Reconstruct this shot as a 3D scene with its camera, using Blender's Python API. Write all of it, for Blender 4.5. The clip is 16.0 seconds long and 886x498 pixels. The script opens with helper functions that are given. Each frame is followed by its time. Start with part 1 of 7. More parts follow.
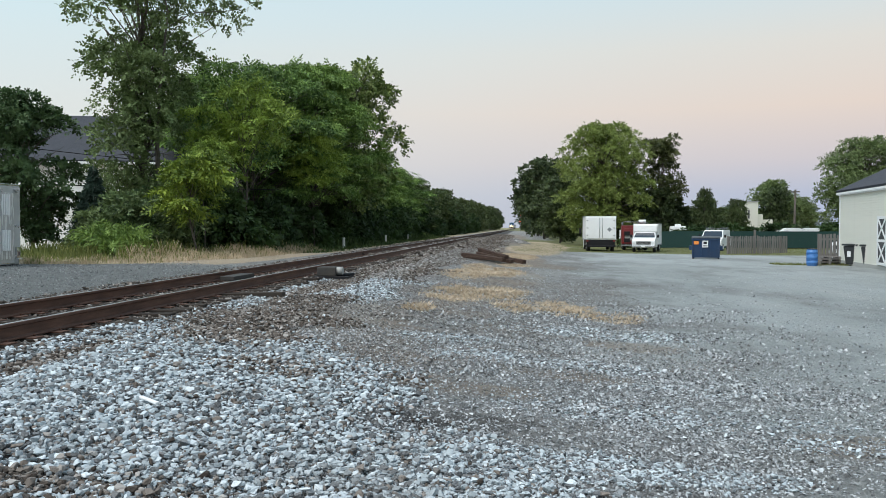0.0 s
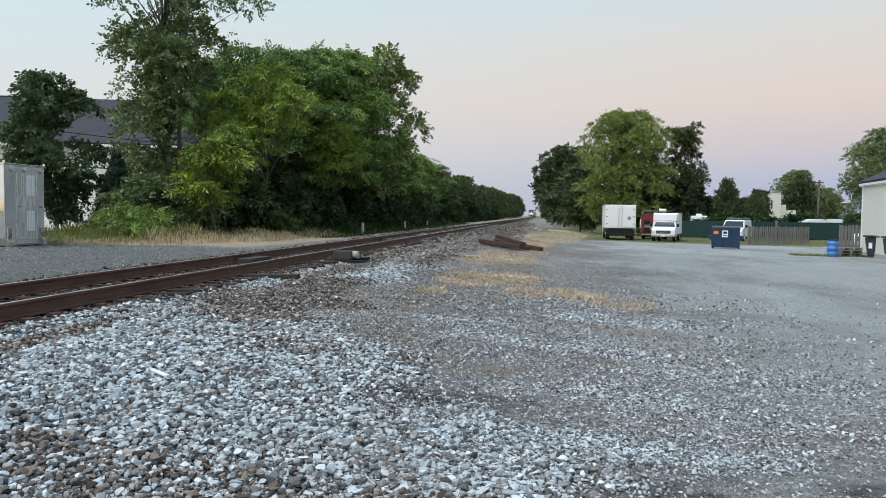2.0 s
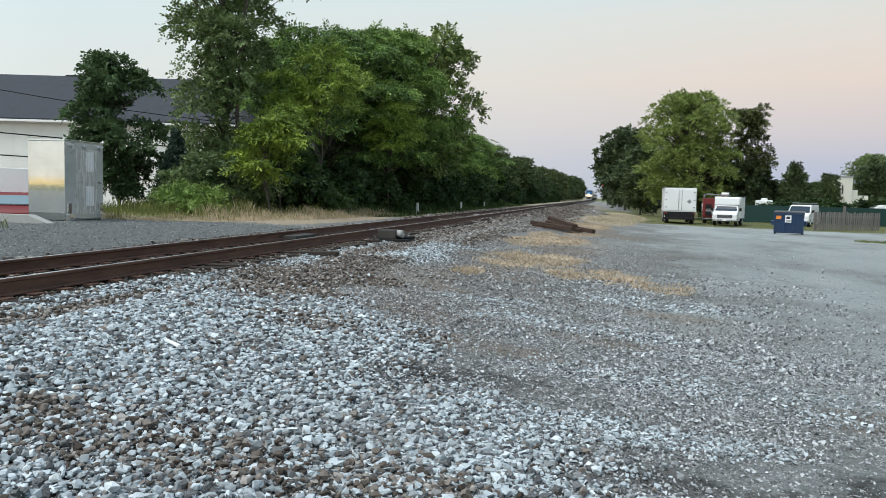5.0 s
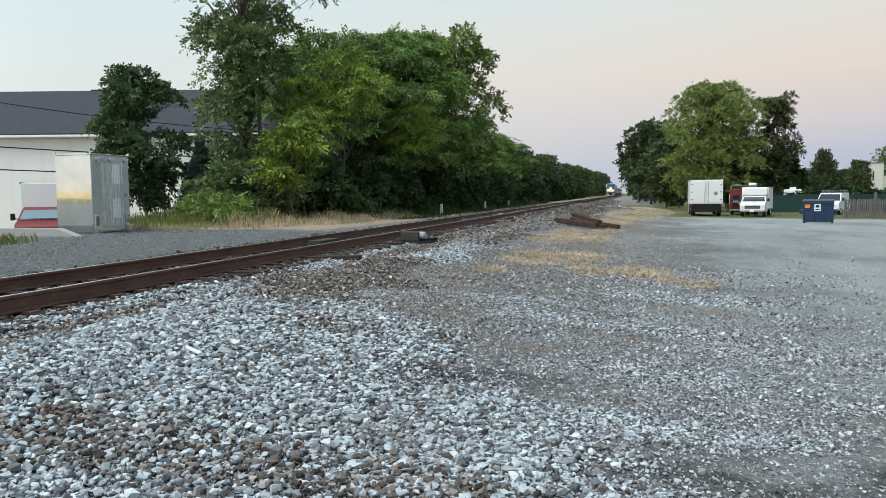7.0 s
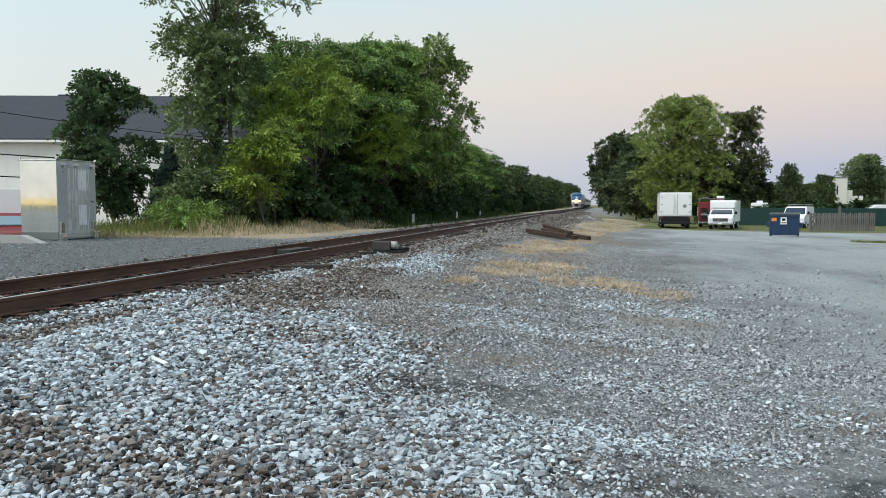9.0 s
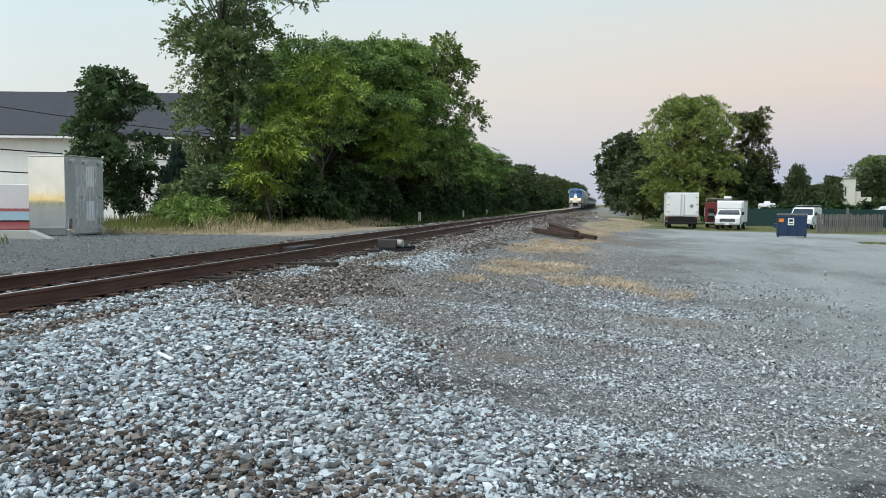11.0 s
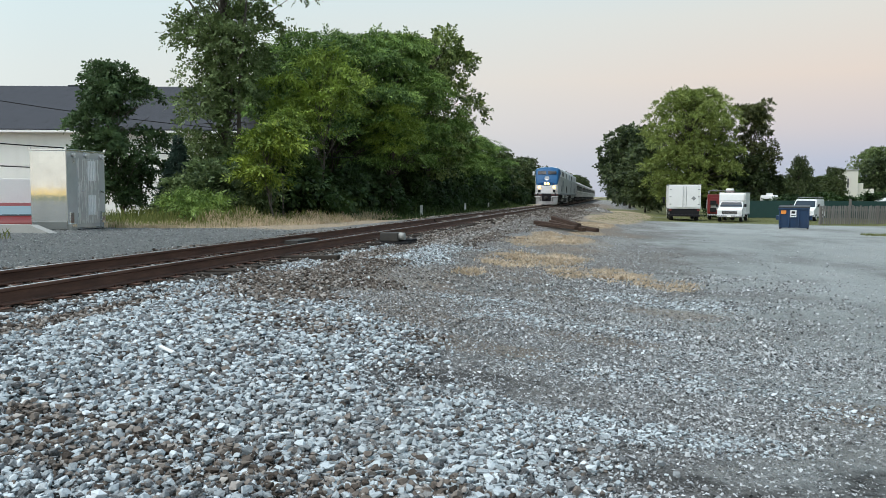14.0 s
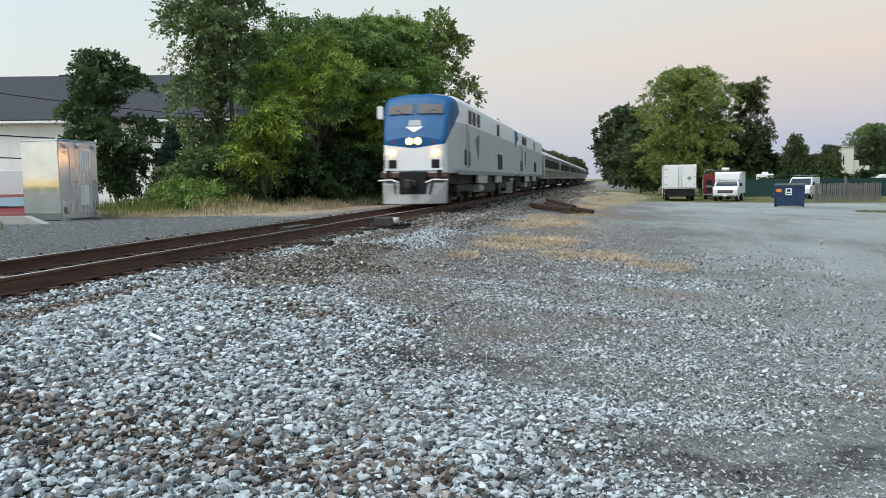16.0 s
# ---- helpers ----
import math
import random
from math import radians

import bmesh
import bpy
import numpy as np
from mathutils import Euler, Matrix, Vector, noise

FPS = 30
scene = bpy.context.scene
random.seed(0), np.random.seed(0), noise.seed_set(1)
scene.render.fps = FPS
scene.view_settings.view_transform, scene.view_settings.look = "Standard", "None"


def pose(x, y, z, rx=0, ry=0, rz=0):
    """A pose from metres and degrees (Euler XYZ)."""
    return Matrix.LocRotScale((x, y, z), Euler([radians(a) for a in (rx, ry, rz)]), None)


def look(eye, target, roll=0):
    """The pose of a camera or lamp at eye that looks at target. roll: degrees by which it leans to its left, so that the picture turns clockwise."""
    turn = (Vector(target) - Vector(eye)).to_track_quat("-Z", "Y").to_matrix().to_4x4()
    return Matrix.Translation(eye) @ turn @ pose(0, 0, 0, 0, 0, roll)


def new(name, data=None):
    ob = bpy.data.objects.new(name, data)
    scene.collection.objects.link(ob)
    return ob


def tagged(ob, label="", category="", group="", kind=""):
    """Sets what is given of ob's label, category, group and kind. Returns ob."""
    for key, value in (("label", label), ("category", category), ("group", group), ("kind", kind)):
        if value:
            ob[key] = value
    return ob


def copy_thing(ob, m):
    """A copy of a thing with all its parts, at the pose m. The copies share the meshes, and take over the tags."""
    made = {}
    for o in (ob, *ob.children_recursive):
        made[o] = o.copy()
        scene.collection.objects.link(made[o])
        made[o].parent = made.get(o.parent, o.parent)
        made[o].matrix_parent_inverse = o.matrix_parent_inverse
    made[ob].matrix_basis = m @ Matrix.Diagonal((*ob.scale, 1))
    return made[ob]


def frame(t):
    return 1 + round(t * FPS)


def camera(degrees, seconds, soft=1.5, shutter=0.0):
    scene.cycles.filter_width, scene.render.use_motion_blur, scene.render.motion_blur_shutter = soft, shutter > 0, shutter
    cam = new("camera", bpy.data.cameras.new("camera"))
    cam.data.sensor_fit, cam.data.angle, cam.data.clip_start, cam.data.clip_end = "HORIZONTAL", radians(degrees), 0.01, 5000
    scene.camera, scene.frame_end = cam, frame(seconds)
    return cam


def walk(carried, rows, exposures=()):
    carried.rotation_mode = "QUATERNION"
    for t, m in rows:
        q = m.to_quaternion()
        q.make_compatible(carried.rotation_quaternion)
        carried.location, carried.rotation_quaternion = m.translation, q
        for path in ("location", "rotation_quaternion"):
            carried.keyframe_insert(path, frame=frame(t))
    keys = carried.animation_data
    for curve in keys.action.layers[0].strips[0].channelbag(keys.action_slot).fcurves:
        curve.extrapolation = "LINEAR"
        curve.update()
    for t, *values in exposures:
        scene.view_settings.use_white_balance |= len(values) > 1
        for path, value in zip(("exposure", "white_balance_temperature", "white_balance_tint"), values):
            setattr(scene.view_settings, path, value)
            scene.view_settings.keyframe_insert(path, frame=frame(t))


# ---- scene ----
cam = camera(58.2, 16.0, soft=0.7, shutter=0.4)
PATH = [
    (0, (5.715, -1.555, 1.072), (5.519, 0.435, 1.018), -0.0),
    (0.5, (5.735, -1.569, 1.069), (5.532, 0.419, 1.014), -0.2),
    (1, (5.785, -1.53, 1.056), (5.564, 0.456, 0.991), -0.1),
    (1.5, (5.822, -1.584, 1.045), (5.589, 0.4, 0.97), 0.2),
    (2, (5.88, -1.7, 1.038), (5.633, 0.283, 0.951), 0.7),
    (2.5, (5.947, -1.741, 1.049), (5.682, 0.239, 0.956), 1.2),
    (3, (6.064, -1.641, 1.029), (5.767, 0.335, 0.935), 1.7),
    (3.5, (6.146, -1.605, 1.018), (5.826, 0.366, 0.909), 1.9),
    (4, (6.176, -1.667, 1.009), (5.841, 0.301, 0.887), 1.9),
    (4.5, (6.212, -1.705, 1.011), (5.858, 0.259, 0.877), 1.7),
    (5, (6.302, -1.613, 1.016), (5.907, 0.343, 0.879), 1.4),
    (5.2, (6.34, -1.627, 1.015), (5.927, 0.325, 0.876), 1.2),
    (7.3, (6.391, -1.579, 1.012), (5.934, 0.363, 0.877), -0.7),
    (7.5, (6.386, -1.561, 1.006), (5.945, 0.386, 0.874), -0.7),
    (8, (6.382, -1.564, 1.012), (5.973, 0.39, 0.889), -0.4),
    (8.5, (6.374, -1.55, 1.009), (5.981, 0.407, 0.894), -0.2),
    (9, (6.375, -1.552, 1.011), (5.985, 0.406, 0.9), 0.0),
    (11.5, (6.388, -1.563, 1.008), (5.981, 0.391, 0.893), 0.4),
    (12, (6.39, -1.562, 1.009), (5.983, 0.393, 0.896), 0.3),
    (12.5, (6.393, -1.567, 1.011), (5.985, 0.388, 0.897), 0.2),
    (13, (6.386, -1.559, 1.008), (5.978, 0.395, 0.89), 0.3),
    (13.5, (6.396, -1.561, 1.009), (5.985, 0.393, 0.886), 0.2),
    (14, (6.396, -1.558, 1.003), (5.986, 0.395, 0.871), 0.2),
    (14.5, (6.393, -1.562, 0.999), (5.983, 0.39, 0.853), -0.0),
    (15, (6.415, -1.559, 0.997), (6.011, 0.393, 0.834), -0.3),
    (15.5, (6.429, -1.544, 0.986), (6.027, 0.407, 0.812), -0.6),
    (16, (6.463, -1.533, 0.988), (6.06, 0.418, 0.817), -0.8),
]
walk(cam, [(t, look(eye, target, roll)) for t, eye, target, roll in PATH], [(0, -0.02, 6450, 10.5), (1.5, -0.07, 6400, 12), (2.5, -0.06, 6400, 12), (4.5, 0, 6500, 10), (16, 0, 6500, 10)])

# ---- sky and light: just after sunset, the afterglow behind the camera's left shoulder ----
SUN_AZ = (-0.95, -0.31)


def lin(r, g, b):
    f = lambda c: (c / 255 / 12.92) if c <= 10 else ((c / 255 + 0.055) / 1.055) ** 2.4
    return (f(r), f(g), f(b), 1.0)


world = bpy.data.worlds.new("dusk_sky")
scene.world = world
world.use_nodes = True
wn, wl = world.node_tree.nodes, world.node_tree.links
wn.clear()


def ramp_node(nodes, stops):
    r = nodes.new("ShaderNodeValToRGB")
    e = r.color_ramp.elements
    while len(e) < len(stops):
        e.new(0.5)
    for el, (p, c) in zip(e, stops):
        el.position, el.color = p, c
    return r


wc = wn.new("ShaderNodeTexCoord")
wsep = wn.new("ShaderNodeSeparateXYZ")
wl.new(wc.outputs["Generated"], wsep.inputs[0])
anti = ramp_node(wn, [(0.0, lin(165, 180, 208)), (0.04, lin(180, 189, 211)), (0.08, lin(208, 201, 206)), (0.14, lin(231, 214, 202)),
                      (0.21, lin(226, 222, 214)), (0.28, lin(208, 226, 232)), (0.42, lin(188, 217, 232)), (1.0, lin(140, 178, 214))])
west = ramp_node(wn, [(0.0, lin(230, 224, 212)), (0.04, lin(229, 228, 219)), (0.1, lin(226, 234, 231)), (0.24, lin(213, 237, 244)),
                      (0.42, lin(205, 229, 240)), (1.0, lin(150, 190, 222))])
for r in (anti, west):
    wl.new(wsep.outputs["Z"], r.inputs[0])
wdot = wn.new("ShaderNodeVectorMath")
wdot.operation = "DOT_PRODUCT"
wl.new(wc.outputs["Generated"], wdot.inputs[0])
wdot.inputs[1].default_value = (SUN_AZ[0], SUN_AZ[1], 0)
wmap = wn.new("ShaderNodeMapRange")
wmap.interpolation_type = "SMOOTHSTEP"
wl.new(wdot.outputs["Value"], wmap.inputs["Value"])
wmap.inputs["From Min"].default_value, wmap.inputs["From Max"].default_value = -0.95, 0.75
wmix = wn.new("ShaderNodeMix")
wmix.data_type = "RGBA"
wl.new(wmap.outputs["Result"], wmix.inputs["Factor"])
wl.new(anti.outputs["Color"], wmix.inputs["A"])
wl.new(west.outputs["Color"], wmix.inputs["B"])
# the western sky, where the sun has set, is several times brighter than the eastern
wgain = wn.new("ShaderNodeMapRange")
wgain.interpolation_type = "SMOOTHSTEP"
wl.new(wdot.outputs["Value"], wgain.inputs["Value"])
for key, v in (("From Min", 0.3), ("From Max", 0.95), ("To Min", 1.0), ("To Max", 1.7)):
    wgain.inputs[key].default_value = v
# a narrow yellow band where the sun went down
wband = ramp_node(wn, [(0.0, (1, 1, 1, 1)), (0.003, (1, 1, 1, 1)), (0.009, (0, 0, 0, 1))])
wl.new(wsep.outputs["Z"], wband.inputs[0])
wside = wn.new("ShaderNodeMapRange")
wside.interpolation_type = "SMOOTHSTEP"
wl.new(wdot.outputs["Value"], wside.inputs["Value"])
wside.inputs["To Max"].default_value = 0.85
wside.inputs["From Min"].default_value, wside.inputs["From Max"].default_value = 0.45, 0.85
wboth = wn.new("ShaderNodeMath")
wboth.operation = "MULTIPLY"
wl.new(wband.outputs["Color"], wboth.inputs[0])
wl.new(wside.outputs["Result"], wboth.inputs[1])
wmix2 = wn.new("ShaderNodeMix")
wmix2.data_type = "RGBA"
wl.new(wboth.outputs[0], wmix2.inputs["Factor"])
wl.new(wmix.outputs["Result"], wmix2.inputs["A"])
wmix2.inputs["B"].default_value = lin(255, 214, 105)
wbg = wn.new("ShaderNodeBackground")
wl.new(wgain.outputs["Result"], wbg.inputs["Strength"])
wl.new(wmix2.outputs["Result"], wbg.inputs["Color"])
wout = wn.new("ShaderNodeOutputWorld")
wl.new(wbg.outputs[0], wout.inputs[0])

sun_data = bpy.data.lights.new("afterglow", "SUN")
sun_data.energy, sun_data.angle, sun_data.color = 3.2, radians(42), (1.0, 0.97, 0.92)
sun = new("afterglow", sun_data)
sun.matrix_world = look((-46, -52, 112), (0, 0, 0))

# ---- materials ----


class Mat:
    """A node material with a Principled shader and a few shortcuts."""

    def __init__(self, name, color=(0.5, 0.5, 0.5), rough=0.7, metal=0.0, spec=0.5):
        self.m = bpy.data.materials.new(name)
        self.m.use_nodes = True
        self.n, self.l = self.m.node_tree.nodes, self.m.node_tree.links
        self.b = self.n["Principled BSDF"]
        self.b.inputs["Base Color"].default_value = (*color[:3], 1)
        self.b.inputs["Roughness"].default_value = rough
        self.b.inputs["Metallic"].default_value = metal
        self.b.inputs["Specular IOR Level"].default_value = spec
        self.tc = self.n.new("ShaderNodeTexCoord")

    def noise(self, scale, detail=4.0, rough=0.6, space="Object", stretch=None):
        t = self.n.new("ShaderNodeTexNoise")
        t.inputs["Scale"].default_value, t.inputs["Detail"].default_value, t.inputs["Roughness"].default_value = scale, detail, rough
        src = self.tc.outputs[space]
        if stretch:
            mp = self.n.new("ShaderNodeMapping")
            mp.inputs["Scale"].default_value = stretch
            self.l.new(src, mp.inputs[0])
            src = mp.outputs[0]
        self.l.new(src, t.inputs["Vector"])
        return t.outputs["Fac"]

    def voro(self, scale, out="Distance", space="Object"):
        t = self.n.new("ShaderNodeTexVoronoi")
        t.inputs["Scale"].default_value = scale
        self.l.new(self.tc.outputs[space], t.inputs["Vector"])
        return t.outputs[out]

    def ramp(self, src, stops):
        r = ramp_node(self.n, [(p, (*c[:3], 1)) for p, c in stops])
        self.l.new(src, r.inputs[0])
        return r.outputs["Color"]

    def span(self, src, a, b, lo=0.0, hi=1.0):
        r = self.n.new("ShaderNodeMapRange")
        r.inputs["From Min"].default_value, r.inputs["From Max"].default_value = a, b
        r.inputs["To Min"].default_value, r.inputs["To Max"].default_value = lo, hi
        self.l.new(src, r.inputs["Value"])
        return r.outputs["Result"]

    def mix(self, fac, a, b, how="MIX"):
        x = self.n.new("ShaderNodeMix")
        x.data_type, x.blend_type = "RGBA", how
        for key, v in (("Factor", fac), ("A", a), ("B", b)):
            if isinstance(v, bpy.types.NodeSocket):
                self.l.new(v, x.inputs[key])
            elif key == "Factor":
                x.inputs[key].default_value = v
            else:
                x.inputs[key].default_value = (*v[:3], 1)
        return x.outputs["Result"]

    def math(self, op, a, b=0.0, clamp=False):
        x = self.n.new("ShaderNodeMath")
        x.operation, x.use_clamp = op, clamp
        for k, v in enumerate((a, b)):
            if isinstance(v, bpy.types.NodeSocket):
                self.l.new(v, x.inputs[k])
            else:
                x.inputs[k].default_value = v
        return x.outputs[0]

    def attr(self, name):
        a = self.n.new("ShaderNodeAttribute")
        a.attribute_name = name
        return a.outputs["Color"]

    def island(self):
        return self.n.new("ShaderNodeNewGeometry").outputs["Random Per Island"]

    def each(self):
        return self.n.new("ShaderNodeObjectInfo").outputs["Random"]

    def xyz(self, src=None):
        s = self.n.new("ShaderNodeSeparateXYZ")
        self.l.new(src or self.tc.outputs["Object"], s.inputs[0])
        return s.outputs

    def color(self, src):
        self.l.new(src, self.b.inputs["Base Color"])
        return self

    def rough(self, src):
        self.l.new(src, self.b.inputs["Roughness"])
        return self

    def bump(self, src, strength=0.3, dist=0.02):
        b = self.n.new("ShaderNodeBump")
        b.inputs["Strength"].default_value, b.inputs["Distance"].default_value = strength, dist
        self.l.new(src, b.inputs["Height"])
        self.l.new(b.outputs[0], self.b.inputs["Normal"])
        return self

    def glow(self, color, power):
        self.b.inputs["Emission Color"].default_value = (*color[:3], 1)
        self.b.inputs["Emission Strength"].default_value = power
        return self


def worn(name, c, rough=0.55, metal=0.0, vary=0.25, dirt=(0.12, 0.10, 0.08), amount=0.35, bump=0.08, scale=1.0, spec=0.5):
    """Painted or bare surface with large stains, fine grain and dirt."""
    m = Mat(name, c, rough, metal, spec)
    big, fine = m.noise(1.3 * scale, 5), m.noise(22 * scale, 4, 0.7)
    base = m.mix(m.span(fine, 0.3, 0.7), [v * (1 - vary) for v in c], [min(1, v * (1 + vary * 0.5)) for v in c])
    col = m.mix(m.span(big, 0.5, 0.85, 0, amount), base, dirt)
    m.color(col).rough(m.span(fine, 0.3, 0.7, max(0.05, rough - 0.1), min(1, rough + 0.12)))
    return m.bump(fine, bump, 0.01).m


def foliage(name, dark, light, trans=0.18):
    # dark tone deepened, for the shade inside crowns
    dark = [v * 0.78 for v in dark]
    m = Mat(name, light, 0.55, 0, 0.25)
    tone = m.ramp(m.island(), [(0.0, dark), (0.55, [(a + b) / 2 for a, b in zip(dark, light)]), (1.0, light)])
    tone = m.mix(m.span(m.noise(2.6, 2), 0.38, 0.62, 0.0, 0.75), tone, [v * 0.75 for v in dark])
    # shaded clumps, then lit ones, mixed into the leaf colour
    clump_shade = m.noise(0.5, 3)
    col = m.mix(m.span(clump_shade, 0.4, 0.65, 0.0, 0.45), tone, [v * 0.8 for v in dark])
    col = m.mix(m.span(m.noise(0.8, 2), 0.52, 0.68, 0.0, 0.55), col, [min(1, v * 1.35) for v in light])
    col = m.mix(m.math("MULTIPLY", m.each(), 0.25), col, (light[0] * 1.1, light[1] * 1.05, light[2] * 0.7))
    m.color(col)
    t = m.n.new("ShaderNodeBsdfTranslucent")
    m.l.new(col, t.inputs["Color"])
    s = m.n.new("ShaderNodeMixShader")
    s.inputs[0].default_value = trans
    m.l.new(m.b.outputs[0], s.inputs[1])
    m.l.new(t.outputs[0], s.inputs[2])
    m.l.new(s.outputs[0], m.n["Material Output"].inputs["Surface"])
    return m.m


M = {}
# ground sheet: colour zones come from its own attribute (r straw, g green, b dark gravel, alpha not used)
g = Mat("ground_mix", rough=0.95, spec=0.2)
zone = g.xyz(g.attr("zone"))
grit, mid, big = g.noise(70, 3, 0.7), g.noise(6, 5, 0.65), g.noise(0.5, 5, 0.6)
peb = g.voro(26, "Color")
pebble = g.ramp(g.xyz(peb)["X"], [(0.0, (0.05, 0.048, 0.046)), (0.45, (0.17, 0.168, 0.165)), (0.8, (0.36, 0.36, 0.355)), (1.0, (0.6, 0.6, 0.59))])
peb2 = g.ramp(g.xyz(g.voro(60, "Color"))["Y"], [(0.0, (0.06, 0.056, 0.052)), (0.5, (0.2, 0.195, 0.19)), (1.0, (0.5, 0.495, 0.48))])
pebble = g.mix(g.span(g.noise(2.5, 4), 0.45, 0.6), pebble, peb2)
lot = g.xyz(g.attr("lot"))
wide = g.noise(0.13, 5, 0.65, stretch=(1.6, 0.8, 1))
fines = g.mix(g.span(big, 0.35, 0.65), (0.205, 0.202, 0.195), (0.33, 0.328, 0.32))
fines = g.mix(g.span(wide, 0.44, 0.58, 0, 0.8), fines, (0.33, 0.32, 0.29))
streak = g.noise(0.5, 6, 0.7, stretch=(1.5, 0.7, 1))
fines = g.mix(g.span(streak, 0.52, 0.62, 0, 0.7), fines, (0.12, 0.115, 0.11))
blot = g.noise(2.6, 8, 0.78)
fines = g.mix(g.span(blot, 0.5, 0.6, 0, 0.6), fines, (0.4, 0.395, 0.375))
fines = g.mix(g.span(blot, 0.47, 0.37, 0, 0.75), fines, (0.085, 0.08, 0.075))
fines = g.mix(g.span(grit, 0.3, 0.7, 0, 0.5), fines, (0.13, 0.125, 0.12))
base = g.mix(g.span(mid, 0.42, 0.56, 0.1, 0.85), fines, pebble)
pale = g.math("ADD", lot["Y"], g.math("MULTIPLY", g.math("SUBTRACT", big, 0.5), 1.6))
base = g.mix(g.span(pale, 0.3, 0.75, 0, 0.75), base, g.mix(g.span(wide, 0.4, 0.62), (0.38, 0.408, 0.398), (0.475, 0.508, 0.502)))
earth = g.math("ADD", lot["X"], g.math("MULTIPLY", g.math("SUBTRACT", g.noise(1.1, 6, 0.7), 0.5), 1.8))
base = g.mix(g.span(earth, 0.35, 0.8, 0, 0.62), base, g.mix(g.span(mid, 0.4, 0.6), (0.2, 0.15, 0.11), (0.31, 0.245, 0.18)))
worn_in = g.noise(0.3, 7, 0.72, stretch=(1.3, 0.45, 1))
base = g.mix(g.span(worn_in, 0.5, 0.64, 0, 0.55), base, (0.2, 0.2, 0.185))
base = g.mix(g.span(worn_in, 0.46, 0.34, 0, 0.45), base, (0.46, 0.46, 0.43))
# near black under ballast, painted shade of the stone gaps; also dark fines patches
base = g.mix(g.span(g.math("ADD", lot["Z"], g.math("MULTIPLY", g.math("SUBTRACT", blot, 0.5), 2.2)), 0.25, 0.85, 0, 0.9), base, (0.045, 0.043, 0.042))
straw = g.mix(g.span(mid, 0.3, 0.7), (0.52, 0.415, 0.295), (0.37, 0.3, 0.22))
green = g.mix(g.span(mid, 0.3, 0.7), (0.11, 0.135, 0.05), (0.23, 0.215, 0.11))
tar = g.mix(g.span(grit, 0.3, 0.7), (0.12, 0.126, 0.123), (0.26, 0.268, 0.26))
col = base
for key, paint in (("Z", tar), ("Y", green), ("X", straw)):
    m_ = g.math("ADD", zone[key], g.math("MULTIPLY", g.math("SUBTRACT", mid, 0.5), 1.5))
    col = g.mix(g.span(m_, 0.25, 0.6), col, paint)
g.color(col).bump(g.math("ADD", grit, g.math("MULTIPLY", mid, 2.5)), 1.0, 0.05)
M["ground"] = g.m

s = Mat("ballast_stone", rough=0.85, spec=0.3)
tone = s.ramp(s.island(), [(0.0, (0.04, 0.04, 0.042)), (0.2, (0.105, 0.11, 0.115)), (0.24, (0.19, 0.145, 0.11)), (0.28, (0.19, 0.203, 0.21)),
                           (0.5, (0.355, 0.403, 0.43)), (0.84, (0.535, 0.595, 0.627)), (1.0, (0.74, 0.79, 0.815))])
spread = s.noise(0.45, 4)
tone = s.mix(s.span(spread, 0.56, 0.72, 0, 0.4), tone, (0.13, 0.12, 0.11))
s.color(s.mix(s.span(s.noise(120, 3), 0.35, 0.7, 0, 0.35), tone, (0.42, 0.43, 0.43))).bump(s.noise(55, 5, 0.7), 0.75, 0.012)
M["stone"] = s.m
k = Mat("rusty_ballast", rough=0.9, spec=0.2)
tone = k.ramp(k.island(), [(0.0, (0.05, 0.04, 0.033)), (0.4, (0.13, 0.107, 0.09)), (0.75, (0.235, 0.205, 0.18)), (1.0, (0.4, 0.375, 0.35))])
k.color(tone).bump(k.noise(55, 5, 0.7), 0.75, 0.012)
M["stone_rusty"] = k.m
k = Mat("grey_brown_ballast", rough=0.9, spec=0.2)
k.color(k.ramp(k.island(), [(0.0, (0.1, 0.09, 0.082)), (0.4, (0.2, 0.185, 0.17)), (0.8, (0.33, 0.32, 0.305)), (1.0, (0.5, 0.49, 0.48))]))
M["stone_mixed"] = k.m
k = Mat("lot_pebble", rough=0.9, spec=0.25)
k.color(k.ramp(k.island(), [(0.0, (0.1, 0.099, 0.098)), (0.3, (0.2, 0.203, 0.203)), (0.7, (0.375, 0.39, 0.397)), (0.94, (0.52, 0.535, 0.547)), (1.0, (0.66, 0.675, 0.685))]))
M["stone_lot"] = k.m
k = Mat("dark_screenings", rough=0.9, spec=0.3)
k.color(k.ramp(k.island(), [(0.0, (0.1, 0.105, 0.103)), (0.6, (0.23, 0.24, 0.236)), (0.95, (0.34, 0.35, 0.345)), (1.0, (0.5, 0.5, 0.5))]))
M["stone_dark"] = k.m

r = Mat("rusty_rail", rough=0.75, metal=0.1)
rn = r.noise(8, 6, 0.7, stretch=(1, 0.15, 1))
r.color(r.ramp(rn, [(0.3, (0.05, 0.023, 0.015)), (0.55, (0.105, 0.05, 0.032)), (0.8, (0.17, 0.09, 0.057))])).bump(r.noise(120, 3), 0.3, 0.003)
M["rail"] = r.m
r = Mat("polished_railhead", (0.66, 0.65, 0.64), 0.2, 1.0)
r.rough(r.span(r.noise(14, 4, stretch=(6, 0.1, 1)), 0.3, 0.7, 0.25, 0.42))
M["railhead"] = r.m
t = Mat("creosoted_timber", rough=0.9, spec=0.2)
tn = t.noise(4, 6, 0.7, stretch=(0.6, 9, 9))
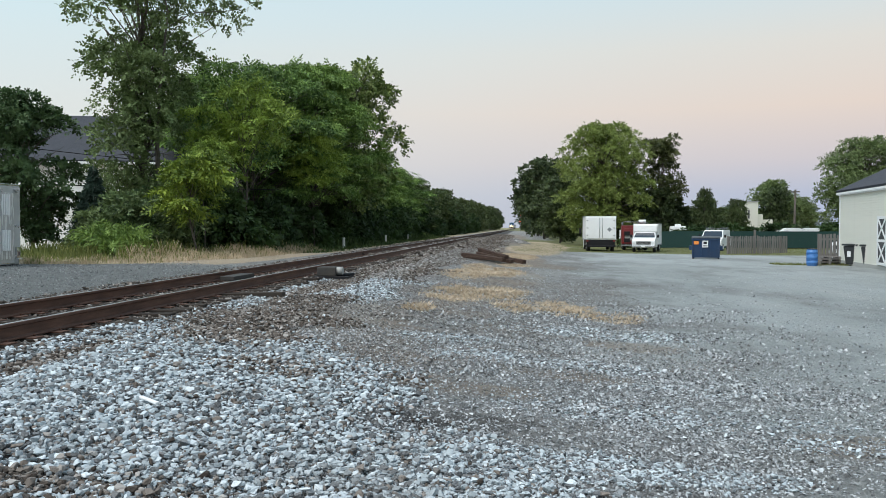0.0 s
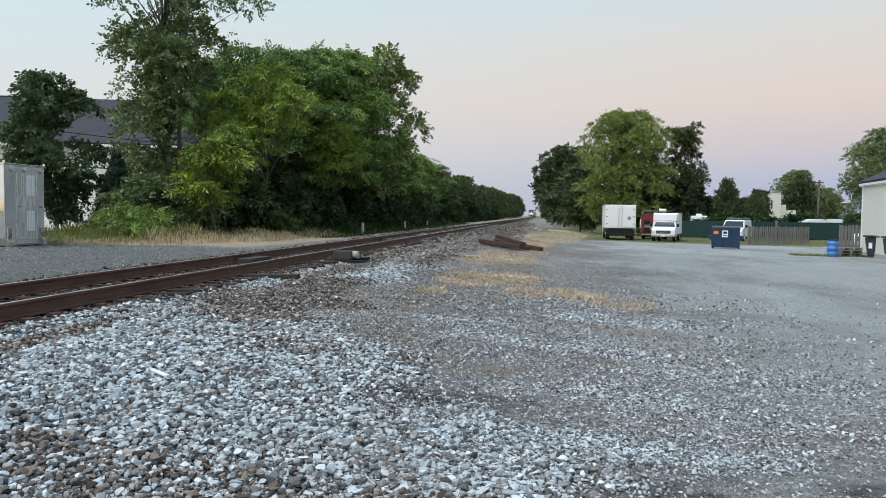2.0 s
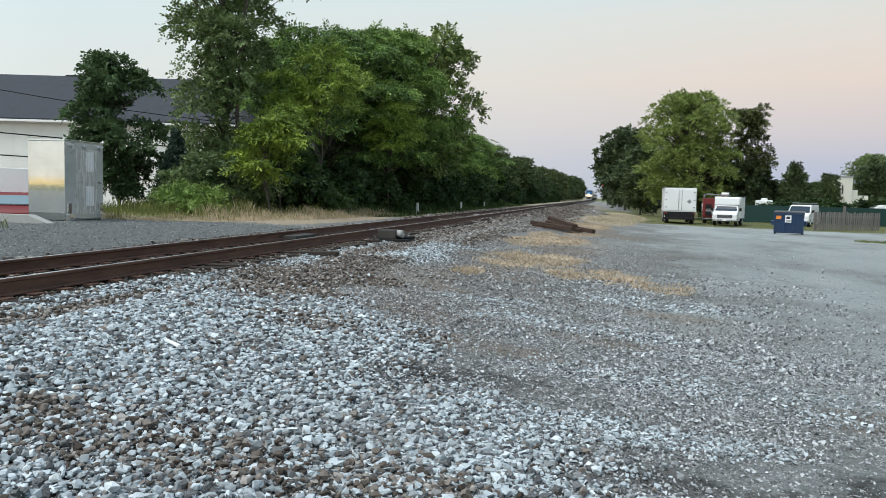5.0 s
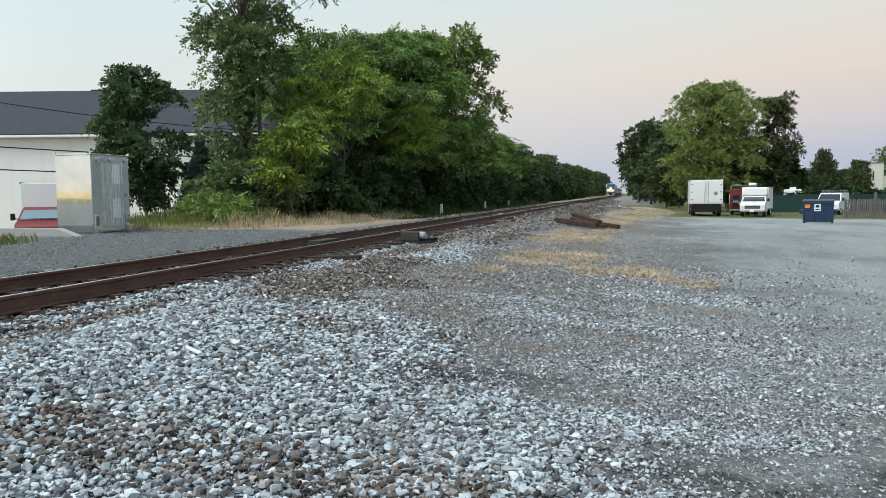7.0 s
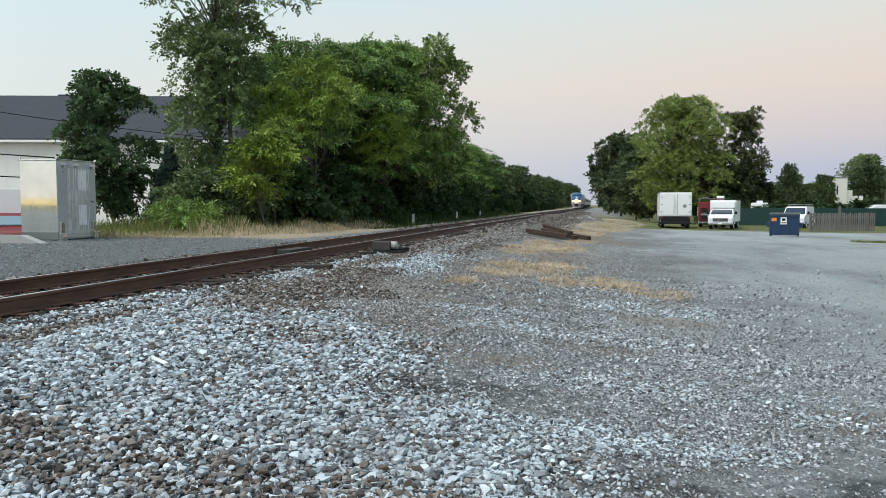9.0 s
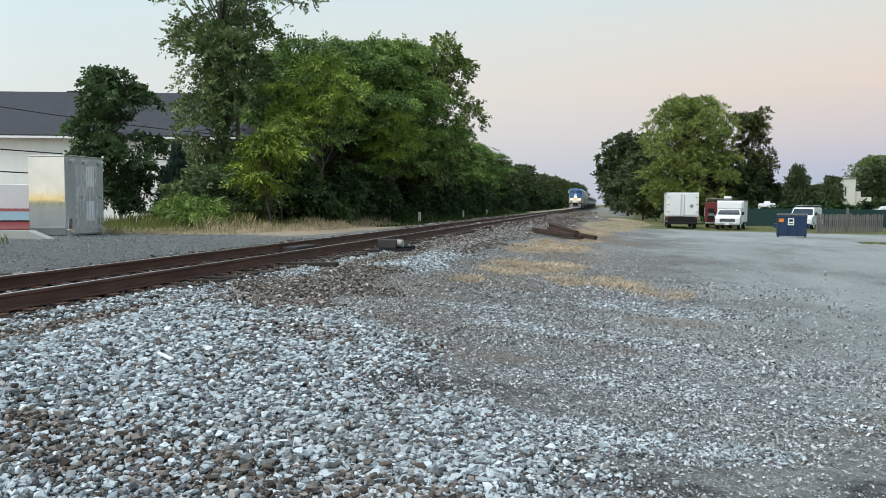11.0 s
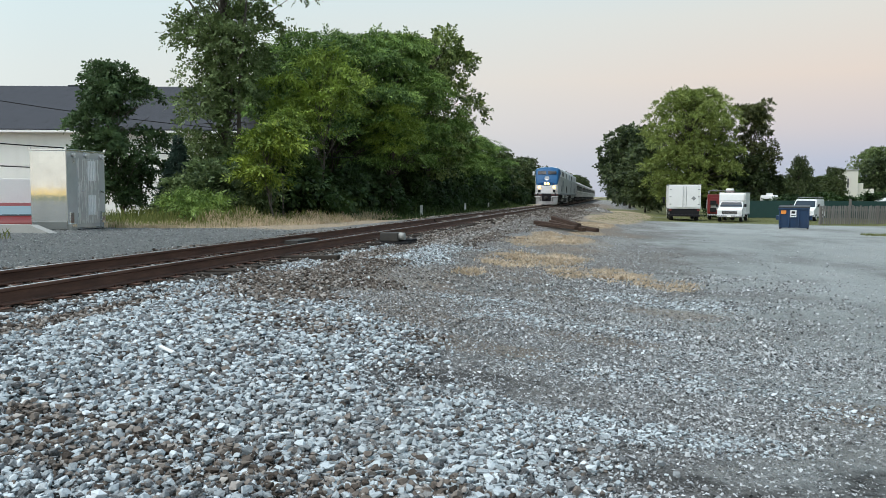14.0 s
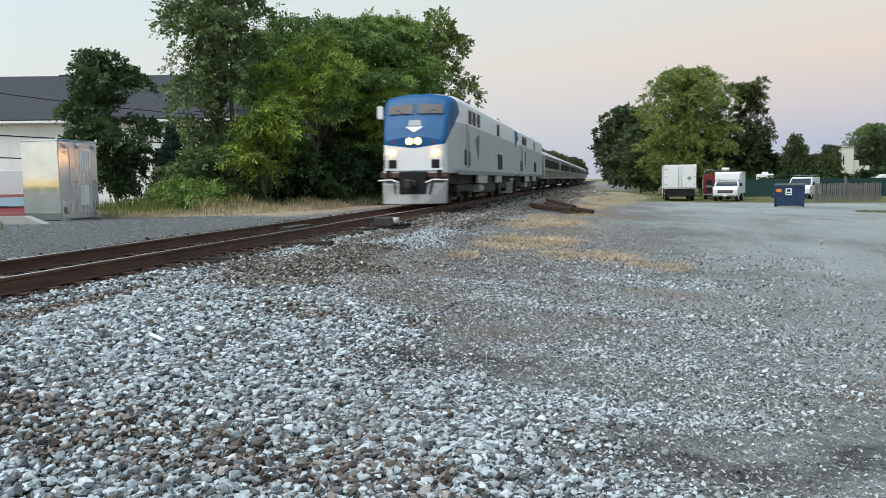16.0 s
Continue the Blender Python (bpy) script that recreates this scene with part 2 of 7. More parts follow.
t.color(t.mix(t.math("MULTIPLY", t.each(), 0.6), t.ramp(tn, [(0.3, (0.016, 0.013, 0.011)), (0.7, (0.045, 0.036, 0.03))]), (0.06, 0.049, 0.04))).bump(tn, 0.6, 0.02)
M["tie"] = t.m
t = Mat("weathered_board", rough=0.9, spec=0.2)
tn = t.noise(3, 6, 0.7, stretch=(9, 9, 0.7))
t.color(t.mix(t.math("MULTIPLY", t.each(), 0.55), t.ramp(tn, [(0.3, (0.135, 0.124, 0.117)), (0.7, (0.28, 0.265, 0.25))]), (0.12, 0.105, 0.095))).bump(tn, 0.5, 0.01)
M["board"] = t.m
b = Mat("bark", rough=0.95, spec=0.1)
bn = b.noise(3, 6, 0.7, stretch=(5, 5, 0.8))
b.color(b.ramp(bn, [(0.3, (0.05, 0.042, 0.035)), (0.7, (0.17, 0.15, 0.13))])).bump(bn, 0.8, 0.03)
M["bark"] = b.m
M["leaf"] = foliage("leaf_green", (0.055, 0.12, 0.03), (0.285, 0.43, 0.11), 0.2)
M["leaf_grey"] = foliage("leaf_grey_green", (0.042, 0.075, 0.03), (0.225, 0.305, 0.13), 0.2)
# brush leaves: the gloom under the canopy is put into this colour
M["leaf_shaded"] = foliage("leaf_shaded_green", (0.018, 0.04, 0.013), (0.06, 0.11, 0.032))
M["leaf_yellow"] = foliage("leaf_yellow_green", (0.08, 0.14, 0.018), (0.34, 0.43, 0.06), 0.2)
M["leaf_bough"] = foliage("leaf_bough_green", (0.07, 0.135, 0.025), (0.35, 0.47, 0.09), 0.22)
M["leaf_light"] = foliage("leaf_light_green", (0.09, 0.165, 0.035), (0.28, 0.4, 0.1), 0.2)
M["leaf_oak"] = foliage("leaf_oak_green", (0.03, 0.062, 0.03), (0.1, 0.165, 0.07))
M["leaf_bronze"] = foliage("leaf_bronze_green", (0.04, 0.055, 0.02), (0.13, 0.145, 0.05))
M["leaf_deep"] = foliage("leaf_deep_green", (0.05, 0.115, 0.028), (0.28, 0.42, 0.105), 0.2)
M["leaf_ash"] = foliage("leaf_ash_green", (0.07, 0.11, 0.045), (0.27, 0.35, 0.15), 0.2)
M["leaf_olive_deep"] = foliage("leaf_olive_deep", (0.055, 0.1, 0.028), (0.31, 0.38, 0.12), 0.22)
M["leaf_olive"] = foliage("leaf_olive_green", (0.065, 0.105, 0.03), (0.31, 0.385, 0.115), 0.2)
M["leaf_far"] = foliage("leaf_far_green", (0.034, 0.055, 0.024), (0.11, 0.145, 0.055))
M["needle"] = foliage("spruce_needle", (0.026, 0.05, 0.042), (0.065, 0.11, 0.085), 0.1)
M["grass"] = foliage("tall_grass", (0.10, 0.14, 0.03), (0.25, 0.26, 0.09), 0.3)
# grass colours taken darker, so the tree shade is in the weeds' colour
M["weeds"] = foliage("shaded_weeds", (0.03, 0.058, 0.016), (0.11, 0.16, 0.045), 0.25)
M["straw"] = foliage("dry_grass", (0.5, 0.385, 0.27), (0.68, 0.56, 0.43), 0.3)
a = Mat("brushed_aluminium", (0.5, 0.51, 0.51), 0.32, 0.82)
an = a.noise(9, 4, 0.6, stretch=(6, 6, 0.2))
a.color(a.mix(a.span(a.noise(1.6, 5), 0.35, 0.7), (0.54, 0.555, 0.54), (0.63, 0.64, 0.625))).rough(a.span(an, 0.4, 0.66, 0.02, 0.075)).bump(a.noise(1.6, 2), 0.02, 0.02)
M["alu"] = a.m
a = Mat("dull_aluminium", (0.6, 0.62, 0.63), 0.28, 0.5)
a.color(a.mix(a.span(a.noise(2, 4), 0.35, 0.7), (0.55, 0.57, 0.575), (0.64, 0.66, 0.665))).rough(a.span(a.noise(3, 3, stretch=(1, 5, 0.5)), 0.3, 0.7, 0.2, 0.32))
M["alu_dull"] = a.m
# same metal as the cabinet body; light on the front side set by colour
a = Mat("front_toned_aluminium", (0.7, 0.72, 0.73), 0.25, 0.5)
a.color(a.mix(a.span(a.noise(2.5, 4), 0.35, 0.7), (0.58, 0.6, 0.61), (0.68, 0.7, 0.71))).rough(a.span(a.noise(3, 3, stretch=(1, 6, 0.5)), 0.3, 0.7, 0.12, 0.22))
M["alu_front"] = a.m
M["white"] = worn("white_paint", (0.82, 0.82, 0.82), 0.45, 0, 0.06, (0.5, 0.47, 0.43), 0.2)
M["white_clean"] = worn("white_gloss", (0.8, 0.8, 0.8), 0.35, 0, 0.05, (0.5, 0.48, 0.45), 0.15)
M["cream"] = worn("cream_siding", (0.7, 0.68, 0.6), 0.55, 0, 0.05, (0.45, 0.43, 0.34), 0.2)
M["white_siding"] = worn("white_siding", (0.8, 0.8, 0.775), 0.6, 0, 0.05, (0.4, 0.39, 0.36), 0.25)
M["shingle"] = worn("dark_shingle", (0.068, 0.071, 0.082), 0.95, 0, 0.45, (0.03, 0.03, 0.033), 0.5, 0.5, 1.5, 0.15)
M["concrete"] = worn("concrete", (0.36, 0.36, 0.34), 0.9, 0, 0.12, (0.25, 0.24, 0.22), 0.5, 0.3)
M["blue_bin"] = worn("blue_steel", (0.011, 0.04, 0.1), 0.5, 0, 0.2, (0.06, 0.05, 0.05), 0.4)
M["blue_drum"] = worn("blue_plastic", (0.06, 0.20, 0.5), 0.45, 0, 0.1, (0.1, 0.14, 0.2), 0.3)
M["black_plastic"] = worn("charcoal_plastic", (0.035, 0.037, 0.04), 0.5, 0, 0.15, (0.08, 0.075, 0.07), 0.3)
M["black"] = worn("black_steel", (0.016, 0.016, 0.018), 0.65, 0, 0.2, (0.04, 0.033, 0.028), 0.4, spec=0.2)
M["rubber"] = worn("tyre_rubber", (0.022, 0.022, 0.023), 0.85, 0, 0.2, (0.09, 0.08, 0.07), 0.4)
M["red"] = worn("faded_red", (0.18, 0.018, 0.018), 0.5, 0, 0.2, (0.09, 0.05, 0.04), 0.4)
M["chrome"] = worn("dull_chrome", (0.55, 0.55, 0.56), 0.25, 1.0, 0.1, amount=0.2)
M["orange"] = worn("orange_sticker", (0.75, 0.25, 0.04), 0.6)
M["green_cloth"] = worn("green_screen_cloth", (0.008, 0.042, 0.037), 0.8, 0, 0.3, (0.02, 0.05, 0.045), 0.5, 0.2)
M["glass"] = Mat("dark_glass", (0.03, 0.038, 0.05), 0.08, 0, 0.8).m
M["dark_pane"] = Mat("dark_opening", (0.012, 0.013, 0.015), 0.35, 0, 0.25).m
M["lamp_red"] = Mat("signal_red", (0.5, 0.02, 0.02), 0.4).glow((1, 0.06, 0.03), 2.5).m
M["lamp_red_off"] = Mat("red_lens", (0.3, 0.02, 0.02), 0.25, 0, 0.6).m
M["headlamp"] = Mat("headlamp_glow", (1, 0.9, 0.7), 0.3).glow((1.0, 0.42, 0.1), 75).m
# bowl round each lens, made to glow in place of the lamp's glare
M["headlamp_bowl_glare"] = Mat("headlamp_bowl_glare", (1, 0.8, 0.5), 0.3).glow((1.0, 0.34, 0.03), 22).m
# pale base colour stands for sky reflected in the red truck's windscreen
M["sky_glass"] = Mat("sky_toned_glass", (0.2, 0.27, 0.3), 0.12, 0, 0.7).m
M["lens_clear"] = Mat("clear_lens", (0.75, 0.77, 0.78), 0.12, 0, 0.8).m
M["post"] = worn("pale_post_paint", (0.78, 0.77, 0.73), 0.8, 0, 0.12, (0.25, 0.22, 0.18), 0.4)
M["steel"] = worn("galvanised_steel", (0.3, 0.31, 0.32), 0.6, 0.5, 0.15)
M["truck_frame"] = worn("sooty_running_gear", (0.05, 0.046, 0.042), 0.8, 0.2, 0.3, (0.1, 0.08, 0.06), 0.5, 0.2)
t = Mat("old_red_brown_timber", rough=0.9, spec=0.2)
tn = t.noise(4, 6, 0.7, stretch=(9, 0.6, 9))
t.color(t.ramp(tn, [(0.3, (0.022, 0.014, 0.011)), (0.55, (0.07, 0.045, 0.035)), (0.7, (0.17, 0.13, 0.105)), (0.85, (0.3, 0.25, 0.21))])).bump(tn, 0.6, 0.02)
M["old_tie"] = t.m

# ---- mesh helpers ----


def part(name, bm, mat, parent=None, label=""):
    """Links a bmesh as one mesh object, under a thing if one is given."""
    me = bpy.data.meshes.new(name)
    bm.to_mesh(me)
    bm.free()
    for m in mat if isinstance(mat, (list, tuple)) else [mat]:
        me.materials.append(m)
    ob = new(name, me)
    ob.parent = parent
    return tagged(ob, label) if label else ob


def share(name, ob, parent, m=Matrix()):
    """Another object on ob's mesh."""
    o = new(name, ob.data)
    o.parent = parent
    o.matrix_basis = m
    return o


def thing(name, m, label, category, group="", kind=""):
    e = new(name)
    e.empty_display_size = 0.3
    e.matrix_basis = m
    return tagged(e, label, category, group, kind)


def arrays(name, verts, faces, mat, parent=None):
    """A mesh object from numpy arrays of triangles or quads."""
    me = bpy.data.meshes.new(name)
    n, k = faces.shape
    me.vertices.add(len(verts))
    me.vertices.foreach_set("co", np.asarray(verts, np.float32).ravel())
    me.loops.add(n * k)
    me.loops.foreach_set("vertex_index", faces.astype(np.int32).ravel())
    me.polygons.add(n)
    me.polygons.foreach_set("loop_start", np.arange(0, n * k, k, dtype=np.int32))
    me.polygons.foreach_set("use_smooth", np.zeros(n, bool))
    me.update(calc_edges=True)
    for m in mat if isinstance(mat, (list, tuple)) else [mat]:
        me.materials.append(m)
    ob = new(name, me)
    ob.parent = parent
    return ob


def box(bm, x0, x1, y0, y1, z0, z1, bevel=0.0, mi=0):
    r = bmesh.ops.create_cube(bm, size=1, matrix=Matrix.LocRotScale(((x0 + x1) / 2, (y0 + y1) / 2, (z0 + z1) / 2), None, (x1 - x0, y1 - y0, z1 - z0)))
    vs = r["verts"]
    faces = {f for v in vs for f in v.link_faces}
    for f in faces:
        f.material_index = mi
    if bevel:
        es = list({e for v in vs for e in v.link_edges})
        bmesh.ops.bevel(bm, geom=es, offset=bevel, segments=2, profile=0.6, affect="EDGES", material=-1)
    return vs


def rod(bm, a, b, r0, r1=None, seg=8, mi=0, caps=True):
    a, b = Vector(a), Vector(b)
    r1 = r0 if r1 is None else r1
    q = (b - a).to_track_quat("Z", "Y").to_matrix().to_4x4()
    res = bmesh.ops.create_cone(bm, cap_ends=caps, segments=seg, radius1=r0, radius2=r1, depth=(b - a).length, matrix=Matrix.Translation((a + b) / 2) @ q)
    for f in {f for v in res["verts"] for f in v.link_faces}:
        f.material_index = mi
        f.smooth = len(f.verts) == 4
    return res["verts"]


def boxpart(name, dims, mat, parent, bevel=0.0, label=""):
    bm = bmesh.new()
    box(bm, *dims, bevel=bevel)
    return part(name, bm, mat, parent, label)


def rodpart(name, a, b, r, mat, parent, r1=None, seg=10, label=""):
    bm = bmesh.new()
    rod(bm, a, b, r, r1, seg)
    return part(name, bm, mat, parent, label)


def sheet(name, pts, thick, mat, parent, label=""):
    """A flat polygon with thickness along its own normal."""
    bm = bmesh.new()
    f = bm.faces.new([bm.verts.new(p) for p in pts])
    f.normal_update()
    n = f.normal.copy() * thick
    r = bmesh.ops.extrude_face_region(bm, geom=[f])
    bmesh.ops.translate(bm, vec=n, verts=[v for v in r["geom"] if isinstance(v, bmesh.types.BMVert)])
    bmesh.ops.recalc_face_normals(bm, faces=bm.faces)
    return part(name, bm, mat, parent, label)


def step(v, a, b):
    t = np.clip((np.asarray(v, float) - a) / (b - a), 0, 1)
    return t * t * (3 - 2 * t)


_pr = np.random.RandomState(7)
_grid = _pr.rand(64, 64)


def soft_noise(x, y, size):
    """Smooth value noise, 0 to 1, in cells of that size."""
    x, y = np.asarray(x, float) / size, np.asarray(y, float) / size
    i, j = np.floor(x).astype(int), np.floor(y).astype(int)
    u, v = x - i, y - j
    u, v = u * u * (3 - 2 * u), v * v * (3 - 2 * v)
    G = lambda a, b: _grid[a % 64, b % 64]
    return (G(i, j) * (1 - u) + G(i + 1, j) * u) * (1 - v) + (G(i, j + 1) * (1 - u) + G(i + 1, j + 1) * u) * v


def ground_z(x, y):
    """Height of the ground: rail level is 0, the lot lies lower to the east, the pad about level to the west."""
    x, y = np.asarray(x, float), np.asarray(y, float)
    prof_x = [-400, -40, -9, -5.0, -3.1, -2.3, 0.5, 0.85, 2.5, 3.4, 4.8, 6.5, 7.4, 9, 60, 400]
    prof_z = [0.2, 0.0, 0.0, -0.05, -0.14, -0.225, -0.235, -0.29, -0.3, -0.38, -0.52, -0.63, -0.71, -0.73, -0.72, -0.5]
    z = np.interp(x, prof_x, prof_z)
    west = np.interp(x, [-9, -6, -4.2, -3.0], [1, 1, 0.6, 0])
    z = z - west * 0.3 * step(y, 22, 45)
    z = z - 1.5 * step(-x - 0.25 * (y - 20), 11.0, 15.5)
    z = z - step(x, 7, 15) * (0.15 * step(y, 18, 42) + 0.2 * step(y, 55, 95))
    rough = np.where((x > -2.4) & (x < 0.6), 0.2, 1.0)
    return z + rough * (0.05 * (soft_noise(x, y, 2.3) - 0.5) + 0.025 * (soft_noise(x + 31, y, 0.6) - 0.5)) + 0.12 * (soft_noise(x, y, 11) - 0.5) * step(np.abs(x - 1), 6, 14)


def gz(x, y):
    return float(ground_z(x, y))


# ---- ground ----
STRAW = [(3.8, 13.2, 0.3, 0.7), (4.2, 17.0, 0.75, 2.2), (5.1, 17.9, 0.8, 1.9), (5.7, 15.0, 0.6, 1.1), (6.5, 15.2, 0.85, 1.4), (7.4, 14.2, 0.7, 0.9),
         (4.9, 27, 0.9, 3.0), (4.0, 29, 0.5, 3), (3.9, 24, 0.7, 2.5), (5.4, 33, 0.7, 1.6), (5.4, 44, 1.2, 5), (6.6, 60, 2.2, 12), (8.0, 80, 2.5, 20)]
GREEN = [(13, 66, 9, 8), (25, 62, 12, 5), (21, 40.5, 2.4, 0.8), (25, 41.3, 2.6, 0.6), (16, 95, 14, 24), (30, 75, 12, 9)]
DIRTY = [(1.6, 10.2, 1.2, 1.7), (2.7, 9.5, 1.1, 0.9), (3.0, 11.0, 1.3, 1.8), (1.9, 12.5, 0.9, 1.6), (2.3, 9.0, 1.3, 1.9), (3.6, 9.2, 1.0, 0.9), (0.95, 4.8, 0.22, 3), (2.9, 2.66, 0.22, 0.12), (1.3, 17, 0.5, 5), (1.2, 30, 0.5, 14), (3.0, 24, 0.8, 6)]
BARE = [(4.7, 9.0, 1.0, 0.8), (5.4, 7.2, 1.3, 0.55), (4.6, 5.4, 0.9, 0.6), (6.9, 3.7, 0.9, 0.6), (7.6, 6.0, 1.0, 0.5), (8.4, 9.0, 1.2, 1.0), (3.4, 11.5, 0.9, 1.2), (5.5, 21, 1.2, 3)]
TARRY = [(7.2, 3.2, 0.9, 0.28), (8.4, 3.6, 0.9, 0.4), (6.4, 3.2, 0.5, 0.2), (5.25, 5.1, 0.8, 0.38), (4.75, 4.9, 0.5, 0.4), (5.7, 12.2, 0.4, 0.4)]
# dense tongues of ballast-sized stone running out onto the lot
TONGUE = [(5.5, 3.95, 0.8, 0.5), (6.4, 4.05, 0.9, 0.36), (7.1, 4.2, 0.65, 0.22), (6.3, 2.45, 1.5, 0.45), (7.8, 2.4, 0.9, 0.3), (5.4, 3.0, 0.6, 0.4)]
# dull grey-brown stones mixed among the pale ones
MUDDY = [(3.7, 2.35, 1.5, 0.5), (5.0, 2.4, 0.9, 0.4), (3.2, 6.2, 0.7, 0.5)]

WARM = [(4.2, 7.6, 1.4, 1.6), (3.9, 10.5, 1.6, 2.0), (5.6, 9.5, 1.2, 1.0)]
PALE = [(6.0, 4.1, 1.0, 0.42), (7.0, 4.15, 0.85, 0.28), (5.3, 3.6, 0.9, 0.6), (7.1, 11.6, 1.7, 0.7), (5.3, 8.3, 0.9, 0.5), (6.6, 8.2, 0.9, 0.4), (4.7, 9.5, 0.8, 0.6), (7.6, 7.2, 1.0, 0.3), (7.0, 5.9, 1.5, 0.5), (8.4, 5.2, 0.7, 0.3)]
EARTH = [(4.0, 7.6, 0.9, 0.8), (3.6, 9.3, 1.0, 1.1), (4.9, 6.4, 0.7, 0.45), (3.0, 11.4, 1.1, 1.7), (3.9, 10.2, 0.9, 0.6), (6.3, 7.6, 0.9, 0.4), (4.6, 14.5, 1.2, 2.5), (5.2, 25, 1.4, 6), (7.3, 10.3, 0.9, 0.6), (5.0, 40, 2.2, 9), (4.6, 52, 1.6, 12), (6, 75, 2.6, 14), (4, 120, 3, 60), (7, 34, 1.4, 2.5), (8.6, 5.2, 0.8, 0.5), (5.6, 6.3, 0.6, 0.3), (5.6, 11.5, 0.9, 0.6)]


def patches(x, y, some):
    out = np.zeros_like(x)
    for cx, cy, rx, ry in some:
        d = np.hypot((x - cx) / rx, (y - cy) / ry)
        out = np.maximum(out, 1 - step(d, 0.55, 1.25))
    return out


def BALLAST_EDGE(y):
    return np.interp(y, [0, 2.7, 3.4, 4.2, 5.0, 6.0, 7.5, 8.6, 10, 14, 30, 48], [6.8, 6.3, 6.1, 5.3, 4.5, 4.1, 3.5, 2.9, 2.7, 2.8, 2.9, 3.0])


def build_ground():
    xs = np.unique(np.concatenate([-np.geomspace(24, 3000, 26), np.arange(-24, -4, 0.6), np.arange(-4, 12, 0.22), np.arange(12, 34, 0.7), np.geomspace(34, 3000, 26)]))
    ys = np.unique(np.concatenate([-np.geomspace(8, 3000, 16), np.arange(-8, 0, 0.8), np.arange(0, 34, 0.25), np.arange(34, 110, 1.1), np.geomspace(110, 4000, 40)]))
    X, Y = np.meshgrid(xs, ys, indexing="ij")
    Z = ground_z(X, Y)
    V = np.stack([X, Y, Z], -1).reshape(-1, 3)
    n, m = len(xs), len(ys)
    I = np.arange(n * m).reshape(n, m)
    Fq = np.stack([I[:-1, :-1], I[1:, :-1], I[1:, 1:], I[:-1, 1:]], -1).reshape(-1, 4)
    ob = arrays("ground", V, Fq, M["ground"])
    x, y = V[:, 0], V[:, 1]
    zone = np.zeros((len(V), 4), np.float32)
    zone[:, 0] = np.maximum(patches(x, y, STRAW), 1.1 * step(-x, 3.2 + 0 * x, 4.2) * step(y, 20, 25) * (1 - 0.7 * step(-x, 4.5, 6.5) * step(y, 34, 42)))
    far_east = step(x, 34, 44) + step(x, 12, 16) * step(y, 58, 64) + step(x, 9, 12) * step(y, 90, 110)
    zone[:, 1] = np.clip(np.maximum(patches(x, y, GREEN), np.maximum(np.maximum(step(-x, 8.5, 11) * step(y, 19, 24), step(-x, 4.2, 6.0) * step(y, 34, 42)), far_east)), 0, 1)
    zone[:, 1] = np.maximum(zone[:, 1], step(np.hypot(x, y), 300, 420))
    pad = step(-x, 2.2, 2.8) * (1 - step(-x, 13, 16)) * (1 - step(y + 0.0 * x, 20, 24))
    zone[:, 2] = pad
    zone[:, 3] = 1
    lot = np.zeros((len(V), 4), np.float32)
    lot[:, 0] = patches(x, y, EARTH)
    lot[:, 1] = step(x - 0.05 * y + 2.5 * (soft_noise(x, y, 2.7) - 0.5), 4.2, 10.5) * step(y, -2, 6) * (1 - step(y, 60, 80))
    # third channel: painted gap shade below the ballast shoulder
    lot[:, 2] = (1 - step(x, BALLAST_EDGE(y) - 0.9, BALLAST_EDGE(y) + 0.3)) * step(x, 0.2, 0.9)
    # and the patches of dark fines
    lot[:, 2] = np.maximum(lot[:, 2], 0.62 * patches(x, y, TARRY))
    lot[:, 3] = 1
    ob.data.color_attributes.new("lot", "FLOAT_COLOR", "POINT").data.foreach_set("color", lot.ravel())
    att = ob.data.color_attributes.new("zone", "FLOAT_COLOR", "POINT")
    att.data.foreach_set("color", zone.ravel())
    ob.data.shade_smooth()
    tagged(ob, "grey gravel lot with packed fines, straw patches, dark stains and shaded stone gaps", "ground", kind="structure")


build_ground()


def chips(rs, points):
    """One crushed stone: the hull of random points on a blocky ellipsoid, as vertices and triangles."""
    bm = bmesh.new()
    d = rs.randn(points, 3)
    d /= np.linalg.norm(d, axis=1, keepdims=True)
    d = np.sign(d) * np.abs(d) ** 0.7
    for p in d * (0.9 + 0.2 * rs.rand(points, 1)):
        bm.verts.new(p)
    r = bmesh.ops.convex_hull(bm, input=bm.verts[:])
    loose = list({g for g in r["geom_interior"] + r["geom_unused"] if isinstance(g, bmesh.types.BMVert)})
    bmesh.ops.delete(bm, geom=loose, context="VERTS")
    bmesh.ops.triangulate(bm, faces=bm.faces[:])
    bmesh.ops.recalc_face_normals(bm, faces=bm.faces[:])
    bm.verts.ensure_lookup_table()
    bm.verts.index_update()
    out = np.array([v.co[:] for v in bm.verts]), np.array([[v.index for v in f.verts] for f in bm.faces])
    bm.free()
    return out


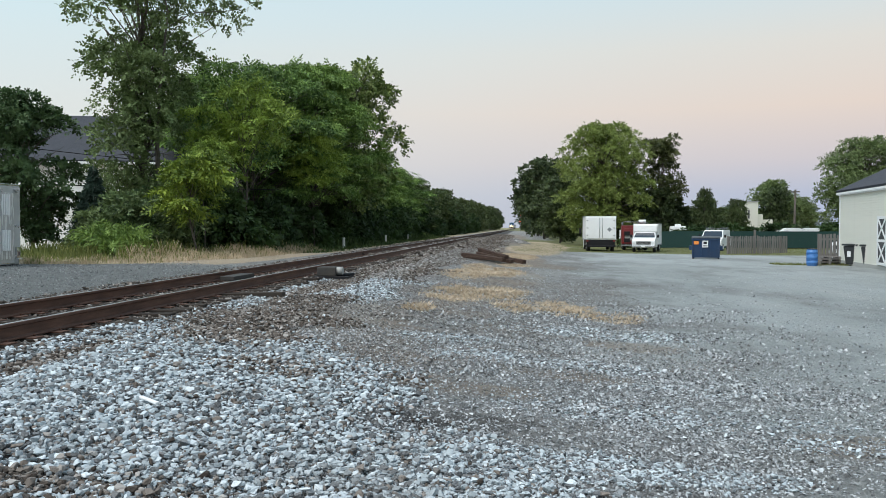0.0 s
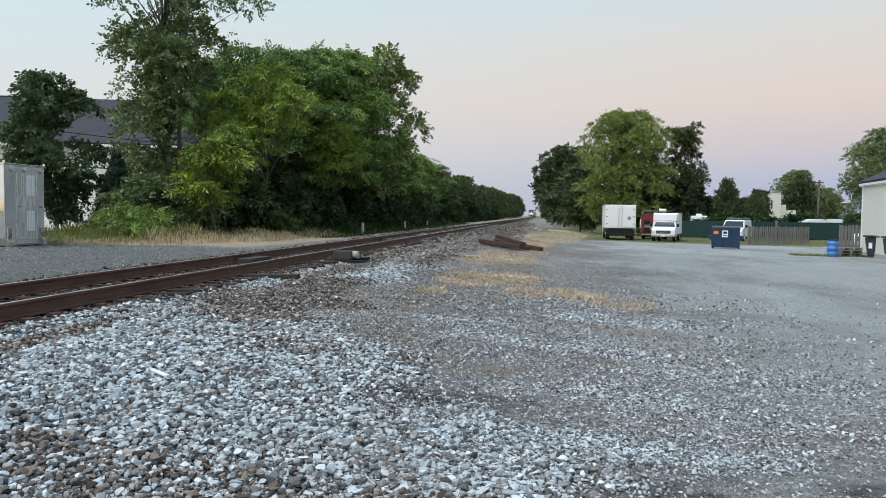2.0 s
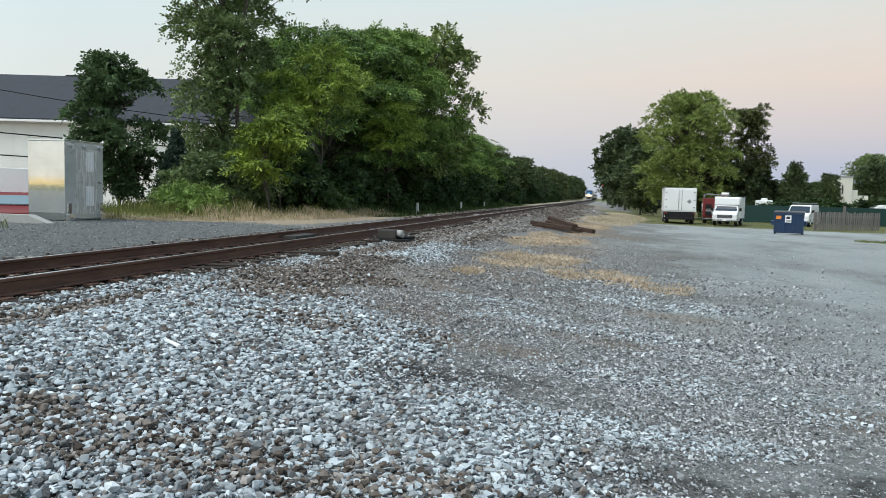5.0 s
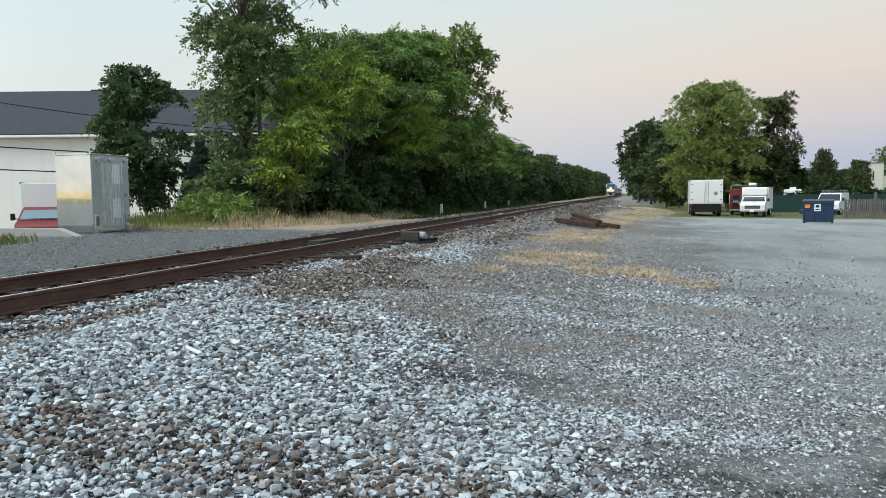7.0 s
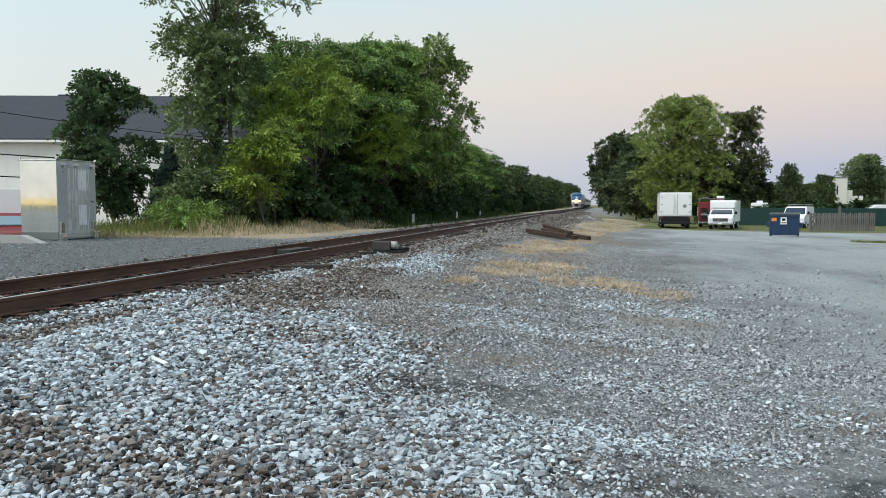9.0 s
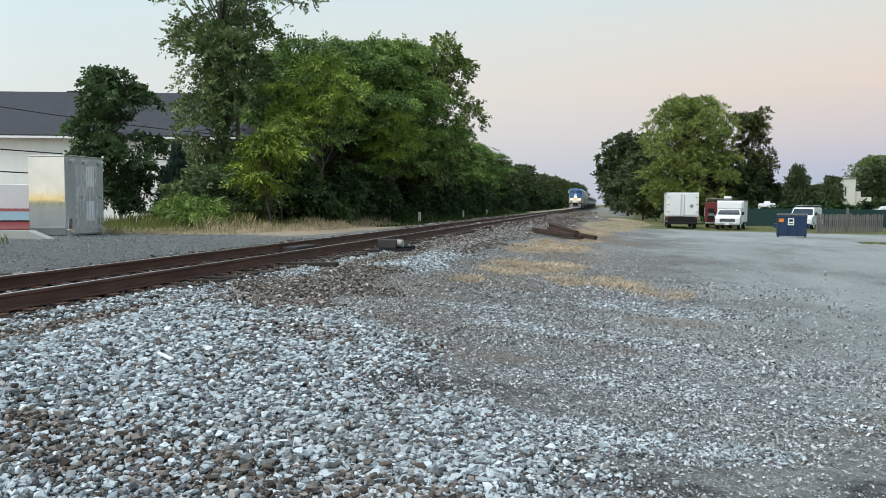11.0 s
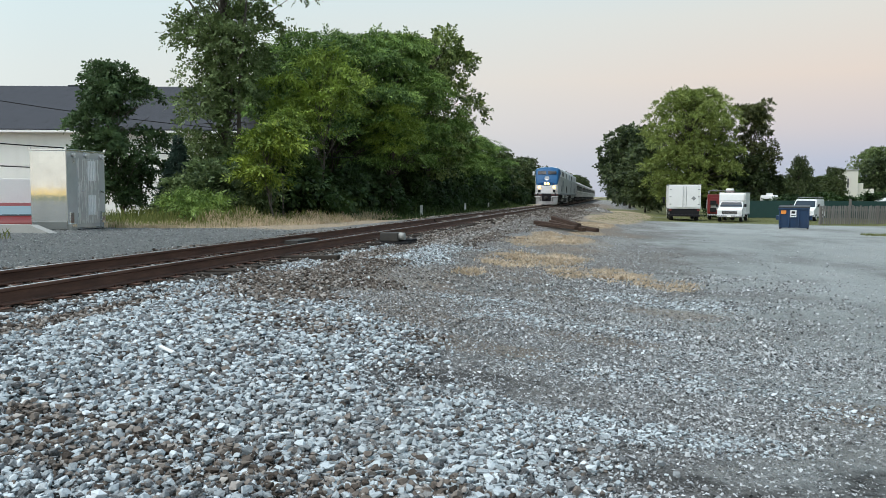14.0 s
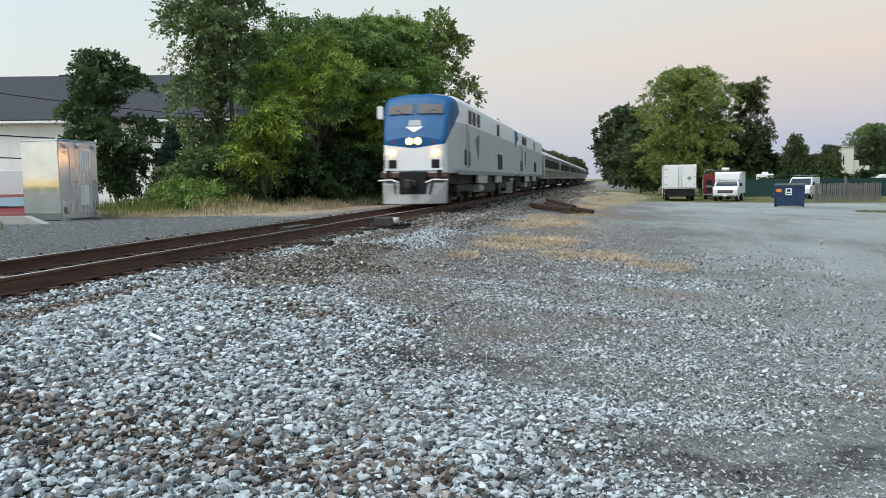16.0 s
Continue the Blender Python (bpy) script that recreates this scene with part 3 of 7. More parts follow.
def scatter(name, label, mat, x, y, size, seed, facets=20, sink=0.25, lift=0.0, thick=1.0):
    """Loose crushed stones, one mesh: x, y, size are arrays; facets tells how finely each is cut."""
    rs = np.random.RandomState(seed)
    kinds = [chips(rs, {20: 13, 8: 7, 4: 5}[facets]) for _ in range(14 if facets == 20 else 8)]
    pick = rs.randint(0, len(kinds), len(x))
    ground = ground_z(x, y)
    verts, faces, base = [], [], 0
    for q, (v0, f0) in enumerate(kinds):
        at_ = np.nonzero(pick == q)[0]
        n, k = len(at_), len(v0)
        V = v0[None] * (1 + 0.25 * (rs.rand(n, k, 1) - 0.5))
        V *= (np.stack([0.85 + 0.5 * rs.rand(n), 0.65 + 0.35 * rs.rand(n), (0.5 + 0.35 * rs.rand(n)) * thick], -1) * size[at_, None])[:, None]
        a, b = rs.rand(n) * 6.283, rs.randn(n) * {20: 0.5}.get(facets, 0.35)
        ca, sa, cb, sb = np.cos(a), np.sin(a), np.cos(b), np.sin(b)
        R = np.zeros((n, 3, 3))
        R[:, 0, 0], R[:, 0, 1], R[:, 0, 2] = ca, -sa * cb, sa * sb
        R[:, 1, 0], R[:, 1, 1], R[:, 1, 2] = sa, ca * cb, -ca * sb
        R[:, 2, 1], R[:, 2, 2] = sb, cb
        V = np.einsum("nij,nkj->nki", R, V)
        z = ground[at_] + size[at_] * sink + lift * rs.rand(n) * size[at_]
        V += np.stack([x[at_], y[at_], z], -1)[:, None]
        verts.append(V.reshape(-1, 3))
        faces.append((f0[None] + (base + np.arange(n) * k)[:, None, None]).reshape(-1, 3))
        base += n * k
    return tagged(arrays(name, np.concatenate(verts), np.concatenate(faces), mat), label, "gravel", kind="stuff")


def strewn(rs, n, x0, x1, y0, y1, keep):
    x, y = x0 + (x1 - x0) * rs.rand(n), y0 + (y1 - y0) * rs.rand(n)
    ok = rs.rand(n) < keep(x, y)
    return x[ok], y[ok]


def build_ballast():
    rs = np.random.RandomState(11)
    brown = lambda x, y: step(soft_noise(x, y, 1.5), 0.3, 0.7)
    edge = BALLAST_EDGE
    hollow = lambda x, y: (1 - 0.6 * patches(x, y, TARRY[3:5])) * (1 - 0.5 * patches(x, y, EARTH[2:3])) * (1 - 0.35 * patches(x, y, EARTH[3:5]))
    shoulder = lambda x, y: hollow(x, y) * (1 - step(x + 1.3 * (soft_noise(x, y, 1.1) - 0.5), edge(y) - 0.7, edge(y) + 0.55))
    for name, n, x0, x1, y0, y1, s0, k in (("near", 112000, 0.35, 7.2, 0.9, 8.5, 0.0155, 20), ("mid", 94000, 0.62, 6.0, 8.5, 19, 0.0175, 8), ("far", 52000, 0.7, 4.4, 19, 48, 0.0225, 8)):
        x, y = strewn(rs, n, x0, x1, y0, y1, shoulder)
        size = s0 * np.exp(0.36 * rs.randn(len(x)).clip(-2.5, 2))
        dirty = rs.rand(len(x)) < np.maximum(np.maximum(0.93 * patches(x, y, DIRTY), np.maximum(0.55 * patches(x, y, MUDDY), 0.3 * patches(x, y, EARTH[2:6] + TARRY[3:4]))), 0.07 + 0.12 * step(y, 15, 24))
        scatter("dirty_ballast", "loose brown-stained ballast stones beside the track", M["stone_rusty"], x[dirty], y[dirty], size[dirty], n % 89, k, 0.25, 1.3)
        x, y, size = x[~dirty], y[~dirty], size[~dirty]
        scatter("ballast", "loose pale grey crushed stone ballast beside the track", M["stone_mixed" if name == "far" else "stone"], x, y, size, n % 97, k, 0.25, 1.3)
    x, y = strewn(rs, 42000, 0.6, 7.5, -9, 0.95, lambda x, y: shoulder(x, np.maximum(y, 0)) * step(y, -9, -6))
    scatter("ballast", "loose pale grey crushed stone ballast beside the track", M["stone"], x, y, 0.024 * np.exp(0.3 * rs.randn(len(x)).clip(-2.5, 2)), 31, 4, 0.25, 0.6)
    # brown dirty stones close to the tie ends and in the cribs
    crib = lambda x, y: np.where(np.abs(x + 0.75) < 1.35, 0.75, 0.9)
    x, y = strewn(rs, 46000, -2.9, 1.9, -1, 34, lambda x, y: crib(x, y) * (1 - 0.65 * step(x, 1.0, 1.9)) * (1 - 0.8 * step(x, 0.15, 0.5) * (1 - step(y, 7.5, 9.5))) * (1 - 0.25 * step(x, 0.4, 0.6) * (1 - step(x, 0.9, 1.1))))
    scatter("track_ballast", "rust-stained brown ballast packed between the ties", M["stone_rusty"], x, y, 0.023 * np.exp(0.3 * rs.randn(len(x))), 5, 8, 0.2, 0.5)
    x, y = strewn(rs, 12000, -2.9, 1.6, 34, 100, crib)
    scatter("track_ballast", "rust-stained brown ballast packed between the ties", M["stone_rusty"], x, y, 0.06 * np.exp(0.3 * rs.randn(len(x))), 6, 8, 0.2, 0.5)
    # fine gravel strewn on the lot
    lot = lambda x, y: (0.3 + 0.7 * step(soft_noise(x, y, 1.2), 0.25, 0.65)) * (0.4 + 0.6 * step(soft_noise(x + 9, y + 4, 3.4), 0.3, 0.62)) * np.interp(x, [3, 5.5, 6.8, 8, 10, 14], [0.6, 1, 0.8, 0.42, 0.2, 0.08]) * (1 - 0.45 * step(x, 6.8, 8.8) * step(y, 8, 14)) * (1 - 0.6 * patches(x, y, BARE)) * (1 - 0.45 * patches(x, y, EARTH)) * (1 - 0.5 * patches(x, y, TARRY)) * np.interp(y, [9, 14, 22, 34], [1, 0.8, 0.4, 0.05])
    x, y = strewn(rs, 190000, 2.8, 10.5, 1.6, 9, lot)
    warm = rs.rand(len(x)) < 0.75 * patches(x, y, WARM)
    for some, mat, seed in ((warm, "stone_mixed", 8), (~warm, "stone_lot", 12)):
        scatter("lot_gravel", "small brownish gravel strewn on packed fines" if mat == "stone_mixed" else "small pale gravel strewn on packed fines", M[mat], x[some], y[some], 0.0095 * np.exp(0.42 * rs.randn(some.sum()).clip(-2, 2)), seed, 8, 0.3, 0.3, 1.15)
    x, y = strewn(rs, 220000, 2.8, 16, 9, 34, lot)
    scatter("lot_gravel", "small pale gravel strewn on packed fines", M["stone_lot"], x, y, 0.014 * np.exp(0.42 * rs.randn(len(x)).clip(-2, 2)), 9, 4, 0.22, 0.2, 1.15)
    x, y = strewn(rs, 110000, 3.2, 9.5, 2.0, 10, lambda x, y: (0.35 + 0.65 * step(soft_noise(x + 3, y, 0.8), 0.3, 0.6)) * np.interp(x, [3, 5.5, 7.5, 9.5], [0.7, 1, 0.8, 0.5]) * (1 - 0.4 * patches(x, y, TARRY)))
    scatter("grit", "fine grey stone grit pressed into the lot", M["stone_lot"], x, y, 0.0075 * np.exp(0.4 * rs.randn(len(x)).clip(-2, 2)), 14, 4, 0.2, 0.2)
    x, y = strewn(rs, 90000, 2.0, 8.5, 8, 24, lambda x, y: (0.25 + 0.75 * step(soft_noise(x + 5, y, 0.9), 0.25, 0.6)) * np.interp(x, [2, 3, 6, 8.5], [0.5, 1, 0.8, 0.3]) * (1 - 0.5 * patches(x, y, STRAW)))
    scatter("grit", "fine grey-brown stone grit on the lot", M["stone_mixed"], x, y, 0.0115 * np.exp(0.4 * rs.randn(len(x)).clip(-2, 2)), 16, 4, 0.2, 0.2)
    x, y = strewn(rs, 30000, 3.4, 10.5, -6, 1.7, lambda x, y: (0.2 + 0.8 * step(soft_noise(x, y, 1.2), 0.25, 0.65)) * np.interp(x, [3.4, 5.5, 8, 10.5], [0.4, 1, 0.6, 0.15]) * step(y, -6, -3))
    scatter("lot_gravel", "small pale gravel strewn on packed fines", M["stone_lot"], x, y, 0.012 * np.exp(0.42 * rs.randn(len(x)).clip(-2, 2)), 29, 4, 0.25, 0.2, 1.1)
    # coarser loose stones across the middle of the lot
    x, y = strewn(rs, 90000, 2.6, 10.5, 6.5, 17.5, lambda x, y: (0.1 + 0.9 * step(soft_noise(x + 2, y + 6, 0.7), 0.3, 0.62)) * step(soft_noise(x * 0.7 + 4, y, 1.7), 0.2, 0.65) * (1 - 0.4 * patches(x, y, EARTH)) * (1 - 0.6 * patches(x, y, TARRY)) * np.interp(x, [2.6, 4, 8, 10.5], [0.5, 1, 0.7, 0.15]) * (1 - 0.6 * patches(x, y, STRAW)))
    for some, mat, seed in ((x + 2 * rs.rand(len(x)) < 5.2, "stone_mixed", 22), (x + 2 * rs.rand(len(x)) >= 5.2, "stone_lot", 23)):
        scatter("lot_gravel", "loose grey-brown stones trodden into the lot", M[mat], x[some], y[some], 0.0135 * np.exp(0.45 * rs.randn(some.sum()).clip(-2, 2)), seed, 4, 0.3, 0.3, 1.3)
    x, y = strewn(rs, 42000, 4.4, 8.8, 1.7, 4.8, lambda x, y: patches(x, y, TONGUE) * (0.45 + 0.55 * step(soft_noise(x + 1, y + 3, 0.3), 0.2, 0.55)))
    scatter("ballast", "pale crushed stone spilling out from the shoulder onto the lot", M["stone"], x, y, 0.0125 * np.exp(0.38 * rs.randn(len(x)).clip(-2.2, 2)), 27, 8, 0.3, 0.7)
    # denser spreads of pale pebbles
    x, y = strewn(rs, 95000, 3.2, 9.4, 2.6, 13.5, lambda x, y: patches(x, y, PALE) * (0.35 + 0.65 * step(soft_noise(x, y + 2, 0.45), 0.25, 0.6)))
    scatter("pale_gravel", "pale bluish pebbles spread in drifts on the lot", M["stone"], x, y, 0.0125 * np.exp(0.4 * rs.randn(len(x)).clip(-2, 2)), 18, 8, 0.3, 0.4)
    x, y = strewn(rs, 15000, 0.7, 4.6, 46, 150, lambda x, y: 1 - 0.8 * step(x, 3.0, 4.6))
    scatter("ballast", "brown-grey ballast shoulder far along the track", M["stone_rusty"], x, y, 0.06 * np.exp(0.3 * rs.randn(len(x)).clip(-2, 2)), 15, 4, 0.2, 0.4)
    x, y = strewn(rs, 38000, -12, -2.6, 8, 22.5, lambda x, y: 0 * x + 1)
    scatter("pad_gravel", "dark grey stone screenings on the cabinet pad", M["stone_dark"], x, y, 0.0125 * np.exp(0.4 * rs.randn(len(x)).clip(-2, 2)), 10, 4, 0.2, 0.2)


build_ballast()

# ---- track ----
TRACK_END = 900.0


def rail_bar(name, xc, parent):
    prof = [(-0.072, -0.186), (0.072, -0.186), (0.072, -0.172), (0.012, -0.155), (0.009, -0.05), (0.036, -0.036), (0.0365, -0.007), (0.027, 0.0), (-0.027, 0.0), (-0.0365, -0.007),
            (-0.036, -0.036), (-0.009, -0.05), (-0.012, -0.155), (-0.072, -0.172)]
    bm = bmesh.new()
    ys = [-80, 0, 40, 120, 300, TRACK_END]
    rings = [[bm.verts.new((xc + x, y, z)) for x, z in prof] for y in ys]
    n = len(prof)
    for r0, r1 in zip(rings, rings[1:]):
        for i in range(n):
            f = bm.faces.new((r0[i], r0[(i + 1) % n], r1[(i + 1) % n], r1[i]))
            f.material_index = 1 if i == 7 else 0
    bmesh.ops.recalc_face_normals(bm, faces=bm.faces)
    return part(name, bm, [M["rail"], M["railhead"]], parent)


def build_track():
    rs = random.Random(4)
    track = thing("railway_track", Matrix(), "single straight railway track with rusty rails on timber ties", "railway", kind="structure")
    rail_bar("rail", 0.0, track)
    rail_bar("rail", -1.505, track)
    bm = bmesh.new()
    box(bm, -1.3, 1.3, -0.115, 0.115, -0.18, 0, bevel=0.012)
    tie = part("tie", bm, M["tie"], track)
    bm = bmesh.new()
    box(bm, -0.19, 0.19, -0.09, 0.09, 0, 0.016, bevel=0.004)
    for sx in (-0.09, 0.09):
        rod(bm, (sx, 0.05, 0.016), (sx, 0.05, 0.045), 0.014, seg=6)
    plate = part("tie_plate", bm, M["rail"], track)
    first = True
    y, k = -9.0, 0
    while k < 170:
        long = 2.6 + (0.0 if rs.random() > 0.08 else 0.3)
        dx, rz = rs.gauss(0.04, 0.07), rs.gauss(0, 0.9)
        m = pose(-0.75 + dx, y, -0.205 + rs.gauss(0, 0.006), 0, 0, rz)
        if rs.random() < 0.22:
            m = pose(-0.75 + rs.uniform(0.08, 0.18), y, -0.198, 0, -0.8, rz)
        if abs(y - 13.1) < 0.25:
            m = pose(-0.08, y, -0.185, 0, -1.5, 2.0)
        if first:
            tie.matrix_basis = m
        else:
            share("tie", tie, track, m)
        for xr in (0.0, -1.505):
            pm = pose(xr, y, -0.203)
            if first and xr == 0:
                plate.matrix_basis = pm
            else:
                share("tie_plate", plate, track, pm)
            first = False if xr != 0 else first
        y += 0.5 + rs.gauss(0, 0.02)
        k += 1
    # ties farther off, joined
    V, Fa = [], []
    for j in range(500):
        yy, b = y + j * 0.52, len(V)
        V += [(-2.05 if i & 1 else 0.55, yy + (0.11 if i & 2 else -0.11), -0.205 if i & 4 else -0.36) for i in range(8)]
        Fa += [(b + 4, b + 5, b + 7, b + 6), (b, b + 1, b + 5, b + 4), (b, b + 4, b + 6, b + 2), (b + 1, b + 3, b + 7, b + 5)]
    tagged(arrays("far_ties", np.array(V), np.array(Fa), M["tie"], track), kind="stuff")


build_track()

# ---- trees and plants ----


def unit(v):
    return v / np.maximum(np.linalg.norm(v, axis=-1, keepdims=True), 1e-9)


def sprays(p, d, rs, leaflets, reach, leaf, width):
    """Compound leaves: each spray is a stalk from p along d with leaflets on both sides. Returns verts and quads."""
    n = len(p)
    side = unit(np.cross(d, unit(rs.randn(n, 3)) + (0, 0, 0.6)))
    up = np.cross(side, d)
    V = np.zeros((n, leaflets, 4, 3))
    for j in range(leaflets):
        t = (j + 0.6) / leaflets
        sgn = 1 if j % 2 else -1
        last = j == leaflets - 1
        way = unit(d * (1.0 if last else 0.55) + side * (0.1 if last else sgn * 0.85) - up * 0.12 + 0.22 * rs.randn(n, 3))
        base = p + d * (reach * t)[:, None] - (0, 0, 1) * (0.18 * reach * t * t)[:, None]
        ll = leaf * (0.75 + 0.5 * rs.rand(n))
        flat = unit(np.cross(way, up + 0.35 * rs.randn(n, 3)))
        V[:, j, 0] = base
        V[:, j, 1] = base + way * (ll * 0.45)[:, None] + flat * (ll * width)[:, None]
        V[:, j, 2] = base + way * ll[:, None] - (0, 0, 1) * (0.12 * ll)[:, None]
        V[:, j, 3] = base + way * (ll * 0.45)[:, None] - flat * (ll * width)[:, None]
    V = V.reshape(-1, 3)
    return V, np.arange(len(V)).reshape(-1, 4)


def lobe_points(rs, lobes, n, low=-0.55, squash=0.82):
    """Points on the lobes, with outward directions. Flat lobes are boughs: thin caps, light above and open below."""
    c, r = np.array([l[:3] for l in lobes]), np.array([l[3] for l in lobes])
    w = r**2 / (r**2).sum()
    k = rs.choice(len(lobes), n, p=w)
    out = c[k] * (1, 1, 0)
    if squash < 0.6:
        a, q = rs.rand(n) * 6.283, np.sqrt(rs.rand(n))
        d = np.stack([np.cos(a), np.sin(a), 0 * a], -1)
        p = c[k] + d * (q * r[k] * 1.15)[:, None] + (0, 0, 1) * (r[k] * squash * (1 - 1.2 * q * q) + 0.09 * r[k] * rs.randn(n))[:, None]
        return p, unit(d * (0.35 + q)[:, None] + 0.55 * unit(out + 1e-6))
    d = unit(rs.randn(n, 3))
    d[:, 2] = np.where(d[:, 2] < low, -d[:, 2], d[:, 2])
    far = r[k] * (0.6 + 0.45 * rs.rand(n) ** 0.6)
    ragged = 1 + 0.22 * rs.randn(n) * (rs.rand(n) < 0.25)
    p = c[k] + d * (far * ragged)[:, None] * (1, 1, squash)
    return p, d


def crown_lobes(rs, height, radius, bottom, count, shape="round", lean=(0, 0)):
    out = []
    for i in range(count):
        t = (i + 0.5) / count
        z = bottom + (height - bottom) * (0.06 + 0.88 * t)
        if shape == "tall":
            w = radius * float(np.interp(t, [0, 0.3, 0.55, 0.75, 0.9, 1], [0.5, 0.5, 0.75, 1.1, 0.9, 0.4])) * (0.85 + 0.25 * math.sin(i * 1.9))
        elif shape == "fan":
            w = radius * (0.45 + 0.55 * math.sin(min(1, t * 1.2) * 2.2)) * (1 if t < 0.8 else 0.72)
        else:
            w = radius * math.sqrt(max(0.08, 1 - (1.7 * t - 0.75) ** 2))
        a, q = rs.rand() * 6.283 + i * 2.4, w * (0.95 * rs.rand() ** 0.33)
        rad = min(1.15, radius * (0.14 + 0.12 * rs.rand()))
        if i % 5 == 0:
            out.append((lean[0] * t + 0.2 * w * rs.randn(), lean[1] * t + 0.2 * w * rs.randn(), min(z, height - 1.2 * rad), rad * 1.25))
        out.append((lean[0] * t + q * math.cos(a), lean[1] * t + q * math.sin(a), min(z, height - 0.75 * rad), rad))
    return out


def grow(name, m, label, height, radius, bottom, lobes, n, leaflets, reach, leaf, width, mat, seed, shape="round", trunk=0.2, droop=0.35, group="", lean=(0, 0), stems=1, category="tree", low=-0.55, flat=1.0, squash=0.82, open_below=0.55, whorl=0):
    rs = np.random.RandomState(seed)
    tree = thing(name, m, label, category, group)
    cl = crown_lobes(rs, height, radius, bottom, lobes, shape, lean)
    bm = bmesh.new()
    for s in range(stems):
        off = Vector((0, 0, -0.25)) if stems == 1 else Vector((0.5 * rs.randn() * trunk * 4, 0.5 * rs.randn() * trunk * 4, -0.25))
        pts, top = [off], height * (0.82 if shape != "round" else 0.7)
        for i in range(1, 6):
            t = i / 5
            pts.append(off * (1 + 0.6 * t) + Vector((lean[0] * t + 0.12 * rs.randn() * t * 2, lean[1] * t + 0.12 * rs.randn() * t * 2, top * t)))
        for i in range(5):
            rod(bm, pts[i], pts[i + 1], trunk * (1 - 0.17 * i) * (1.25 if i == 0 else 1), trunk * (1 - 0.17 * (i + 1)), 8, caps=False)
    for x, y, z, r in cl:
        k = min(4, max(1 if height > 5 else 0, int((z - 0.35 * r - height * 0.15) / top * 5)))
        a = pts[k].lerp(pts[k + 1], 0.3 + 0.5 * rs.rand())
        b = Vector((x, y, z))
        if a.z > b.z:
            a = pts[1] if height > 5 else pts[max(0, k - 1)]
        mid = a.lerp(b, 0.5) + Vector((0, 0, 0.12 * (b - a).length))
        r0 = max(0.014, trunk * 0.26)
        rod(bm, a, mid, r0, r0 * 0.65, 5, caps=False)
        rod(bm, mid, b, r0 * 0.65, r0 * 0.25, 5, caps=False)
    part("trunk", bm, M["bark"], tree)
    p, d = lobe_points(rs, cl, n, low, squash)
    thin = soft_noise(p[:, 0] + 0.6 * p[:, 2], p[:, 2] - 0.4 * p[:, 1], 0.9) + 0.6 * soft_noise(p[:, 1] + 0.5 * p[:, 2], p[:, 2] + 7, 1.3)
    ok = (p[:, 2] > 0.05) & (thin > open_below)
    p, d = p[ok], d[ok]
    if whorl:
        # leaves in rosettes round the branch tips, spread flat and drooping at the ends
        spin = rs.rand(len(p))[:, None] * 6.283 + np.arange(whorl)[None] * (6.283 / whorl) + 0.35 * rs.randn(len(p), whorl)
        ring = np.stack([np.cos(spin), np.sin(spin), 0.25 + 0.3 * rs.randn(*spin.shape)], -1)
        d = unit(ring + 0.7 * (d * (1, 1, 0.3))[:, None]).reshape(-1, 3)
        p = np.repeat(p, whorl, 0)
        d = unit(d - (0, 0, droop))
    else:
        d = unit((d + 0.35 * rs.randn(len(p), 3)) * (1, 1, flat) - (0, 0, droop))
    V, Fa = sprays(p, d, rs, leaflets, reach * (0.7 + 0.6 * rs.rand(len(p))), leaf, width)
    arrays("crown", V, Fa, mat, tree)
    return tree


def at(x, y, rz=0, s=1.0, sz=None, dz=0.0):
    return pose(x, y, gz(x, y) + dz, 0, 0, rz) @ Matrix.Diagonal((s, s, sz or s, 1))


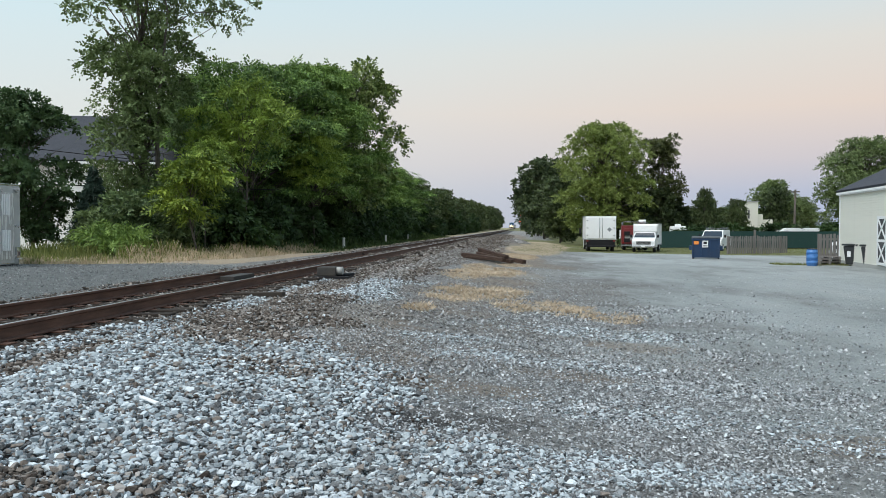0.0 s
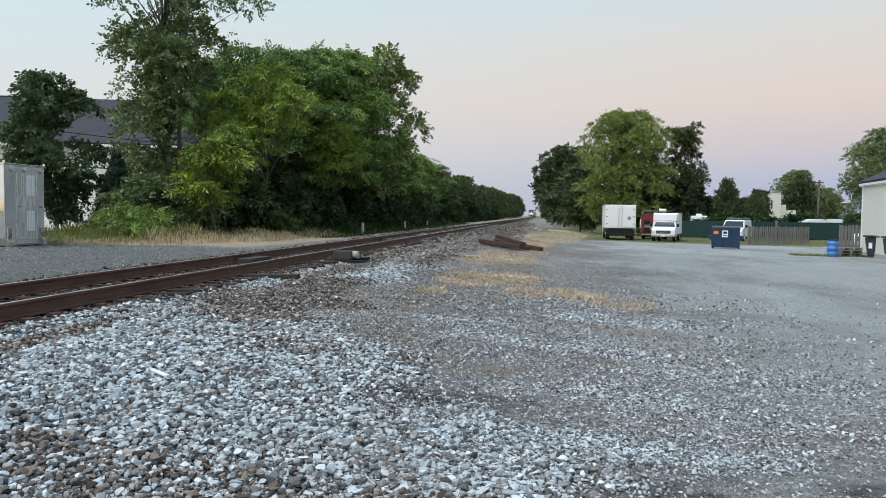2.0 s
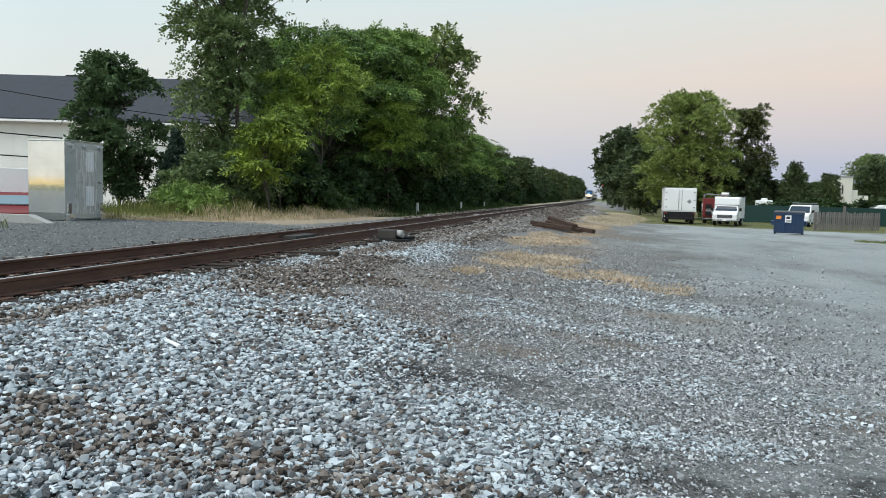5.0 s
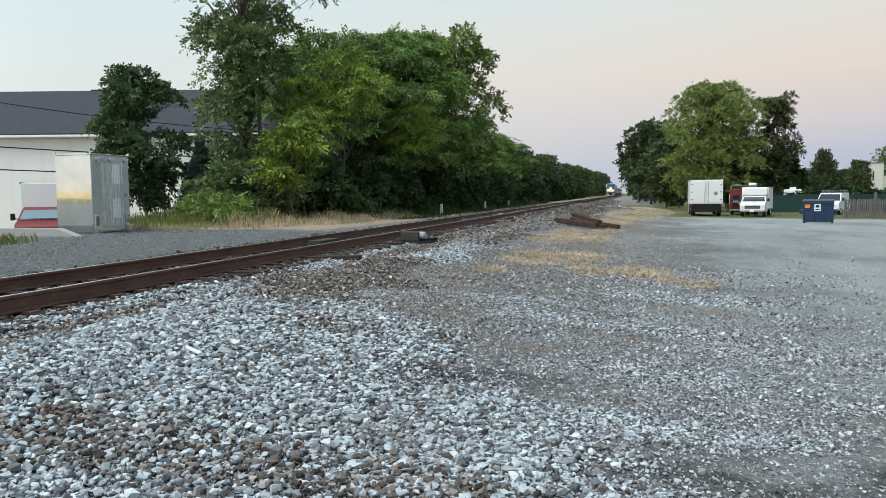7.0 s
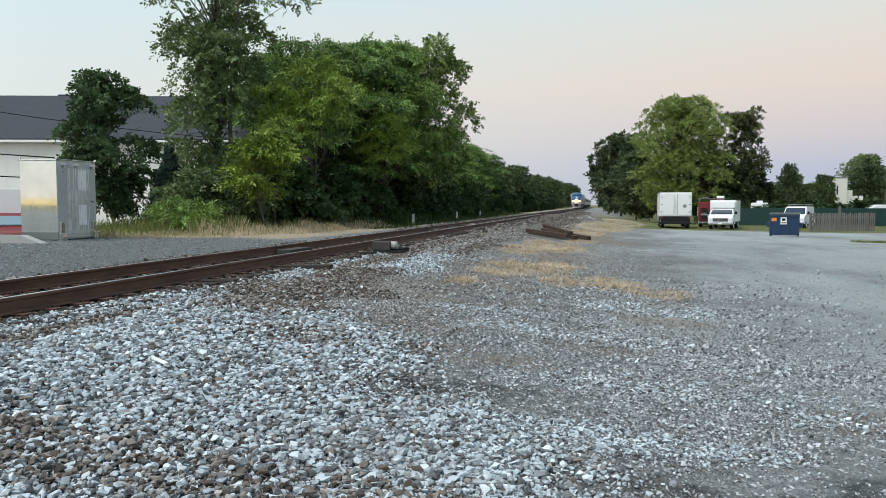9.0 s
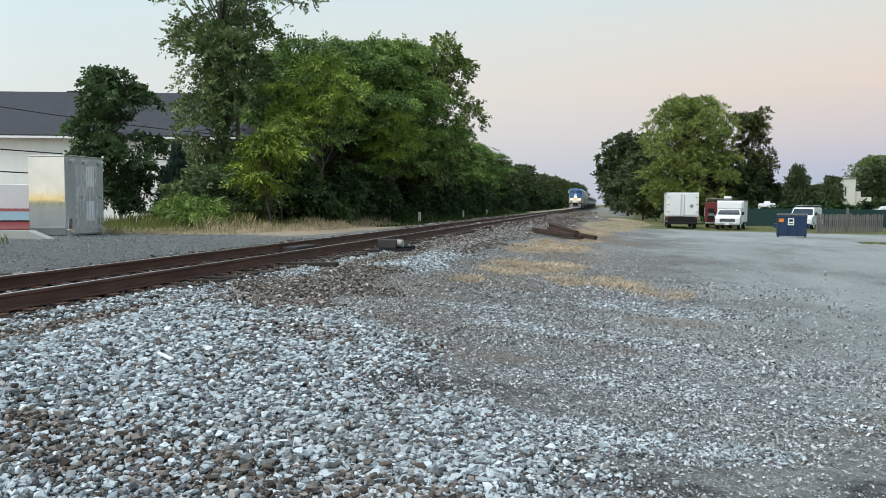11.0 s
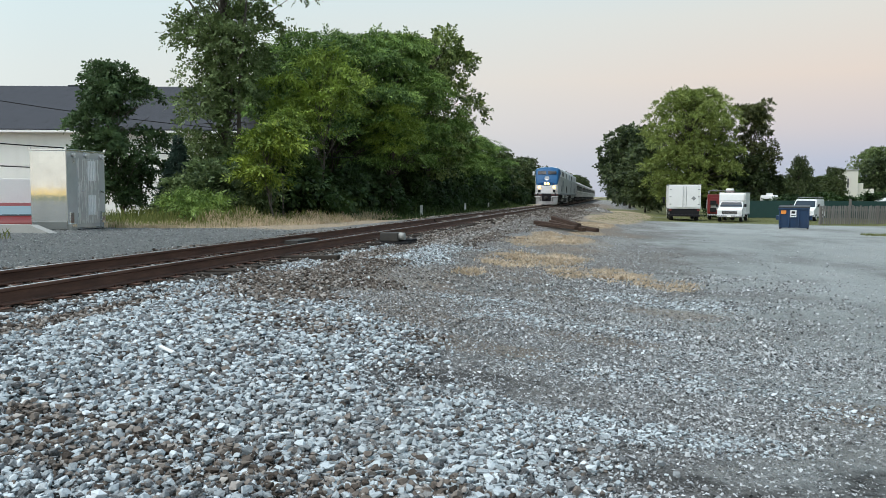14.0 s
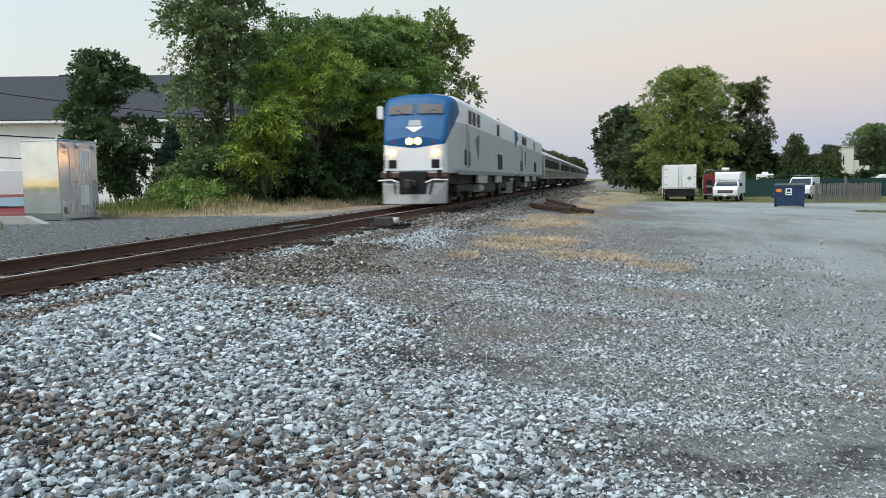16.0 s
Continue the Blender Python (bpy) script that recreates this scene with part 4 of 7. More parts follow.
def plant_trees():
    rs = random.Random(21)
    row = "trees along the track"
    grow("cottonwood_tree", at(-12.6, 36, 20), "tall green cottonwood with loose ragged crown behind the track", 18.5, 4.9, 1.6, 104, 8600, 6, 0.38, 0.17, 0.36, M["leaf_grey"], 3, "tall", 0.14, 0.1, row, stems=2, squash=0.7, open_below=0.72)
    walnut = grow("walnut_tree", at(-10.8, 46.5, 0), "broad green walnut tree with feathery drooping leaves", 11.8, 4.7, 2.6, 80, 1150, 11, 0.9, 0.24, 0.2, M["leaf"], 5, "round", 0.17, 0.3, row, squash=0.42, whorl=6, open_below=0.64)
    sumac = grow("ailanthus_tree", at(-9.4, 55.5, 0), "dense green ailanthus tree with long feathery leaves", 13.5, 4.8, 3.0, 84, 1200, 11, 0.95, 0.25, 0.2, M["leaf_deep"], 8, "round", 0.17, 0.3, row, squash=0.42, whorl=6, open_below=0.66)
    grow("catalpa_tree", at(-8.7, 64.5, 0), "broad-leaved green tree with an open brownish top", 15.0, 4.8, 2.6, 110, 7200, 6, 0.5, 0.27, 0.34, M["leaf_olive_deep"], 9, "fan", 0.18, 0.25, row, squash=0.6, open_below=0.78)
    copy_thing(sumac, at(-15.0, 50, 200, 1.0, 0.86))
    copy_thing(walnut, at(-15.2, 60, 140, 1.05, 1.0))
    copy_thing(sumac, at(-15.0, 72, 60, 1.0, 0.8))
    copy_thing(walnut, at(-10.2, 76, 250, 0.85, 0.78))
    copy_thing(sumac, at(-10.0, 86, 100, 0.85, 0.62))
    copy_thing(walnut, at(-10.2, 97, 20, 0.9, 0.74))
    grow("young_ailanthus_tree", at(-7.25, 29.0, 0), "young yellow-green ailanthus at the edge of the grass", 4.05, 1.3, 1.5, 26, 64, 13, 0.66, 0.2, 0.2, M["leaf_yellow"], 12, "round", 0.055, 0.42, squash=0.3, whorl=7)
    grow("branching_ailanthus_tree", at(-7.9, 37.0, 0), "yellowish green leafy boughs reaching over the brush", 8.7, 2.4, 4.2, 26, 130, 12, 0.85, 0.22, 0.2, M["leaf_bough"], 14, "round", 0.09, 0.35, squash=0.3, whorl=7)
    grow("young_oak_tree", at(-15.05, 30.6, 0), "small dark green oak with a short bare trunk", 7.4, 2.05, 0.8, 58, 5600, 5, 0.27, 0.15, 0.36, M["leaf_oak"], 17, "round", 0.1, 0.1, squash=0.75, low=-0.7, open_below=0.57, lean=(-0.5, 0))
    boughs = bpy.data.objects["branching_ailanthus_tree"]
    for x, y, rz, k, kz in ((-7.3, 47.5, 90, 0.9, 0.95), (-8.6, 33.4, 310, 0.6, 0.6)):
        copy_thing(boughs, at(x, y, rz, k, kz))
    # brush below the trees, its leaf colour darkened to stand for their shade
    brush = grow("brush", at(-8.8, 36, 0), "tangled green brush, coloured as in the shade under the trees", 3.0, 2.3, 0.2, 24, 1000, 6, 0.5, 0.27, 0.3, M["leaf_shaded"], 23, "round", 0.05, 0.25, "brush along the track", category="shrub")
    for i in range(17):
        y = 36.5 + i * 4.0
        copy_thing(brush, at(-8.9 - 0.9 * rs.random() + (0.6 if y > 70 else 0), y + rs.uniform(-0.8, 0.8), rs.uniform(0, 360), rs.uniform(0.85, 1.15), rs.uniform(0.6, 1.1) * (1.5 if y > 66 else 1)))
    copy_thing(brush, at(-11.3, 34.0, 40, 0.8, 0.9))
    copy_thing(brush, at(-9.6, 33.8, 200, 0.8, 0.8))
    shrub = grow("shrub", at(-10.6, 30.4, 0), "leafy green shrub behind the sumac", 2.5, 1.5, 0.15, 22, 1100, 5, 0.3, 0.16, 0.36, M["leaf_grey"], 37, "round", 0.04, 0.1, category="shrub")
    copy_thing(shrub, at(-9.2, 31.0, 120, 0.9, 0.95))
    for x, y, rz, k, kz in ((-11.7, 29.4, 220, 0.75, 0.7), (-11.0, 31.2, 80, 1.0, 1.0), (-9.9, 29.6, 300, 0.85, 0.8), (-12.6, 32.4, 10, 0.8, 0.75)):
        copy_thing(shrub, at(x, y, rz, k, kz))
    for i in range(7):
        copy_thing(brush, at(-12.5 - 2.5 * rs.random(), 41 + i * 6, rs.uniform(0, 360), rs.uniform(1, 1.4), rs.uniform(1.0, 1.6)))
    grow("sumac_bush", at(-9.6, 27.6, 0), "bright green sumac bush in tall grass", 1.15, 1.5, 0.2, 17, 60, 13, 0.72, 0.18, 0.17, M["leaf_light"], 31, "round", 0.03, 0.2, category="shrub", squash=0.4, whorl=7)
    # spruce
    sp = thing("spruce_tree", at(-12.65, 31.2), "small dark blue-green spruce in front of white siding", "tree")
    bm = bmesh.new()
    rod(bm, (0, 0, -0.2), (0, 0, 4.0), 0.07, 0.01, 7)
    part("trunk", bm, M["bark"], sp)
    r2 = np.random.RandomState(5)
    n = 4200
    t = 1 - np.sqrt(r2.rand(n))
    a = r2.rand(n) * 6.283
    tier = 0.75 + 0.25 * np.cos(t * 60)
    rad = (1 - t) ** 1.05 * 1.15 * tier * (0.35 + 0.65 * r2.rand(n))
    p = np.stack([rad * np.cos(a), rad * np.sin(a), 0.4 + t * 3.5], -1)
    d = unit(np.stack([np.cos(a), np.sin(a), -0.25 + 0.3 * r2.randn(n)], -1))
    arrays("crown", *sprays(p, d, r2, 5, 0.12 + 0.16 * (1 - t), 0.16, 0.14), M["needle"], sp)
    # right of the track
    east = "trees behind the lot"
    maple = grow("maple_tree", at(15.2, 91, 0), "large rounded light green maple behind the parked trucks", 14.2, 5.6, 0.8, 190, 21000, 5, 0.42, 0.17, 0.4, M["leaf_olive"], 41, "round", 0.28, 0.15, east, squash=0.62, low=-0.35)
    dark = grow("locust_tree", at(20.6, 95, 0), "dark bronze-green locust with an open uneven crown", 13.2, 3.6, 2.0, 34, 2600, 6, 0.5, 0.28, 0.3, M["leaf_bronze"], 43, "fan", 0.2, 0.2, east, lean=(1.8, 0), open_below=0.7)
    far = grow("roadside_tree", at(9.4, 128, 0), "dark green tree at the edge of the track", 13, 4.6, 0.6, 56, 1900, 5, 0.72, 0.44, 0.38, M["leaf_far"], 45, "round", 0.2, 0.2, "distant trees")
    copy_thing(dark, at(18.2, 91, 100, 0.72, 0.62))
    copy_thing(far, at(11.5, 112, 50, 0.85, 0.72))
    copy_thing(far, at(10.5, 98, 10, 0.5, 0.42))
    for x, y, s, z in ((10.5, 146, 1.0, 1.0), (9.2, 168, 1.0, 1.05), (10, 195, 1.0, 1.0), (10.5, 225, 1.0, 1.0), (11, 265, 1.1, 1.0), (12, 310, 1.2, 1.0), (12.5, 370, 1.3, 1.0), (8.6, 430, 0.8, 0.75), (8.8, 490, 0.9, 0.9), (8.4, 550, 1.0, 1.0),
                       (26.5, 92, 0.26, 0.5), (29.9, 92, 0.26, 0.33), (23.2, 97, 0.5, 0.5), (21.6, 93, 0.5, 0.52), (18.6, 92.5, 0.5, 0.46), (24.8, 96, 0.4, 0.36), (31.0, 95, 0.3, 0.42), (30.5, 110, 0.5, 0.46), (39.0, 106, 0.5, 0.56),
                       (27, 140, 0.9, 0.3), (36, 150, 1.0, 0.42), (47, 155, 1.1, 0.5), (58, 160, 1.3, 0.5), (20, 150, 1.0, 0.45), (25, 128, 0.7, 0.28), (33, 132, 0.8, 0.3), (40, 140, 0.9, 0.42), (64, 128, 1.1, 0.8), (70, 150, 1.4, 0.9), (84, 130, 1.3, 1.0), (30, 118, 0.5, 0.28), (19, 110, 0.8, 0.5)):
        copy_thing(far, at(x, y, rs.uniform(0, 360), s, z))
    ash = grow("ash_tree", at(49.8, 106, 0), "tall light green ash tree behind the shed", 13.6, 5.9, 1.5, 120, 9500, 6, 0.5, 0.22, 0.32, M["leaf_ash"], 47, "round", 0.25, 0.2, east, squash=0.7, low=-0.4)
    for x, y, rz, k, kz in ((42.0, 118, 70, 0.62, 0.66), (47.5, 124, 160, 0.5, 0.5), (60, 110, 250, 1.1, 1.12), (71, 116, 20, 1.1, 1.0), (80, 112, 100, 1.1, 1.1)):
        copy_thing(ash, at(x, y, rz, k, kz))
    for i in range(10):
        copy_thing(brush, at(19 + i * 4.2 + rs.uniform(-1, 1), 84 + rs.uniform(-2, 5), rs.uniform(0, 360), rs.uniform(0.9, 1.3), rs.uniform(0.55, 0.85)))
    # unseen trees added behind the camera to darken the cabinet's reflections, southwest left open
    for i in (0, 1, 2, 3, 6, 7, 8, 9, 10, 11, 12, 13, 14):
        a = math.radians(150 + i * 17)
        copy_thing(far, at(5 + 95 * math.cos(a) * (1.3 if i % 2 else 1), -10 + 75 * math.sin(a), rs.uniform(0, 360), 1.3, rs.uniform(0.35, 0.5)))
    y = 112
    while y < 560:
        s = 0.72 + y / 900
        copy_thing(far, at(-8.4 - 3.5 * rs.random() - (y - 112) * 0.004, y, rs.uniform(0, 360), s * rs.uniform(0.65, 1.0), s * rs.uniform(0.5, 0.82)))
        if y < 240:
            copy_thing(brush, at(-8.2 - rs.random(), y + 3, rs.uniform(0, 360), rs.uniform(0.9, 1.4), rs.uniform(0.8, 1.8)))
        y += 6 + y * 0.02


plant_trees()


def blades(name, label, mat, x, y, h, seed, lean=0.35, wide=0.012):
    rs = np.random.RandomState(seed)
    n = len(x)
    a = rs.rand(n) * 6.283
    dirv = np.stack([np.cos(a), np.sin(a)], -1) * (lean * h * rs.rand(n))[:, None]
    w = np.stack([-np.sin(a), np.cos(a)], -1) * wide
    z = ground_z(x, y) - 0.02
    V = np.zeros((n, 4, 3))
    V[:, 0] = np.stack([x - w[:, 0], y - w[:, 1], z], -1)
    V[:, 1] = np.stack([x + w[:, 0], y + w[:, 1], z], -1)
    V[:, 2] = np.stack([x + dirv[:, 0] * 0.5 + w[:, 0] * 0.8, y + dirv[:, 1] * 0.5 + w[:, 1] * 0.8, z + h * 0.65], -1)
    V[:, 3] = np.stack([x + dirv[:, 0], y + dirv[:, 1], z + h], -1)
    ob = arrays(name, V.reshape(-1, 3), np.arange(n * 4).reshape(-1, 4), mat)
    return tagged(ob, label, "grass", kind="stuff")


def plant_grass():
    rs = np.random.RandomState(77)
    # strip between pad and brush: straw in front, green behind
    n = 18000
    y = 20.5 + 26 * rs.rand(n) ** 1.4
    front = np.interp(y, [20, 22, 27, 35, 46], [-7.6, -5.6, -4.9, -5.2, -5.8])
    x = front - 3.2 * rs.rand(n) ** 1.1
    straw = rs.rand(n) < np.interp(front - x, [0, 1.8, 3.2], [0.98, 0.75, 0.3])
    h = (0.16 + 0.32 * rs.rand(n)) * np.interp(front - x, [0, 0.9, 3], [0.35, 0.85, 1.2]) * (0.25 + 1.3 * soft_noise(x, y, 0.9)) * np.interp(y, [20, 23, 27], [0.4, 0.55, 1])
    blades("tall_grass", "tall straw-coloured dry grass beside the gravel", M["straw"], x[straw], y[straw], h[straw], 1, 0.5, 0.011)
    blades("tall_grass", "tall green weeds in front of the brush", M["grass"], x[~straw], y[~straw], h[~straw] * 1.15, 2, 0.5, 0.013)
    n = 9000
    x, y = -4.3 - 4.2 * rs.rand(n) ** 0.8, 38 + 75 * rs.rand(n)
    # shade at the forest foot comes from the weeds' own dark colour
    blades("tall_grass", "green weeds along the foot of the trees, coloured as in shade", M["weeds"], x, y, (0.2 + 0.5 * rs.rand(n)) * np.interp(-x, [4.3, 6.2, 8], [0.2, 0.45, 1.6]), 8, 0.6, 0.03)
    n = 5000
    x, y = -9.5 - 7 * rs.rand(n), 21.5 + 10 * rs.rand(n)
    blades("tall_grass", "bright green tall weeds by the small tree", M["grass"], x, y, (0.25 + 0.5 * rs.rand(n)) * np.interp(y, [21, 24, 28], [0.35, 0.5, 1]), 3, 0.5, 0.014)
    n = 500
    x, y = -9.2 + 1.6 * rs.rand(n), 13.4 + 1.6 * rs.rand(n)
    blades("tall_grass", "weeds and dry grass by the concrete kerb", M["grass"], x, y, 0.08 + 0.22 * rs.rand(n), 4, 0.9, 0.008)
    # short straw on the lot
    n = 90000
    x, y = 2.8 + 6 * rs.rand(n), 11.5 + 36 * rs.rand(n) ** 1.3
    ok = rs.rand(n) < patches(x, y, STRAW) * step(soft_noise(x, y, 0.35), 0.25, 0.6)
    blades("dry_grass", "flattened pale dry grass on the gravel lot", M["straw"], x[ok], y[ok], 0.035 + 0.07 * rs.rand(ok.sum()), 5, 1.8, 0.014)
    n = 52000
    x, y = 5 + 32 * rs.rand(n), 46 + 42 * rs.rand(n)
    ok = rs.rand(n) < np.maximum(patches(x, y, GREEN), patches(x, y, STRAW))
    blades("lawn_grass", "short worn lawn under the parked trucks", M["grass"], x[ok], y[ok], 0.02 + 0.045 * rs.rand(ok.sum()), 6, 1.6, 0.02)
    n = 1500
    x, y = 18.5 + 9 * rs.rand(n), 40 + 1.4 * rs.rand(n)
    blades("lawn_grass", "short grass strip at the foot of the shed", M["grass"], x, y, 0.05 + 0.09 * rs.rand(n), 7, 0.8, 0.02)


plant_grass()

# ---- west of the track: cabinet, kerb, building, truck, posts, wires ----


def signal_cabinet():
    c = thing("signal_cabinet", pose(-9.22, 19.18, gz(-9.2, 19.2) + 0.0), "tall brushed aluminium signal equipment cabinet on dark gravel", "cabinet")
    w, l, h = 0.585, 0.875, 2.25
    boxpart("body", (-w, w, -l, l, 0.02, h), M["alu"], c, 0.012)
    # thin sheet added over the front to carry that side's light tone
    boxpart("front_tone_sheet", (w + 0.001, w + 0.006, -l + 0.02, l - 0.02, 0.07, h - 0.02), M["alu_front"], c)
    boxpart("roof_cap", (-w - 0.012, w + 0.012, -l - 0.012, l + 0.012, h, h + 0.05), M["alu"], c, 0.01)
    boxpart("plinth", (-w + 0.03, w - 0.03, -l + 0.03, l - 0.03, -0.12, 0.048), M["black"], c, 0.0)
    door = boxpart("door", (w, w + 0.03, -0.42, 0.56, 0.18, h - 0.2), M["alu_dull"], c, 0.008, "grey metal door with vents")
    for z in (0.42, 1.42):
        for i in range(5):
            boxpart("vent_slat", (w + 0.03, w + 0.045, 0.02 + i * 0.075, 0.07 + i * 0.075, z, z + 0.58), M["white"], door, 0.004)
    bm = bmesh.new()
    rod(bm, (w + 0.03, -0.30, 1.12), (w + 0.09, -0.30, 1.12), 0.018, seg=8)
    rod(bm, (w + 0.085, -0.36, 1.12), (w + 0.085, -0.18, 1.12), 0.014, seg=8)
    part("door_handle", bm, M["chrome"], door)
    for y in (-0.62, -0.05, 0.66):
        bm = bmesh.new()
        box(bm, w, w + 0.09, y - 0.09, y + 0.09, h - 0.13, h - 0.06, bevel=0.012)
        rod(bm, (w + 0.02, y, h - 0.15), (w + 0.11, y, h - 0.17), 0.03, seg=8)
        part("vent_hood", bm, M["alu_dull"], c)
    for x, y in ((w, -l), (-w, -l), (w, l), (-w, l)):
        bm = bmesh.new()
        box(bm, x - 0.035, x + 0.035, y - 0.012, y + 0.012, h + 0.05, h + 0.11, bevel=0.008)
        rod(bm, (x, y - 0.014, h + 0.085), (x, y + 0.014, h + 0.085), 0.014, seg=8)
        part("lifting_lug", bm, M["alu"], c)
    for y in (-l + 0.12, l - 0.2):
        bm = bmesh.new()
        box(bm, w, w + 0.07, y - 0.07, y + 0.09, -0.02, 0.52, bevel=0.01)
        box(bm, w, w + 0.14, y - 0.1, y + 0.12, -0.03, 0.2, bevel=0.01)
        part("anchor_bracket", bm, M["alu"], c)
    for i, (y, z) in enumerate(((0.62, 1.12), (0.74, 1.1), (0.62, 0.25), (-0.6, 1.95))):
        rodpart("latch", (w, y, z), (w + 0.05, y, z), 0.035, M["chrome"], c)


signal_cabinet()


def concrete_kerb():
    k = thing("concrete_kerb", pose(0, 0, 0), "weathered low concrete kerb wall with a sloped end", "wall")
    sheet("wall_face", [(-20, 17.0, -0.7), (-7.9, 17.0, -0.7), (-7.9, 17.0, -0.12), (-8.8, 17.0, 0.2), (-20, 17.0, 0.2)], -0.3, M["concrete"], k)


concrete_kerb()


def white_building():
    """Long building with lap siding; local x along its wall, local -y faces the track."""
    b = thing("white_building", pose(-26.2, 42.5, -1.35, 0, 0, 13), "long white sided building with a dark shingled roof", "building")
    L0, L1, eave, ridge, depth = -19.0, 15.0, 6.55, 9.75, 12.0
    boxpart("wall", (L0, L1, 0, depth, 0, eave), M["white_siding"], b)
    n = 36
    bm = bmesh.new()
    h = eave / n
    vs = [bm.verts.new(p) for p in ((L0, -0.005, 0), (L1, -0.005, 0), (L1, -0.005, h), (L0, -0.005, h), (L0, -0.03, 0), (L1, -0.03, 0), (L1, -0.012, h), (L0, -0.012, h))]
    for f in ((4, 5, 6, 7), (0, 1, 5, 4), (3, 2, 6, 7), (0, 4, 7, 3), (1, 5, 6, 2)):
        bm.faces.new([vs[i] for i in f])
    bmesh.ops.recalc_face_normals(bm, faces=bm.faces)
    board = part("siding_board", bm, M["white_siding"], b)
    for i in range(1, n):
        share("siding_board", board, b, pose(0, 0, i * h))
    ov = 0.5
    slope = (ridge - eave) / (depth / 2)
    sheet("roof", [(L0 - 0.4, -ov, eave - ov * slope), (L1 + 0.4, -ov, eave - ov * slope), (L1 + 0.4, depth / 2, ridge), (L0 - 0.4, depth / 2, ridge)], 0.14, M["shingle"], b)
    sheet("roof", [(L1 + 0.4, depth + ov, eave - ov * slope), (L0 - 0.4, depth + ov, eave - ov * slope), (L0 - 0.4, depth / 2, ridge), (L1 + 0.4, depth / 2, ridge)], 0.14, M["shingle"], b)
    for x in (L0, L1 - 0.2):
        sheet("gable", [(x, 0, eave), (x, depth, eave), (x, depth / 2, ridge - 0.1)], 0.2, M["white_siding"], b)
    boxpart("gutter", (L0 - 0.4, L1 + 0.4, -ov - 0.12, -ov + 0.02, eave - ov * slope - 0.1, eave - ov * slope + 0.04), M["white"], b, 0.02)
    boxpart("roof_vent", (-3, 2, depth / 2 - 0.15, depth / 2 + 0.15, ridge + 0.06, ridge + 0.2), M["shingle"], b, 0.03)


white_building()


def wheel(parent, x, y, z, r, w, mat_rim=None):
    bm = bmesh.new()
    rod(bm, (x - w / 2, y, z), (x + w / 2, y, z), r, seg=20)
    bmesh.ops.bevel(bm, geom=[e for e in bm.edges if len(e.link_faces) == 2 and abs(e.verts[0].co.x - e.verts[1].co.x) < 1e-4], offset=0.04, segments=2, affect="EDGES")
    t = part("wheel", bm, M["rubber"], parent)
    rodpart("rim", (x - w / 2 - 0.012, y, z), (x + w / 2 + 0.012, y, z), r * 0.55, mat_rim or M["white"], t, seg=14)
    return t


